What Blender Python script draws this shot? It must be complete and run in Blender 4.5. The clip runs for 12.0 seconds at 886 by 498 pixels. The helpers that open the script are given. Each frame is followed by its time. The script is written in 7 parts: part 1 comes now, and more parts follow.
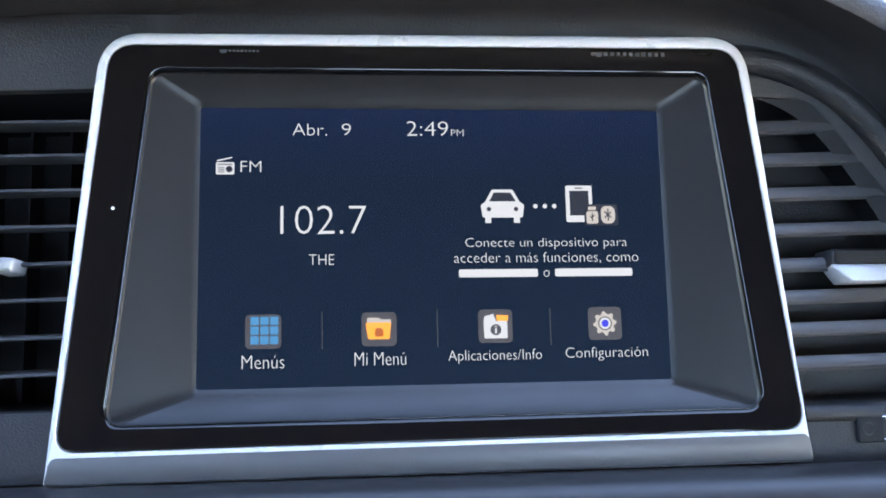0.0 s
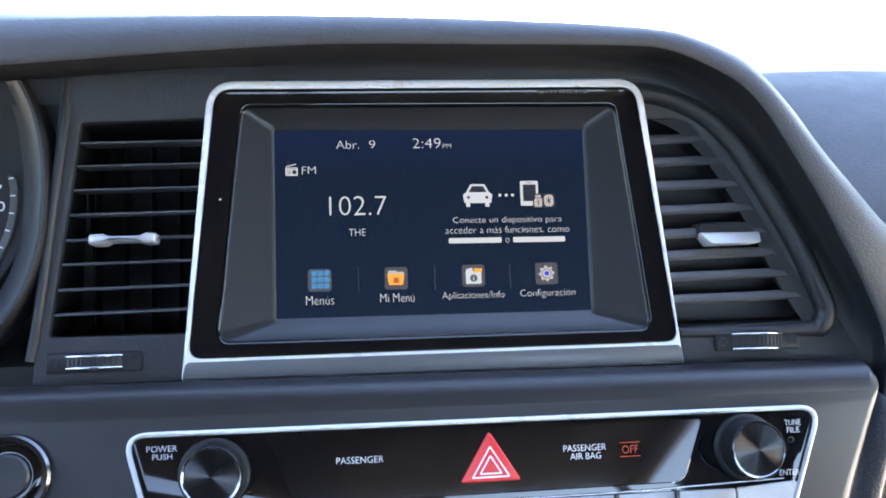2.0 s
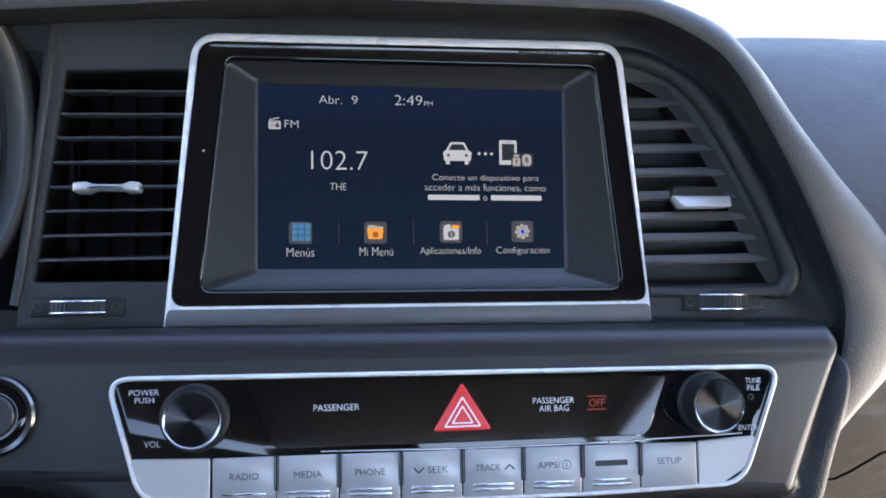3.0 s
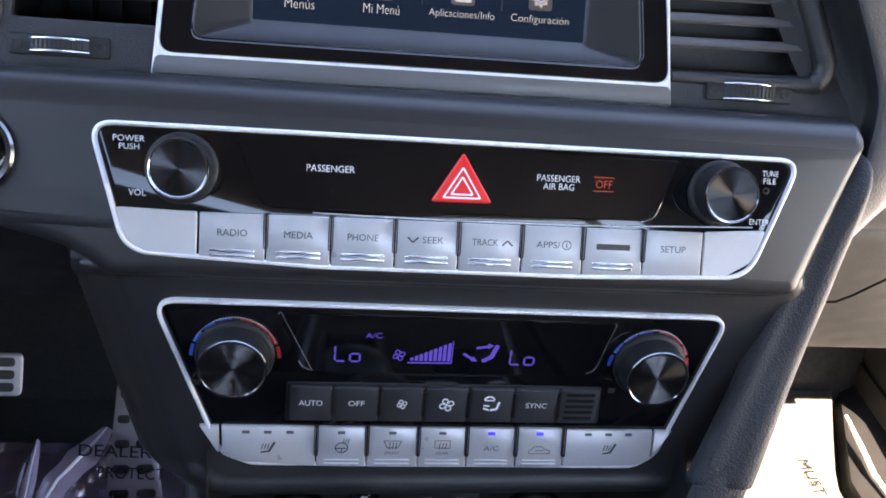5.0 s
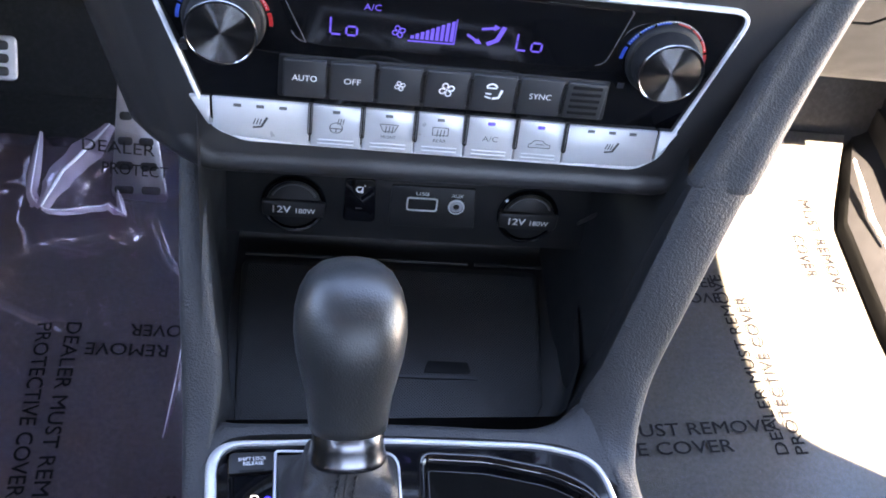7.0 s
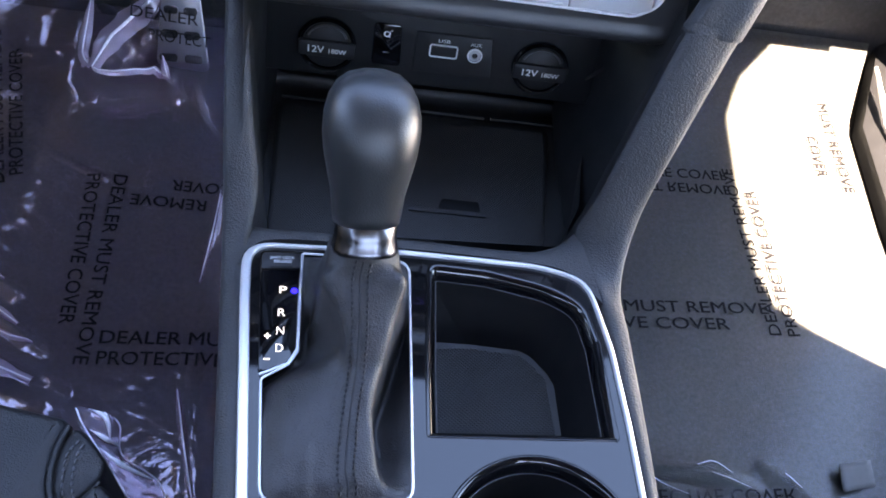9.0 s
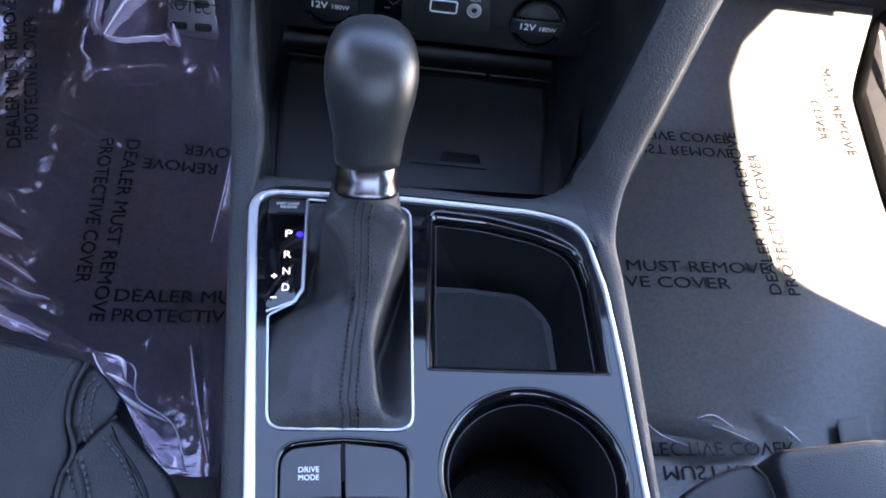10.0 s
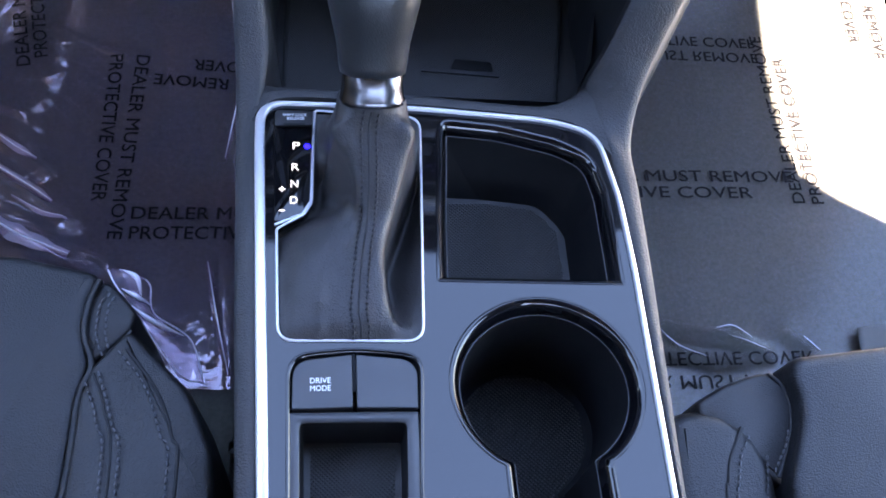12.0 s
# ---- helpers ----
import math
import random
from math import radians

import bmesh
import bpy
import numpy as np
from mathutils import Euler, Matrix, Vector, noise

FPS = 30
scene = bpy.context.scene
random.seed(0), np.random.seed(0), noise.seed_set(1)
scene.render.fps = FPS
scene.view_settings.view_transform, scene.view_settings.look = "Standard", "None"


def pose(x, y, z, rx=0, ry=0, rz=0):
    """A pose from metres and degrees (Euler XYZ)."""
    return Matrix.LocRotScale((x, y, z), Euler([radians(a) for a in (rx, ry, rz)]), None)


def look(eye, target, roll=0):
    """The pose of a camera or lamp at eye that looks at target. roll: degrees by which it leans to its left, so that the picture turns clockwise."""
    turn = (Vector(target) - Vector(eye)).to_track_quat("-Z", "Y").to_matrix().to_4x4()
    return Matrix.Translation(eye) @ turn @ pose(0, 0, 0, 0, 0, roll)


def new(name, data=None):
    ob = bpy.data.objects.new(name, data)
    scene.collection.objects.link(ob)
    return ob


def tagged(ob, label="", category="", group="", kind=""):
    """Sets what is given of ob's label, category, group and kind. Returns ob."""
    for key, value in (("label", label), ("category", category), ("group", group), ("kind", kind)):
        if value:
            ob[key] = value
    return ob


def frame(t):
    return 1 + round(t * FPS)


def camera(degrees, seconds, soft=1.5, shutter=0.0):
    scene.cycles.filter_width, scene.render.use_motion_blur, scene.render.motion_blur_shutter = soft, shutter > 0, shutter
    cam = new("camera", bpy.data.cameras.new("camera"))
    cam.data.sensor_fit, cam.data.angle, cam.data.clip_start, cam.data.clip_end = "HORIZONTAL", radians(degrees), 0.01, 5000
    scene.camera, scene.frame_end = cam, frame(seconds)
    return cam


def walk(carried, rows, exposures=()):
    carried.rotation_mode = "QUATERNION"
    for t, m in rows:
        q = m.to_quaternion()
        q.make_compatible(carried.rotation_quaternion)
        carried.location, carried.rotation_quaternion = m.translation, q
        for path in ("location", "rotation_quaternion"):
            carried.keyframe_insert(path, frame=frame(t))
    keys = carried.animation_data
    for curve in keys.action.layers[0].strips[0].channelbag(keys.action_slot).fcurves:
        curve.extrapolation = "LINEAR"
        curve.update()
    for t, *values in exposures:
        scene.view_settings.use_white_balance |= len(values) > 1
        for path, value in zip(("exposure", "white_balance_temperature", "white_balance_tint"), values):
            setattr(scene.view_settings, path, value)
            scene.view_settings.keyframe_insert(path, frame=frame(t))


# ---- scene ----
cam = camera(53.3, 12.0, soft=1.8)
EXPOSURES = [(0, 4.50, 8000, 14), (1.0, 4.70, 8000, 14), (1.7, 4.58, 7950, 14), (2.5, 3.87, 7950, 15), (4.5, 4.18, 8800, 20), (5.5, 4.37, 8900, 20), (6.5, 4.74, 8900, 20), (7.0, 5.26, 8800, 20), (7.5, 5.38, 8700, 20), (9.5, 4.93, 8000, 20), (10.7, 4.93, 7700, 20), (12, 5.10, 7550, 21)]
PATH = [
    (0, (-0.029, 0.034, 0.785), (0.184, 1.905, 0.113), 1.8),
    (0.5, (-0.033, 0.013, 0.792), (0.185, 1.881, 0.111), 1.5),
    (1, (-0.045, -0.031, 0.805), (0.185, 1.836, 0.124), 1.4),
    (1.5, (-0.05, -0.073, 0.816), (0.177, 1.789, 0.121), 1.0),
    (2, (-0.051, -0.098, 0.834), (0.204, 1.747, 0.105), 1.8),
    (2.5, (-0.05, -0.112, 0.838), (0.228, 1.72, 0.085), 2.8),
    (2.7, (-0.052, -0.109, 0.842), (0.239, 1.708, 0.058), 3.3),
    (4.3, (-0.045, -0.104, 0.809), (0.231, 1.608, -0.187), 6.3),
    (4.5, (-0.045, -0.104, 0.806), (0.237, 1.583, -0.231), 6.8),
    (5, (-0.044, -0.104, 0.8), (0.238, 1.516, -0.339), 7.8),
    (5.5, (-0.045, -0.104, 0.793), (0.238, 1.435, -0.452), 8.9),
    (6, (-0.043, -0.104, 0.786), (0.243, 1.34, -0.568), 10.1),
    (6.5, (-0.039, -0.103, 0.779), (0.247, 1.228, -0.686), 11.4),
    (7, (-0.035, -0.109, 0.769), (0.249, 1.109, -0.791), 13.4),
    (7.5, (-0.031, -0.117, 0.767), (0.231, 1.02, -0.857), 14.3),
    (7.7, (-0.029, -0.122, 0.77), (0.219, 0.991, -0.873), 14.3),
    (9.3, (-0.028, -0.197, 0.787), (0.198, 0.878, -0.884), 15.4),
    (9.5, (-0.027, -0.203, 0.789), (0.191, 0.867, -0.887), 15.0),
    (10, (-0.021, -0.213, 0.79), (0.183, 0.831, -0.904), 14.4),
    (10.5, (-0.019, -0.214, 0.787), (0.171, 0.78, -0.938), 14.0),
    (11, (-0.016, -0.213, 0.785), (0.161, 0.727, -0.972), 13.6),
    (11.5, (-0.013, -0.212, 0.784), (0.156, 0.683, -0.997), 13.4),
    (12, (-0.013, -0.212, 0.783), (0.153, 0.665, -1.007), 13.3),
]
walk(cam, [(t, look(eye, target, roll)) for t, eye, target, roll in PATH], EXPOSURES)

# ---- world, sun, exposure ----
SUN_EL, SUN_AZ = 50.0, 156.0          # degrees; azimuth from straight ahead towards the passenger side
world = bpy.data.worlds.new("sky")
scene.world = world
world.use_nodes = True
_nt = world.node_tree
_sky = _nt.nodes.new("ShaderNodeTexSky")
_sky.sky_type, _sky.sun_disc = "NISHITA", False
_sky.dust_density, _sky.ozone_density = 0.2, 4.6
_sky.sun_elevation, _sky.sun_rotation = radians(SUN_EL), radians(SUN_AZ)
_nt.links.new(_sky.outputs[0], _nt.nodes["Background"].inputs[0])
_nt.nodes["Background"].inputs[1].default_value = 0.115
_sd = Vector((math.sin(radians(SUN_AZ)) * math.cos(radians(SUN_EL)), math.cos(radians(SUN_AZ)) * math.cos(radians(SUN_EL)), math.sin(radians(SUN_EL))))
_sl = bpy.data.lights.new("sun", "SUN")
_sl.energy, _sl.angle, _sl.color = 5.0, radians(0.5), (1.0, 0.94, 0.85)
sun = new("sun", _sl)
sun.matrix_basis = look(_sd * 5, (0, 0, 0))



# ---- materials ----
def material(name, base, rough=0.5, metal=0.0, vary=0.15, scale=60.0, grain=0.0, grain_scale=900.0, coat=0.0, spec=0.5, emit=None, power=0.0, aniso=0.0, rough_vary=0.1):
    m = bpy.data.materials.new(name)
    m.use_nodes = True
    nt = m.node_tree
    b = nt.nodes["Principled BSDF"]
    tc = nt.nodes.new("ShaderNodeTexCoord")
    if vary:
        n = nt.nodes.new("ShaderNodeTexNoise")
        n.inputs["Scale"].default_value, n.inputs["Detail"].default_value, n.inputs["Roughness"].default_value = scale, 6.0, 0.65
        nt.links.new(tc.outputs["Object"], n.inputs["Vector"])
        r = nt.nodes.new("ShaderNodeMapRange")
        r.inputs["To Min"].default_value, r.inputs["To Max"].default_value = 1 - vary, 1 + vary
        nt.links.new(n.outputs["Fac"], r.inputs["Value"])
        mx = nt.nodes.new("ShaderNodeMix")
        mx.data_type, mx.blend_type = "RGBA", "MULTIPLY"
        mx.inputs["Factor"].default_value = 1.0
        mx.inputs["A"].default_value = (*base, 1)
        nt.links.new(r.outputs[0], mx.inputs["B"])
        nt.links.new(mx.outputs["Result"], b.inputs["Base Color"])
        n2 = nt.nodes.new("ShaderNodeTexNoise")
        n2.inputs["Scale"].default_value, n2.inputs["Detail"].default_value = scale * 0.35, 4.0
        nt.links.new(tc.outputs["Object"], n2.inputs["Vector"])
        r2 = nt.nodes.new("ShaderNodeMapRange")
        r2.inputs["From Min"].default_value, r2.inputs["From Max"].default_value = 0.3, 0.7
        r2.inputs["To Min"].default_value, r2.inputs["To Max"].default_value = max(0.02, rough - rough_vary * rough), rough + rough_vary * rough
        nt.links.new(n2.outputs["Fac"], r2.inputs["Value"])
        nt.links.new(r2.outputs[0], b.inputs["Roughness"])
    else:
        b.inputs["Base Color"].default_value = (*base, 1)
        b.inputs["Roughness"].default_value = rough
    b.inputs["Metallic"].default_value = metal
    b.inputs["Specular IOR Level"].default_value = spec
    b.inputs["Coat Weight"].default_value = coat
    b.inputs["Coat Roughness"].default_value = 0.04
    if aniso:
        b.inputs["Anisotropic"].default_value = aniso
        b.inputs["Anisotropic Rotation"].default_value = 0.25
        tg = nt.nodes.new("ShaderNodeTangent")
        tg.direction_type, tg.axis = "RADIAL", "Z"
        nt.links.new(tg.outputs[0], b.inputs["Tangent"])
    if grain:
        v = nt.nodes.new("ShaderNodeTexVoronoi")
        v.inputs["Scale"].default_value = grain_scale
        nt.links.new(tc.outputs["Object"], v.inputs["Vector"])
        n3 = nt.nodes.new("ShaderNodeTexNoise")
        n3.inputs["Scale"].default_value, n3.inputs["Detail"].default_value = grain_scale * 0.6, 5.0
        nt.links.new(tc.outputs["Object"], n3.inputs["Vector"])
        ad = nt.nodes.new("ShaderNodeMath")
        ad.operation = "ADD"
        nt.links.new(v.outputs["Distance"], ad.inputs[0])
        nt.links.new(n3.outputs["Fac"], ad.inputs[1])
        bp = nt.nodes.new("ShaderNodeBump")
        bp.inputs["Strength"].default_value, bp.inputs["Distance"].default_value = grain, 0.0006
        nt.links.new(ad.outputs[0], bp.inputs["Height"])
        nt.links.new(bp.outputs[0], b.inputs["Normal"])
    if emit:
        b.inputs["Emission Color"].default_value = (*emit, 1)
        b.inputs["Emission Strength"].default_value = power
    return m


def paint(name, base, rough=0.5):
    return material(name, base, rough, vary=0)


def glow(name, col, power):
    return material(name, (0.0, 0.0, 0.0), 0.4, vary=0, emit=col, power=power)


CHROME = material("satin_chrome", (0.8, 0.8, 0.81), 0.28, 0.12, 0.02, 200, rough_vary=0.04)
SATIN = material("satin_silver", (0.13, 0.13, 0.134), 0.4, 0.4, 0.06, 240, grain=0.04, grain_scale=3000)
BORDER = material("grey_satin_chrome", (0.66, 0.655, 0.67), 0.3, 0.5, 0.04, 200, rough_vary=0.06)
BRIGHT = material("bright_chrome", (0.85, 0.85, 0.87), 0.12, 1.0, 0.03, 150, rough_vary=0.06)
ALU = material("brushed_aluminium", (0.62, 0.62, 0.64), 0.34, 0.9, 0.06, 300, rough_vary=0.2)
PEDAL = material("worn_pedal_metal", (0.5, 0.48, 0.5), 0.5, 0.8, 0.15, 120, rough_vary=0.3)
GLOSS = material("piano_black", (0.004, 0.004, 0.005), 0.05, 0.0, 0.2, 90, coat=0.0, rough_vary=0.3)
FASCIA = material("grey_satin_plastic", (0.0215, 0.0208, 0.0222), 0.36, 0.0, 0.08, 400, grain=0.06, grain_scale=2500, spec=0.5)
PAD = material("grained_soft_vinyl", (0.052, 0.052, 0.055), 0.52, 0.0, 0.2, 120, grain=0.26, grain_scale=900, spec=0.4)
# Smoother than the pad; the hood's inner shade is put into the colour.
HOOD_FACE = material("smooth_shaded_plastic", (0.018, 0.018, 0.0195), 0.5, 0.0, 0.15, 150, grain=0.15, grain_scale=1200, spec=0.35)
TRIM = material("grained_grey_plastic", (0.032, 0.0315, 0.033), 0.56, 0.0, 0.15, 150, grain=0.5, grain_scale=1000, spec=0.36)
DARK = material("black_plastic", (0.012, 0.012, 0.013), 0.5, 0.0, 0.15, 150, grain=0.15, grain_scale=1500, spec=0.35)
VENT_GREY = material("vent_surround_plastic", (0.022, 0.022, 0.0235), 0.44, 0.0, 0.15, 150, grain=0.25, grain_scale=1500)
SLAT = material("slat_plastic", (0.07, 0.07, 0.074), 0.38, 0.0, 0.12, 150, grain=0.1, grain_scale=1500)
# Recess shade is put into this black; seams and the emblem share it.
DEEP = material("recess_shade_black", (0.007, 0.007, 0.008), 0.6, 0.0, 0.2, 100, spec=0.15)
RUBBER = material("ribbed_rubber", (0.016, 0.016, 0.017), 0.5, 0.0, 0.1, 300, grain=0.2, grain_scale=1500)
BEZEL_GREY = material("matt_grey_bezel", (0.017, 0.0177, 0.019), 0.34, 0.0, 0.06, 200, grain=0.08, grain_scale=2500)
BUTTON = material("silver_button_paint", (0.5, 0.5, 0.505), 0.32, 0.25, 0.04, 250, rough_vary=0.15)
KEY = material("dark_key_plastic", (0.027, 0.028, 0.031), 0.4, 0.0, 0.08, 250)
SPUN = material("spun_dark_metal", (0.13, 0.127, 0.13), 0.18, 1.0, 0.05, 300)
# Darker copy of the spun metal; dimmer reflections are put into its colour.
SPUN_SHADED = material("spun_metal_shaded", (0.05, 0.049, 0.051), 0.18, 1.0, 0.05, 300)
LEATHER = material("black_leather", (0.013, 0.013, 0.0145), 0.38, 0.0, 0.3, 60, grain=0.4, grain_scale=1150, spec=0.4)
BOOT = material("boot_leather", (0.026, 0.024, 0.025), 0.42, 0.0, 0.3, 80, grain=0.4, grain_scale=1200, spec=0.4)
COLLAR_METAL = material("grey_chrome", (0.13, 0.13, 0.14), 0.24, 1.0, 0.05, 150, rough_vary=0.1)
KNOB_RING = material("knob_ring_chrome", (0.28, 0.28, 0.295), 0.14, 1.0, 0.03, 150, rough_vary=0.06)
PAPER = material("pale_paper", (0.13, 0.13, 0.125), 0.8, 0.0, 0.12, 200)
KNOB = material("knob_leather", (0.022, 0.023, 0.024), 0.33, 0.0, 0.25, 80, grain=0.16, grain_scale=1200)
THREAD = material("black_thread", (0.006, 0.006, 0.007), 0.7, 0.0, 0.2, 900)
# White for the glints along film folds and rims, put into colour.
FILM_GLINT = material("film_glint", (0.86, 0.83, 0.92), 0.2, 0.0, 0.1, 200, coat=0.6)
SEAT_THREAD = material("grey_thread", (0.085, 0.085, 0.095), 0.7, 0.0, 0.2, 900)
CARPET = material("dark_carpet", (0.092, 0.094, 0.082), 0.95, 0.0, 0.55, 260, grain=0.9, grain_scale=1300)
# Darker carpet copy; the shade below the dashboard is put into it.
SHADED_CARPET = material("shaded_carpet", (0.009, 0.009, 0.0095), 0.95, 0.0, 0.3, 500, grain=0.8, grain_scale=1300)
BEIGE = material("taupe_lower_plastic", (0.022, 0.021, 0.020), 0.6, 0.0, 0.08, 120, grain=0.3, grain_scale=1100)
# Unseen roof cloth, kept dark so that gloss panels reflect black.
LINER = material("headliner_cloth", (0.014, 0.014, 0.0143), 0.9, 0.0, 0.1, 200)
# Colours of unseen side walls, chosen to bounce warm light into the cabin.
TAUPE_WALL = material("taupe_wall", (0.07, 0.064, 0.056), 0.7, 0.0, 0.1, 90, grain=0.3, grain_scale=1100)
TAN_BOUNCE = material("tan_bounce_wall", (0.26, 0.19, 0.12), 0.7, 0.0, 0.1, 90, grain=0.3, grain_scale=1100)
CONCRETE = material("pale_concrete", (0.72, 0.71, 0.69), 0.9, 0.0, 0.1, 3.0)
WHITE = paint("white_print", (0.85, 0.85, 0.86))
INK = paint("dark_print", (0.03, 0.03, 0.032))
FILM_INK = material("black_film_print", (0.008, 0.008, 0.009), 0.6, vary=0.05, spec=0.08)
RED = material("red_button", (0.6, 0.012, 0.012), 0.25, 0.0, 0.08, 100, emit=(0.9, 0.02, 0.02), power=0.013)
BLUE_PRINT = paint("blue_print", (0.01, 0.09, 0.5))
RED_PRINT = paint("red_print", (0.45, 0.016, 0.016))
LED_OFF = paint("unlit_lamp", (0.07, 0.07, 0.07))
LED_BLUE = glow("blue_lamp", (0.005, 0.005, 1.0), 0.204)
VFD = glow("violet_segments", (0.085, 0.07, 0.68), 0.051)
AMBER = glow("red_orange_lamp", (0.8, 0.09, 0.02), 0.029)
LIT = glow("screen_white", (0.62, 0.73, 0.90), 0.050)
S_BLUE = glow("screen_blue", (0.03, 0.2, 0.47), 0.070)
S_ORANGE = glow("screen_orange", (0.9, 0.38, 0.06), 0.065)
S_BROWN = glow("screen_brown", (0.4, 0.1, 0.02), 0.056)
S_TILE = glow("screen_tile", (0.05, 0.055, 0.075), 0.063)
S_DARK = glow("screen_dark", (0.01, 0.014, 0.03), 0.063)
S_GREY = glow("screen_grey", (0.4, 0.42, 0.46), 0.063)
S_DEEPBLUE = glow("screen_deep_blue", (0.02, 0.03, 0.6), 0.070)


def screen_material():
    m = material("screen_glass", (0.003, 0.004, 0.007), 0.15, vary=0, spec=0.2, emit=(0.01, 0.02, 0.05), power=0.05)
    nt = m.node_tree
    b = nt.nodes["Principled BSDF"]
    tc = nt.nodes.new("ShaderNodeTexCoord")
    sp = nt.nodes.new("ShaderNodeSeparateXYZ")
    nt.links.new(tc.outputs["Object"], sp.inputs[0])
    mr = nt.nodes.new("ShaderNodeMapRange")
    mr.inputs["From Min"].default_value, mr.inputs["From Max"].default_value = -0.045, 0.046
    nt.links.new(sp.outputs["Y"], mr.inputs["Value"])
    cr = nt.nodes.new("ShaderNodeValToRGB")
    cr.color_ramp.elements[0].color = (0.006, 0.0175, 0.044, 1)
    cr.color_ramp.elements[1].color = (0.006, 0.0175, 0.062, 1)
    e = cr.color_ramp.elements.new(0.72)
    e.color = (0.005, 0.0145, 0.036, 1)
    nt.links.new(mr.outputs[0], cr.inputs[0])
    nt.links.new(cr.outputs[0], b.inputs["Emission Color"])
    return m


SCREEN = screen_material()


def film_material(name, rough, ior, bump, tint, haze):
    m = bpy.data.materials.new(name)
    m.use_nodes = True
    nt = m.node_tree
    nt.nodes.remove(nt.nodes["Principled BSDF"])
    out = nt.nodes["Material Output"]
    tr = nt.nodes.new("ShaderNodeBsdfTransparent")
    tr.inputs[0].default_value = (*tint, 1)
    gl = nt.nodes.new("ShaderNodeBsdfGlossy")
    gl.inputs["Roughness"].default_value = rough
    gl.inputs["Color"].default_value = (1.0, 0.84, 1.0, 1) if haze > 0.03 else (1, 1, 1, 1)
    fr_ = nt.nodes.new("ShaderNodeFresnel")
    fr_.inputs[0].default_value = ior
    tc = nt.nodes.new("ShaderNodeTexCoord")
    n = nt.nodes.new("ShaderNodeTexNoise")
    n.inputs["Scale"].default_value, n.inputs["Detail"].default_value, n.inputs["Distortion"].default_value = 22.0, 3.0, 1.5
    nt.links.new(tc.outputs["Object"], n.inputs["Vector"])
    bp = nt.nodes.new("ShaderNodeBump")
    bp.inputs["Strength"].default_value, bp.inputs["Distance"].default_value = bump, 0.01
    nt.links.new(n.outputs["Fac"], bp.inputs["Height"])
    nt.links.new(bp.outputs[0], gl.inputs["Normal"])
    df = nt.nodes.new("ShaderNodeBsdfDiffuse")
    df.inputs[0].default_value = (0.74, 0.60, 0.76, 1)
    hz = nt.nodes.new("ShaderNodeMixShader")
    hz.inputs[0].default_value = haze
    nt.links.new(tr.outputs[0], hz.inputs[1])
    nt.links.new(df.outputs[0], hz.inputs[2])
    mx = nt.nodes.new("ShaderNodeMixShader")
    nt.links.new(fr_.outputs[0], mx.inputs[0])
    nt.links.new(hz.outputs[0], mx.inputs[1])
    nt.links.new(gl.outputs[0], mx.inputs[2])
    nt.links.new(mx.outputs[0], out.inputs["Surface"])
    return m


FILM_LEFT = film_material("clear_film", 0.07, 1.9, 0.16, (0.88, 0.78, 0.9), 0.095)
# Extra haze in these two puts bright reflections on folds into the colour.
FILM_FOLD_SHEEN = film_material("fold_sheen_film", 0.14, 1.9, 0.05, (0.88, 0.78, 0.9), 0.5)
FILM_FLAP = film_material("crumpled_film", 0.08, 2.3, 0.12, (0.88, 0.8, 0.9), 0.2)
FILM_THIN = film_material("thin_film", 0.08, 1.5, 0.05, (0.95, 0.94, 0.97), 0.02)
FILM_RIGHT = film_material("hazy_film", 0.22, 1.35, 0.03, (0.9, 0.9, 0.9), 0.02)


# ---- mesh helpers; lengths in millimetres inside a thing's own frame ----
def axes(o, u, w):
    """A frame at o (metres) with u to the right and w out of its face."""
    w = Vector(w).normalized()
    u = Vector(u)
    u = (u - w * u.dot(w)).normalized()
    v = w.cross(u)
    return Matrix(((u.x, v.x, w.x, o[0]), (u.y, v.y, w.y, o[1]), (u.z, v.z, w.z, o[2]), (0, 0, 0, 1)))


def thing(name, label, category, m=None, group="", kind=""):
    ob = new(name)
    ob.empty_display_size = 0.02
    if m is not None:
        ob.matrix_basis = m
    return tagged(ob, label, category, group, kind)


def mesh_of(name, verts, faces, mat, angle=35.0, k=0.001):
    me = bpy.data.meshes.new(name)
    bm = bmesh.new()
    vs = [bm.verts.new((p[0] * k, p[1] * k, p[2] * k)) for p in verts]
    for f in faces:
        if len(set(f)) > 2:
            try:
                bm.faces.new([vs[i] for i in f])
            except ValueError:
                pass
    bmesh.ops.recalc_face_normals(bm, faces=bm.faces)
    bm.to_mesh(me)
    bm.free()
    me.materials.append(mat)
    me.polygons.foreach_set("use_smooth", [True] * len(me.polygons))
    me.set_sharp_from_angle(angle=radians(angle))
    return me


def part(name, me, parent=None, label="", kind=""):
    ob = new(name, me)
    if parent is not None:
        ob.parent = parent
    return tagged(ob, label, kind=kind)


def loft(name, loops, mat, parent=None, cap0=False, cap1=False, closed=True, label="", angle=35.0, k=0.001):
    n = len(loops[0])
    verts = [p for l in loops for p in l]
    faces = []
    for a in range(len(loops) - 1):
        for i in range(n if closed else n - 1):
            j = (i + 1) % n
            faces.append((a * n + i, a * n + j, (a + 1) * n + j, (a + 1) * n + i))
    if cap0:
        faces.append(tuple(range(n)))
    if cap1:
        faces.append(tuple((len(loops) - 1) * n + i for i in range(n)))
    return part(name, mesh_of(name, verts, faces, mat, angle, k), parent, label)


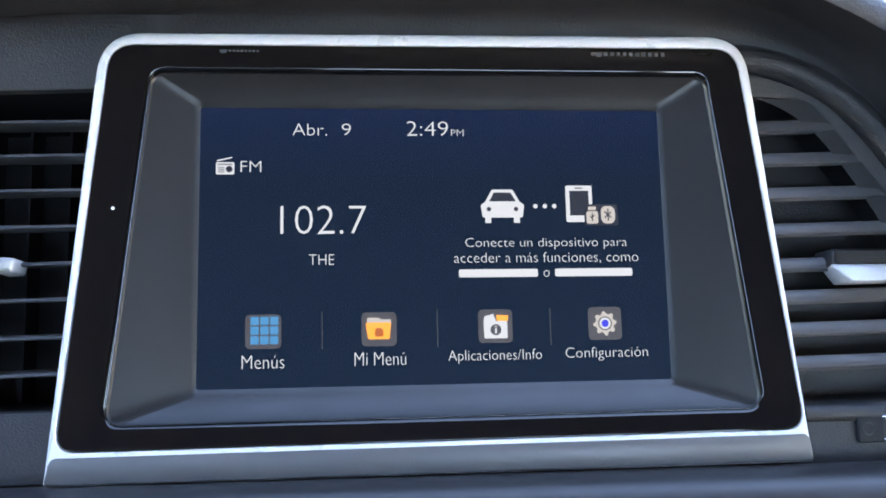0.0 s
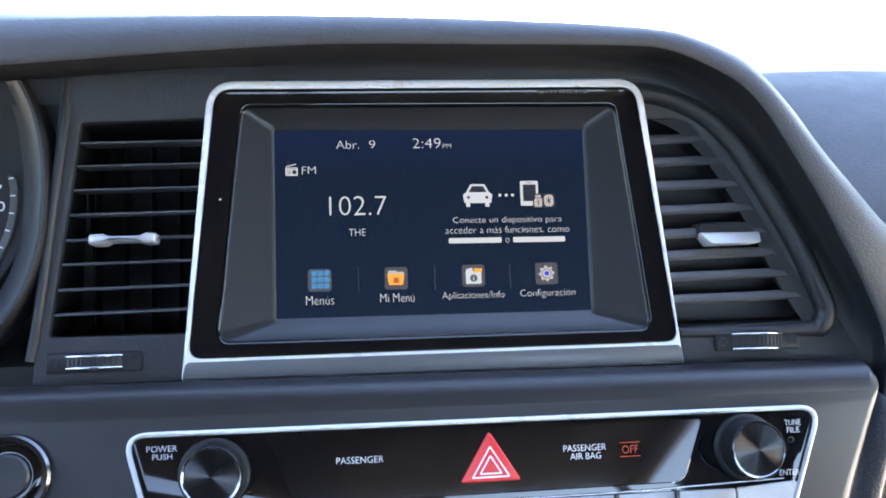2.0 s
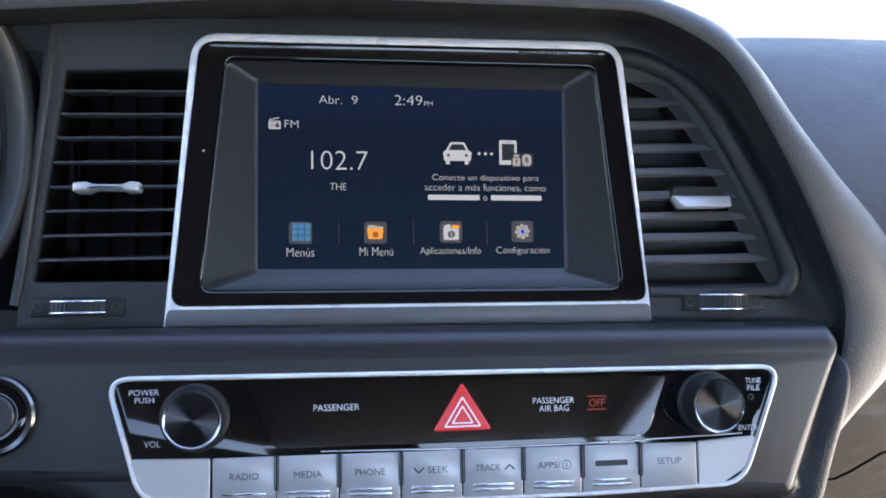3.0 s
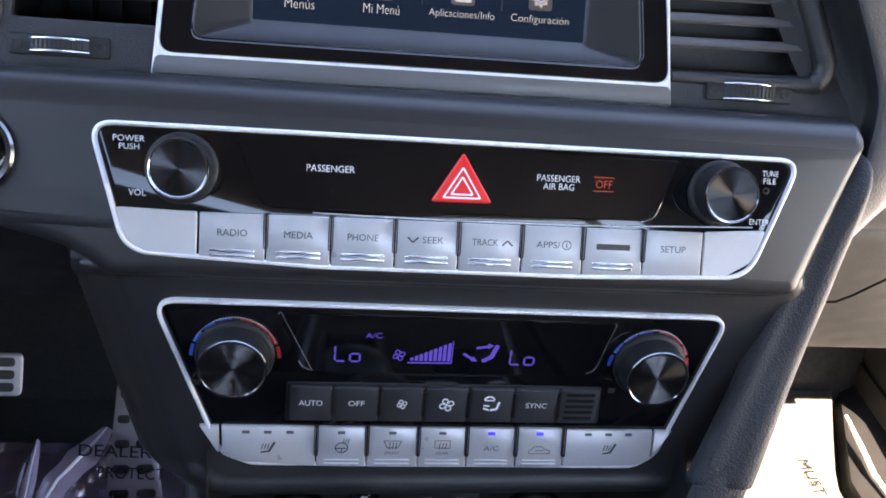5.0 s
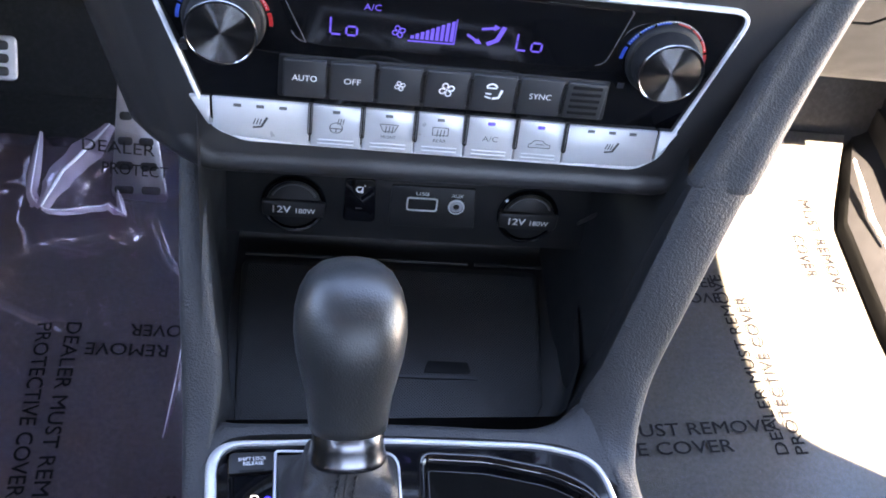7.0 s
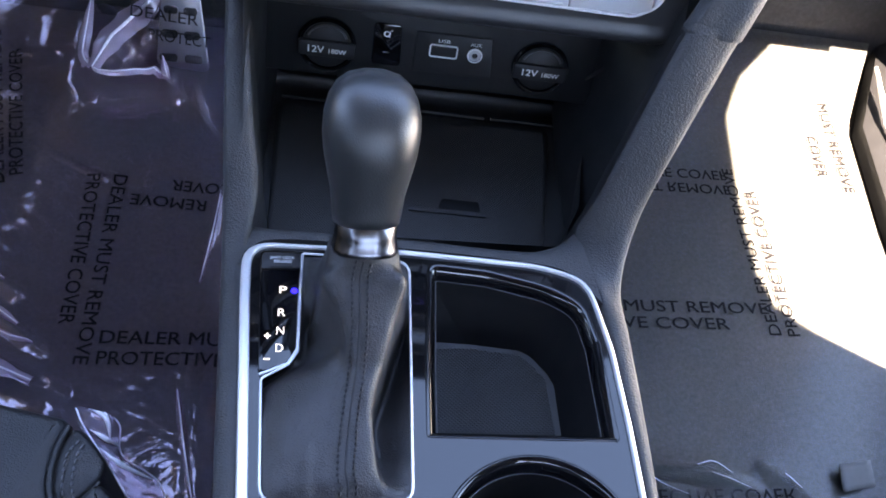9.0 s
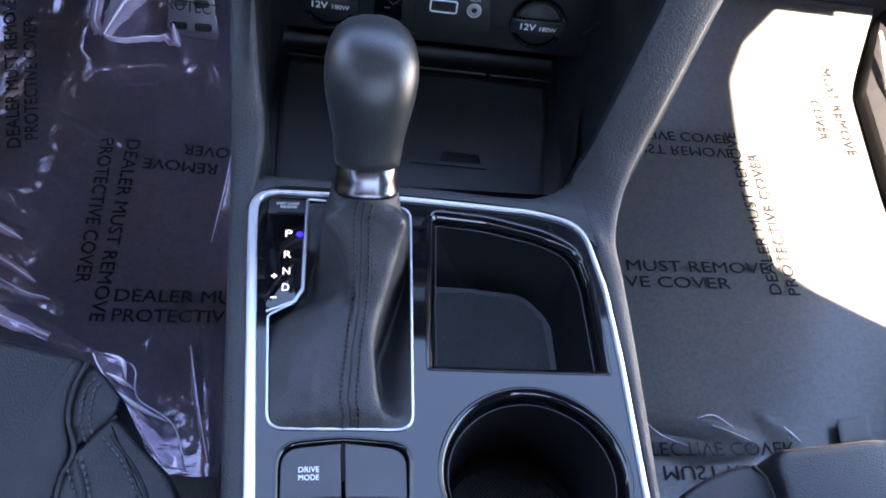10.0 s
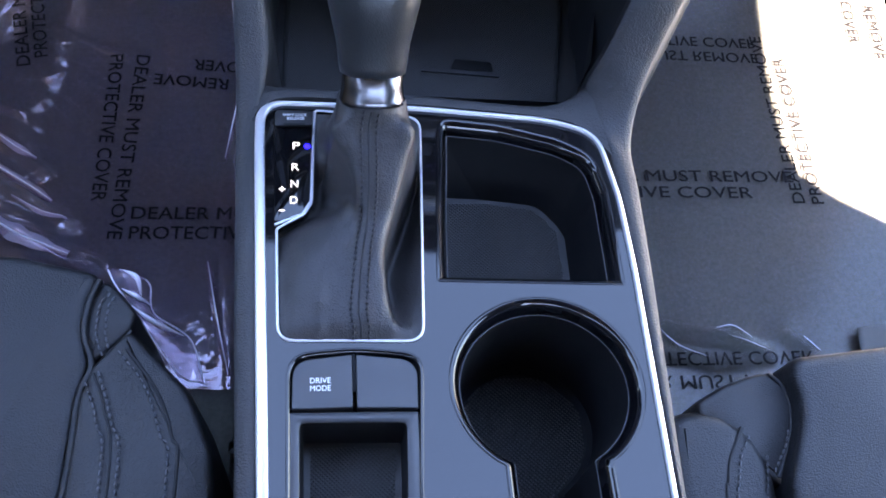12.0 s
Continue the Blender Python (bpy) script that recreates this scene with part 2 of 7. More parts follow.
def rounded(pts, r=3.0, n=5):
    """A closed outline with rounded corners; a point may carry its own radius."""
    out = []
    m = len(pts)
    for i in range(m):
        p = Vector(pts[i][:2])
        a, b = Vector(pts[i - 1][:2]), Vector(pts[(i + 1) % m][:2])
        rr = pts[i][2] if len(pts[i]) > 2 else r
        da, db = (a - p), (b - p)
        la, lb = da.length, db.length
        da.normalize(), db.normalize()
        half = da.angle(db, 1.0) / 2
        d = min(rr / max(math.tan(half), 1e-3), la * 0.48, lb * 0.48)
        s, e = p + da * d, p + db * d
        for q in range(n + 1):
            t = q / n
            out.append(((1 - t) ** 2 * s + 2 * t * (1 - t) * p + t * t * e)[:])
    return out


def area2(loop):
    return sum(loop[i - 1][0] * loop[i][1] - loop[i][0] * loop[i - 1][1] for i in range(len(loop))) / 2


def inset(loop, d):
    s = 1 if area2(loop) > 0 else -1
    out = []
    n = len(loop)
    for i in range(n):
        p, a, b = Vector(loop[i]), Vector(loop[i - 1]), Vector(loop[(i + 1) % n])
        e1, e2 = (p - a), (b - p)
        if e1.length < 1e-6:
            e1 = e2
        if e2.length < 1e-6:
            e2 = e1
        n1, n2 = Vector((-e1.y, e1.x)).normalized(), Vector((-e2.y, e2.x)).normalized()
        nn = (n1 + n2)
        nn = nn.normalized() if nn.length > 1e-6 else n1
        out.append((p + nn * s * d / max(0.5, nn.dot(n1)))[:])
    return out


def at_w(loop, w):
    return [(p[0], p[1], w) for p in loop]


def prism(name, loop, w0, w1, bev, mat, parent=None, label="", base=False):
    ls = [at_w(loop, w0), at_w(loop, w1 - bev), at_w(inset(loop, bev * 0.35), w1 - bev * 0.35), at_w(inset(loop, bev), w1)]
    return loft(name, ls, mat, parent, base, True, label=label, angle=50)


def wedge(name, loop, w0, rise, bev, mat, parent=None, label=""):
    """A raised outline whose face leans: rise(v) gives its height."""
    ls = [at_w(loop, w0)] + [[(p[0], p[1], rise(p[1]) - d) for p in inset(loop, i)] for i, d in ((0, bev), (bev * 0.35, bev * 0.35), (bev, 0))]
    return loft(name, ls, mat, parent, False, True, label=label, angle=50)


def ring(name, outer, inner, w0, w1, mat, parent=None, bev=0.5, win=None, label=""):
    win = w0 if win is None else win
    ls = [at_w(outer, w0), at_w(outer, w1 - bev), at_w(inset(outer, bev), w1), at_w(inset(inner, -bev), w1), at_w(inner, w1 - bev), at_w(inner, win)]
    return loft(name, ls, mat, parent, label=label, angle=50)


def lathe(name, prof, mat, parent=None, at=(0, 0, 0), seg=40, label="", angle=40):
    loops = [[(at[0] + r * math.cos(2 * math.pi * i / seg), at[1] + r * math.sin(2 * math.pi * i / seg), at[2] + z) for i in range(seg)] for r, z in prof]
    return loft(name, loops, mat, parent, label=label, angle=angle)


def turned(name, prof, mat, parent, u, v, w=0.0, seg=40, label="", angle=40):
    """A turned piece with its own origin on its axis."""
    ob = lathe(name, prof, mat, parent, seg=seg, label=label, angle=angle)
    ob.location = (u * 0.001, v * 0.001, w * 0.001)
    return ob


def tube(name, pts, r, mat, parent=None, closed=False, sides=6, label="", k=0.001):
    P = [Vector(p) for p in pts]
    n = len(P)
    loops = []
    up = Vector((0, 0, 1))
    for i in range(n):
        a = P[i - 1] if (i > 0 or closed) else P[i]
        b = P[(i + 1) % n] if (i < n - 1 or closed) else P[i]
        t = (b - a).normalized()
        x = t.cross(up)
        if x.length < 1e-3:
            x = t.cross(Vector((1, 0, 0)))
        x.normalize()
        y = x.cross(t)
        rr = r[i] if isinstance(r, (list, tuple)) else r
        loops.append([tuple(P[i] + (x * math.cos(2 * math.pi * s / sides) + y * math.sin(2 * math.pi * s / sides)) * rr) for s in range(sides)])
    if closed:
        loops.append(loops[0])
    return loft(name, loops, mat, parent, not closed, not closed, label=label, angle=60, k=k)


def stitches(name, pts, step, length, r, mat, parent, k=0.001):
    """A row of short threads along a line, one mesh."""
    P = [Vector(p) for p in pts]
    verts, faces = [], []
    carry = 0.0
    for a, b in zip(P, P[1:]):
        d = (b - a)
        L = d.length
        if L < 1e-9:
            continue
        d /= L
        x = d.cross(Vector((0, 0, 1)))
        x = x.normalized() if x.length > 1e-3 else Vector((1, 0, 0))
        y = x.cross(d)
        s = carry
        while s < L:
            for q in (0.0, 0.5, 1.0):
                c = a + d * (s + q * length) 
                rr = r * (1.0 if q == 0.5 else 0.55)
                for t in range(5):
                    verts.append(tuple(c + x * math.cos(t * 1.2566) * rr + y * math.sin(t * 1.2566) * rr))
            o = len(verts) - 15
            for l in (0, 5):
                for t in range(5):
                    faces.append((o + l + t, o + l + (t + 1) % 5, o + l + 5 + (t + 1) % 5, o + l + 5 + t))
            s += step
        carry = s - L
    return part(name, mesh_of(name, verts, faces, mat, 80, k), parent)


def bars(name, boxes, w0, w1, mat, parent, label=""):
    """Flat little blocks (u0, v0, u1, v1) joined in one mesh."""
    verts, faces = [], []
    for u0, v0, u1, v1 in boxes:
        o = len(verts)
        verts += [(u0, v0, w0), (u1, v0, w0), (u1, v1, w0), (u0, v1, w0), (u0, v0, w1), (u1, v0, w1), (u1, v1, w1), (u0, v1, w1)]
        faces += [(o, o + 1, o + 5, o + 4), (o + 1, o + 2, o + 6, o + 5), (o + 2, o + 3, o + 7, o + 6), (o + 3, o, o + 4, o + 7), (o + 4, o + 5, o + 6, o + 7)]
    return part(name, mesh_of(name, verts, faces, mat), parent, label)


def flat(name, loops, w0, w1, mat, parent, label=""):
    """Flat shapes of one colour (outlines), raised from w0 to w1, one mesh."""
    verts, faces = [], []
    for l in loops:
        o, n = len(verts), len(l)
        verts += at_w(l, w0) + at_w(l, w1)
        faces += [(o + i, o + (i + 1) % n, o + n + (i + 1) % n, o + n + i) for i in range(n)]
        faces.append(tuple(o + n + i for i in range(n)))
    return part(name, mesh_of(name, verts, faces, mat), parent, label)


def disc(u, v, r, n=20, a0=0.0):
    return [(u + r * math.cos(a0 + 2 * math.pi * i / n), v + r * math.sin(a0 + 2 * math.pi * i / n)) for i in range(n)]


def arc_band(u, v, r0, r1, a0, a1, n=10):
    A = [radians(a0 + (a1 - a0) * i / n) for i in range(n + 1)]
    return [(u + r1 * math.cos(a), v + r1 * math.sin(a)) for a in A] + [(u + r0 * math.cos(a), v + r0 * math.sin(a)) for a in reversed(A)]


def stroke(a, b, t):
    a, b = Vector(a), Vector(b)
    d = (b - a).normalized()
    x = Vector((-d.y, d.x)) * t / 2
    return [tuple(a + x), tuple(a - x), tuple(b - x), tuple(b + x)]


def lettering(words, u, v, width, height, w, mat, parent, name="lettering", turn=0.0, flip=False, k=0.001, label="", thin=0.0):
    """Words centred at (u, v), fitted to width by height; thin takes from the strokes."""
    cu = bpy.data.curves.new(name, "FONT")
    cu.body = words
    cu.resolution_u = 3
    cu.offset = -thin
    tmp = new("words", cu)
    dg = bpy.context.evaluated_depsgraph_get()
    dg.update()
    me = bpy.data.meshes.new_from_object(tmp.evaluated_get(dg))
    bpy.data.objects.remove(tmp)
    bpy.data.curves.remove(cu)
    co = np.array([x.co[:] for x in me.vertices])
    lo, hi = co.min(0), co.max(0)
    s = (width / (hi[0] - lo[0]), height / (hi[1] - lo[1]))
    c, sn = math.cos(radians(turn)), math.sin(radians(turn))
    for x in me.vertices:
        a = (x.co.x - (lo[0] + hi[0]) / 2) * s[0]
        b = (x.co.y - (lo[1] + hi[1]) / 2) * s[1] * (-1 if flip else 1)
        x.co = ((u + a * c - b * sn) * k, (v + a * sn + b * c) * k, w * k)
    me.name = name
    me.materials.clear()
    me.materials.append(mat)
    return part(name, me, parent, label)


def fill(name, outer, holes, w, depth, mat, parent, label=""):
    """A slab with holes through it."""
    me = bpy.data.meshes.new(name)
    bm = bmesh.new()
    edges = []
    sides = []
    for loop in [outer] + holes:
        vs = [bm.verts.new((p[0] * 0.001, p[1] * 0.001, w * 0.001)) for p in loop]
        lo = [bm.verts.new((p[0] * 0.001, p[1] * 0.001, (w - depth) * 0.001)) for p in loop]
        n = len(vs)
        edges += [bm.edges.new((vs[i], vs[(i + 1) % n])) for i in range(n)]
        sides += [(vs[i], vs[(i + 1) % n], lo[(i + 1) % n], lo[i]) for i in range(n)]
    bmesh.ops.triangle_fill(bm, use_beauty=True, edges=edges, normal=(0, 0, 1))
    for f in sides:
        bm.faces.new(f)
    bmesh.ops.recalc_face_normals(bm, faces=bm.faces)
    bm.to_mesh(me)
    bm.free()
    me.materials.append(mat)
    return part(name, me, parent, label)


def face_up(ob):
    me = ob.data
    if sum(p.normal.z for p in me.polygons) < 0:
        me.flip_normals()
    return ob


def grid_sheet(name, nx, ny, fn, mat, parent=None, label="", angle=80.0, k=1.0):
    verts = [fn(i / (nx - 1), j / (ny - 1)) for j in range(ny) for i in range(nx)]
    faces = [(j * nx + i, j * nx + i + 1, (j + 1) * nx + i + 1, (j + 1) * nx + i) for j in range(ny - 1) for i in range(nx - 1)]
    return part(name, mesh_of(name, verts, faces, mat, angle, k), parent, label)


def smooth_line(pts, n=8):
    """A Catmull-Rom line through the points."""
    P = [Vector(p) for p in pts]
    P = [2 * P[0] - P[1]] + P + [2 * P[-1] - P[-2]]
    out = []
    for i in range(1, len(P) - 2):
        for q in range(n):
            t = q / n
            out.append(0.5 * ((2 * P[i]) + (P[i + 1] - P[i - 1]) * t + (2 * P[i - 1] - 5 * P[i] + 4 * P[i + 1] - P[i + 2]) * t * t + (3 * P[i] - P[i - 1] - 3 * P[i + 1] + P[i + 2]) * t ** 3))
    out.append(P[-2])
    return out


S28, C28 = math.sin(radians(28)), math.cos(radians(28))
F_SCREEN = axes((0, 0.305, 0.69), (1, 0, 0), (0, -C28, S28))
F_UP = axes((0.0175, 0.2283, 0.5965), (1, 0, 0), (0, -0.8776, 0.4794))
F_LOW = axes((0.020, 0.2021, 0.4954), (1, 0, 0), (0, -0.985, 0.1736))
F_VENT = F_SCREEN @ Matrix.Translation((0, 0, -0.002))
F_USB = axes((0.015, 0.228, 0.377), (1, 0, 0), (0, -0.95, 0.31))
F_PLATE = axes((0.0085, -0.0036, 0.3604), (0.9962, 0.0872, 0), (0, 0.105, 0.9945))


# ---- shell of the car ----
def slab(name, x0, y0, z0, x1, y1, z1, mat, label, category):
    v = [(x0, y0, z0), (x1, y0, z0), (x1, y1, z0), (x0, y1, z0), (x0, y0, z1), (x1, y0, z1), (x1, y1, z1), (x0, y1, z1)]
    f = [(0, 1, 2, 3), (4, 5, 6, 7), (0, 1, 5, 4), (1, 2, 6, 5), (2, 3, 7, 6), (3, 0, 4, 7)]
    return tagged(part(name, mesh_of(name, v, f, mat, k=1.0)), label, category, kind="structure")


ground = grid_sheet("ground", 9, 9, lambda a, b: (-400 + 800 * a, -400 + 800 * b, -0.38), CONCRETE)
tagged(ground, "pale sunlit concrete ground outside the car", "ground", kind="structure")
slab("floor", -0.72, -1.6, -0.05, 0.72, 1.05, -0.012, SHADED_CARPET, "dark carpeted car floor under the mats", "floor")
# Unseen roof; its driver side reaches forward to cut the sky there.
_front = [(-0.72, -1.6), (0.712, -1.6), (0.712, 0.08), (-0.02, 0.10), (-0.22, 0.27), (-0.72, 0.29)]
_n = len(_front)
tagged(part("ceiling", mesh_of("ceiling", [(x, y, z) for z in (1.24, 1.28) for x, y in _front], [tuple(range(_n)), tuple(range(_n, 2 * _n))] + [(i, (i + 1) % _n, _n + (i + 1) % _n, _n + i) for i in range(_n)], LINER, k=1.0)), "unseen dark cloth roof, driver side extended to cut the sky", "ceiling", kind="structure")
# Unseen walls added behind the seats to hold back rear daylight.
slab("wall_back", -0.05, -1.66, -0.05, 0.72, -1.6, 1.0, DARK, "unseen dark wall closing the rear", "wall")
slab("wall_back_left", -0.72, -1.66, -0.05, -0.052, -1.6, 1.2, DARK, "unseen dark wall raised to block rear daylight on the left", "wall")
# Added wall: keeps low reflections out of the climate panel.
slab("wall_middle", -0.71, -0.66, -0.012, 0.69, -0.60, 0.62, DARK, "unseen dark wall added to block low reflections", "wall")
# Unseen driver-side walls; their heights set how much daylight comes in.
slab("wall_left", -0.78, -1.6, -0.05, -0.72, -0.15, 1.08, TAUPE_WALL, "unseen taupe wall limiting daylight on the driver side", "wall")
slab("wall_left_front", -0.78, -0.149, -0.05, -0.72, 0.28, 0.70, TAN_BOUNCE, "unseen tan wall added for warm bounce on the driver side", "wall")
slab("trim", -0.78, 0.281, -0.05, -0.72, 0.95, 0.45, DARK, "unseen dark wall limiting daylight in the driver footwell", "door trim")


def side_wall():
    """The passenger side; its made-up gap is cut to give the sun patch on the mat."""
    x = 0.70
    patch = [(0.425, 0.56), (0.418, 0.41), (0.424, 0.325), (0.437, 0.288), (0.475, 0.262), (0.535, 0.232), (0.58, 0.21), (0.609, 0.20), (0.602, 0.40), (0.610, 0.49), (0.655, 0.50), (0.668, 0.66), (0.660, 0.705), (0.505, 0.706), (0.45, 0.63), (0.435, 0.59)]
    hole = []
    for px, py in patch:
        d = (x - px) / _sd.x
        hole.append((py + d * _sd.y, d * _sd.z))
    outer = [(-0.6, 1.235), (-0.70, 1.235), (-0.70, 0.3), (-0.70, 0.1), (-0.70, -0.05), (-0.6, -0.05), (0.2, -0.05), (0.7, -0.05), (1.05, -0.05), (1.05, 0.60), (0.75, 0.62), (0.36, 0.68), (0.16, 0.90), (0.02, 1.235), (-0.3, 1.235)]
    c = Vector((sum(p[0] for p in hole) / len(hole), sum(p[1] for p in hole) / len(hole)))

    def reach(poly, a):
        d, best = Vector((math.cos(a), math.sin(a))), 0.0
        for i in range(len(poly)):
            p, e = Vector(poly[i]) - c, Vector(poly[i]) - Vector(poly[i - 1])
            den = d.x * e.y - d.y * e.x
            if abs(den) > 1e-9:
                s, t = (p.x * e.y - p.y * e.x) / den, (p.y * d.x - p.x * d.y) / den
                if s > 0 and -1e-6 <= t <= 1 + 1e-6:
                    best = max(best, s)
        return tuple(c + d * best)

    turns = sorted(math.atan2(p[1] - c.y, p[0] - c.x) for p in hole + outer)
    hole, outer = [reach(hole, a) for a in turns], [reach(outer, a) for a in turns]
    loops = [[(q, p[0], p[1]) for p in l] for q, l in ((x + 0.012, hole), (x, hole), (x, outer), (x + 0.012, outer))]
    ob = loft("wall_right", loops, DARK, k=1.0)
    return tagged(ob, "dark passenger side wall, its opening cut to the sun patch", "wall", kind="structure")


def side_wall_rear():
    """The rear passenger side, unseen; its window is added to let light in."""
    x = 0.70
    hole = [(-1.5, 0.82), (-1.0, 0.80), (-1.0, 1.19), (-1.42, 1.19)]
    outer = [(-1.6, -0.05), (-0.701, -0.05), (-0.701, 1.235), (-1.6, 1.235)]
    loops = [[(q, *p) for p in l] for q, l in ((x + 0.012, hole), (x, hole), (x, outer), (x + 0.012, outer))]
    ob = loft("wall_right_rear", loops, TAUPE_WALL, k=1.0)
    return tagged(ob, "unseen taupe wall with an opening added for light", "wall", kind="structure")


side_wall()
side_wall_rear()
firewall = grid_sheet("wall_front", 3, 6, lambda a, b: (-0.72 + 1.44 * a, 0.70 + 0.25 * b + (0.1 if b > 0.4 else 0), -0.02 + 0.58 * b), SHADED_CARPET)
tagged(firewall, "carpeted toe board, the dashboard's shade in its colour", "wall", kind="structure")


# ---- dashboard ----
dashboard = thing("dashboard", "dark grained soft-touch dashboard with a curved hood", "dashboard")


def hood():
    # inner edge, crest with its height, outer edge
    stations = [((-300, 70), (-292, 58, 30), (-310, 97)), ((-186, 74.4), (-186, 67, 30), (-186, 99.7)), ((-67, 75.6), (-67, 77, 30), (-67, 100.5)), ((18, 75.2), (18, 78.4, 30), (19, 99.2)), ((90, 72.5), (86, 78.6, 30), (98, 95.5)),
                ((120, 66), (113, 76.6, 30), (130, 90.5)), ((142, 54), (142, 63.8, 30), (160, 77.6)), ((160, 31), (157, 50, 30), (182, 54)), ((176, 3), (170.5, 29, 29), (203, 25.6)), ((190, -26), (185, 5, 27), (228, -1)), ((203, -48), (200, -22, 23), (250, -26)),
                ((214, -62), (213, -46, 18), (264, -52)), ((222, -76), (221.5, -68, 14), (268, -76)), ((220, -98), (219, -96, 11), (256, -100)), ((213, -122), (212, -121, 6), (232, -124)), ((204, -148), (203, -148, 2), (208, -150))]
    rows = []
    for a, b, c in zip(*(smooth_line([(*q[k][:2], q[k][2] if k == 1 else 0) for q in stations], 8) for k in range(3))):
        n = (Vector((c.x, c.y)) - Vector((a.x, a.y))).normalized()
        t, f = b.z, b.z / 30
        d = max(3.0, (b.x - a.x) * n.x + (b.y - a.y) * n.y)
        # trough, undercut face, crisp crest, rounded back
        rows.append([(a.x - n.x * 16, a.y - n.y * 16, -3), (a.x - n.x * 9, a.y - n.y * 9, -2), (a.x + n.x * d * 0.35, a.y + n.y * d * 0.35, -1.0), (b.x + n.x * 1.5, b.y + n.y * 1.5, t * 0.12), (b.x + n.x * 1.6, b.y + n.y * 1.6, t * 0.45), (b.x + n.x * 0.9, b.y + n.y * 0.9, t * 0.78), (b.x + n.x * 0.1, b.y + n.y * 0.1, t * 0.95), (b.x, b.y, t), (b.x + n.x * 0.7, b.y + n.y * 0.7, t + 0.8),
                     (b.x + n.x * 3.0, b.y + n.y * 3.0, t + 1.6), (b.x * 0.65 + c.x * 0.35, b.y * 0.65 + c.y * 0.35, t + 1.4), (b.x * 0.35 + c.x * 0.65 + n.x * 1.5, b.y * 0.35 + c.y * 0.65 + n.y * 1.5, t * 0.72 + 1),
                     (c.x, c.y, 6 * f), (c.x + n.x * 1.5, c.y + n.y * 1.5, -12), (c.x + n.x * 1, c.y + n.y * 1, -40), (c.x - n.x * 4, c.y - n.y * 4, -90)])
    for _ in range(4):
        rows = [rows[0]] + [[tuple(0.25 * Vector(a) + 0.5 * Vector(b) + 0.25 * Vector(c)) for a, b, c in zip(rows[i - 1], rows[i], rows[i + 1])] for i in range(1, len(rows) - 1)] + [rows[-1]]
    for ob in (loft("hood_face", [r[:8] for r in rows], HOOD_FACE, dashboard, closed=False, angle=70, label="smooth inner face of the hood, its shade in the colour"), loft("hood_pad", [r[7:] for r in rows], PAD, dashboard, closed=False, angle=70)):
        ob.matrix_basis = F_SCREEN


hood()


def dash_top():
    prof = [(0.34, 0.745), (0.45, 0.740), (0.58, 0.718), (0.7, 0.69), (0.86, 0.65), (1.0, 0.58)]
    return grid_sheet("top_pad", 12, len(prof), lambda a, b: (-0.72 + 0.9 * a, prof[round(b * (len(prof) - 1))][0], prof[round(b * (len(prof) - 1))][1]), PAD, dashboard)


dash_top()


def passenger_dash():
    prof = [(1.0, 0.58), (0.86, 0.652), (0.74, 0.697), (0.64, 0.722), (0.56, 0.731), (0.49, 0.728), (0.435, 0.714), (0.39, 0.692), (0.355, 0.663), (0.332, 0.63), (0.322, 0.595), (0.326, 0.555), (0.336, 0.525), (0.352, 0.509), (0.37, 0.507)]
    P = smooth_line([(0, p[0], p[1]) for p in prof], 4)
    rows = []
    for i in range(25):
        a = i / 24
        x = 0.16 + 0.542 * a
        g = math.exp(-(x - 0.16) / 0.05)
        rows.append([(x, p.y + 0.03 * g, p.z - 0.028 * g) for p in P])
    loft("passenger_pad", rows, PAD, dashboard, closed=False, angle=70, k=1.0)
    low = smooth_line([(0, 0.36, 0.515), (0, 0.352, 0.500), (0, 0.372, 0.46), (0, 0.41, 0.39), (0, 0.445, 0.327), (0, 0.462, 0.316), (0, 0.50, 0.326), (0, 0.70, 0.42)], 3)
    loft("lower_panel", [[(0.185 + 0.515 * i / 8, p.y, p.z) for p in low] for i in range(9)], BEIGE, dashboard, closed=False, angle=50, k=1.0, label="dark taupe grained lower panel")
    tube("glovebox_seam", [(0.30, 0.374, 0.428), (0.335, 0.373, 0.430), (0.345, 0.372, 0.437), (0.362, 0.3665, 0.458), (0.40, 0.3645, 0.463), (0.66, 0.3645, 0.463)], 0.0011, DEEP, dashboard, k=1.0)


passenger_dash()


def cluster_side():
    """The driver's side: surround of the instruments and the knee panel."""
    rows = []
    for i in range(7):
        a = i / 6
        x = -0.168 - 0.53 * a
        rows.append([(x, 0.345, 0.765), (x, 0.335, 0.70), (x, 0.325, 0.64), (x, 0.29, 0.625)])
    loft("driver_panel", rows, DARK, dashboard, closed=False, k=1.0)
    rows = []
    for i in range(7):
        x = -0.135 - 0.56 * i / 6
        rows.append([(x, 0.245, 0.60), (x, 0.27, 0.54), (x, 0.33, 0.45), (x, 0.42, 0.40), (x, 0.6, 0.42), (x, 0.9, 0.5), (x, 1.1, 0.58)])
    loft("knee_panel", rows, DARK, dashboard, closed=False, angle=60, k=1.0)


cluster_side()

instrument_cluster = thing("instrument_cluster", "dark instrument cluster with a grey gauge rim", "gauge", F_VENT @ Matrix.Translation((-0.257, 0.016, 0.002)))


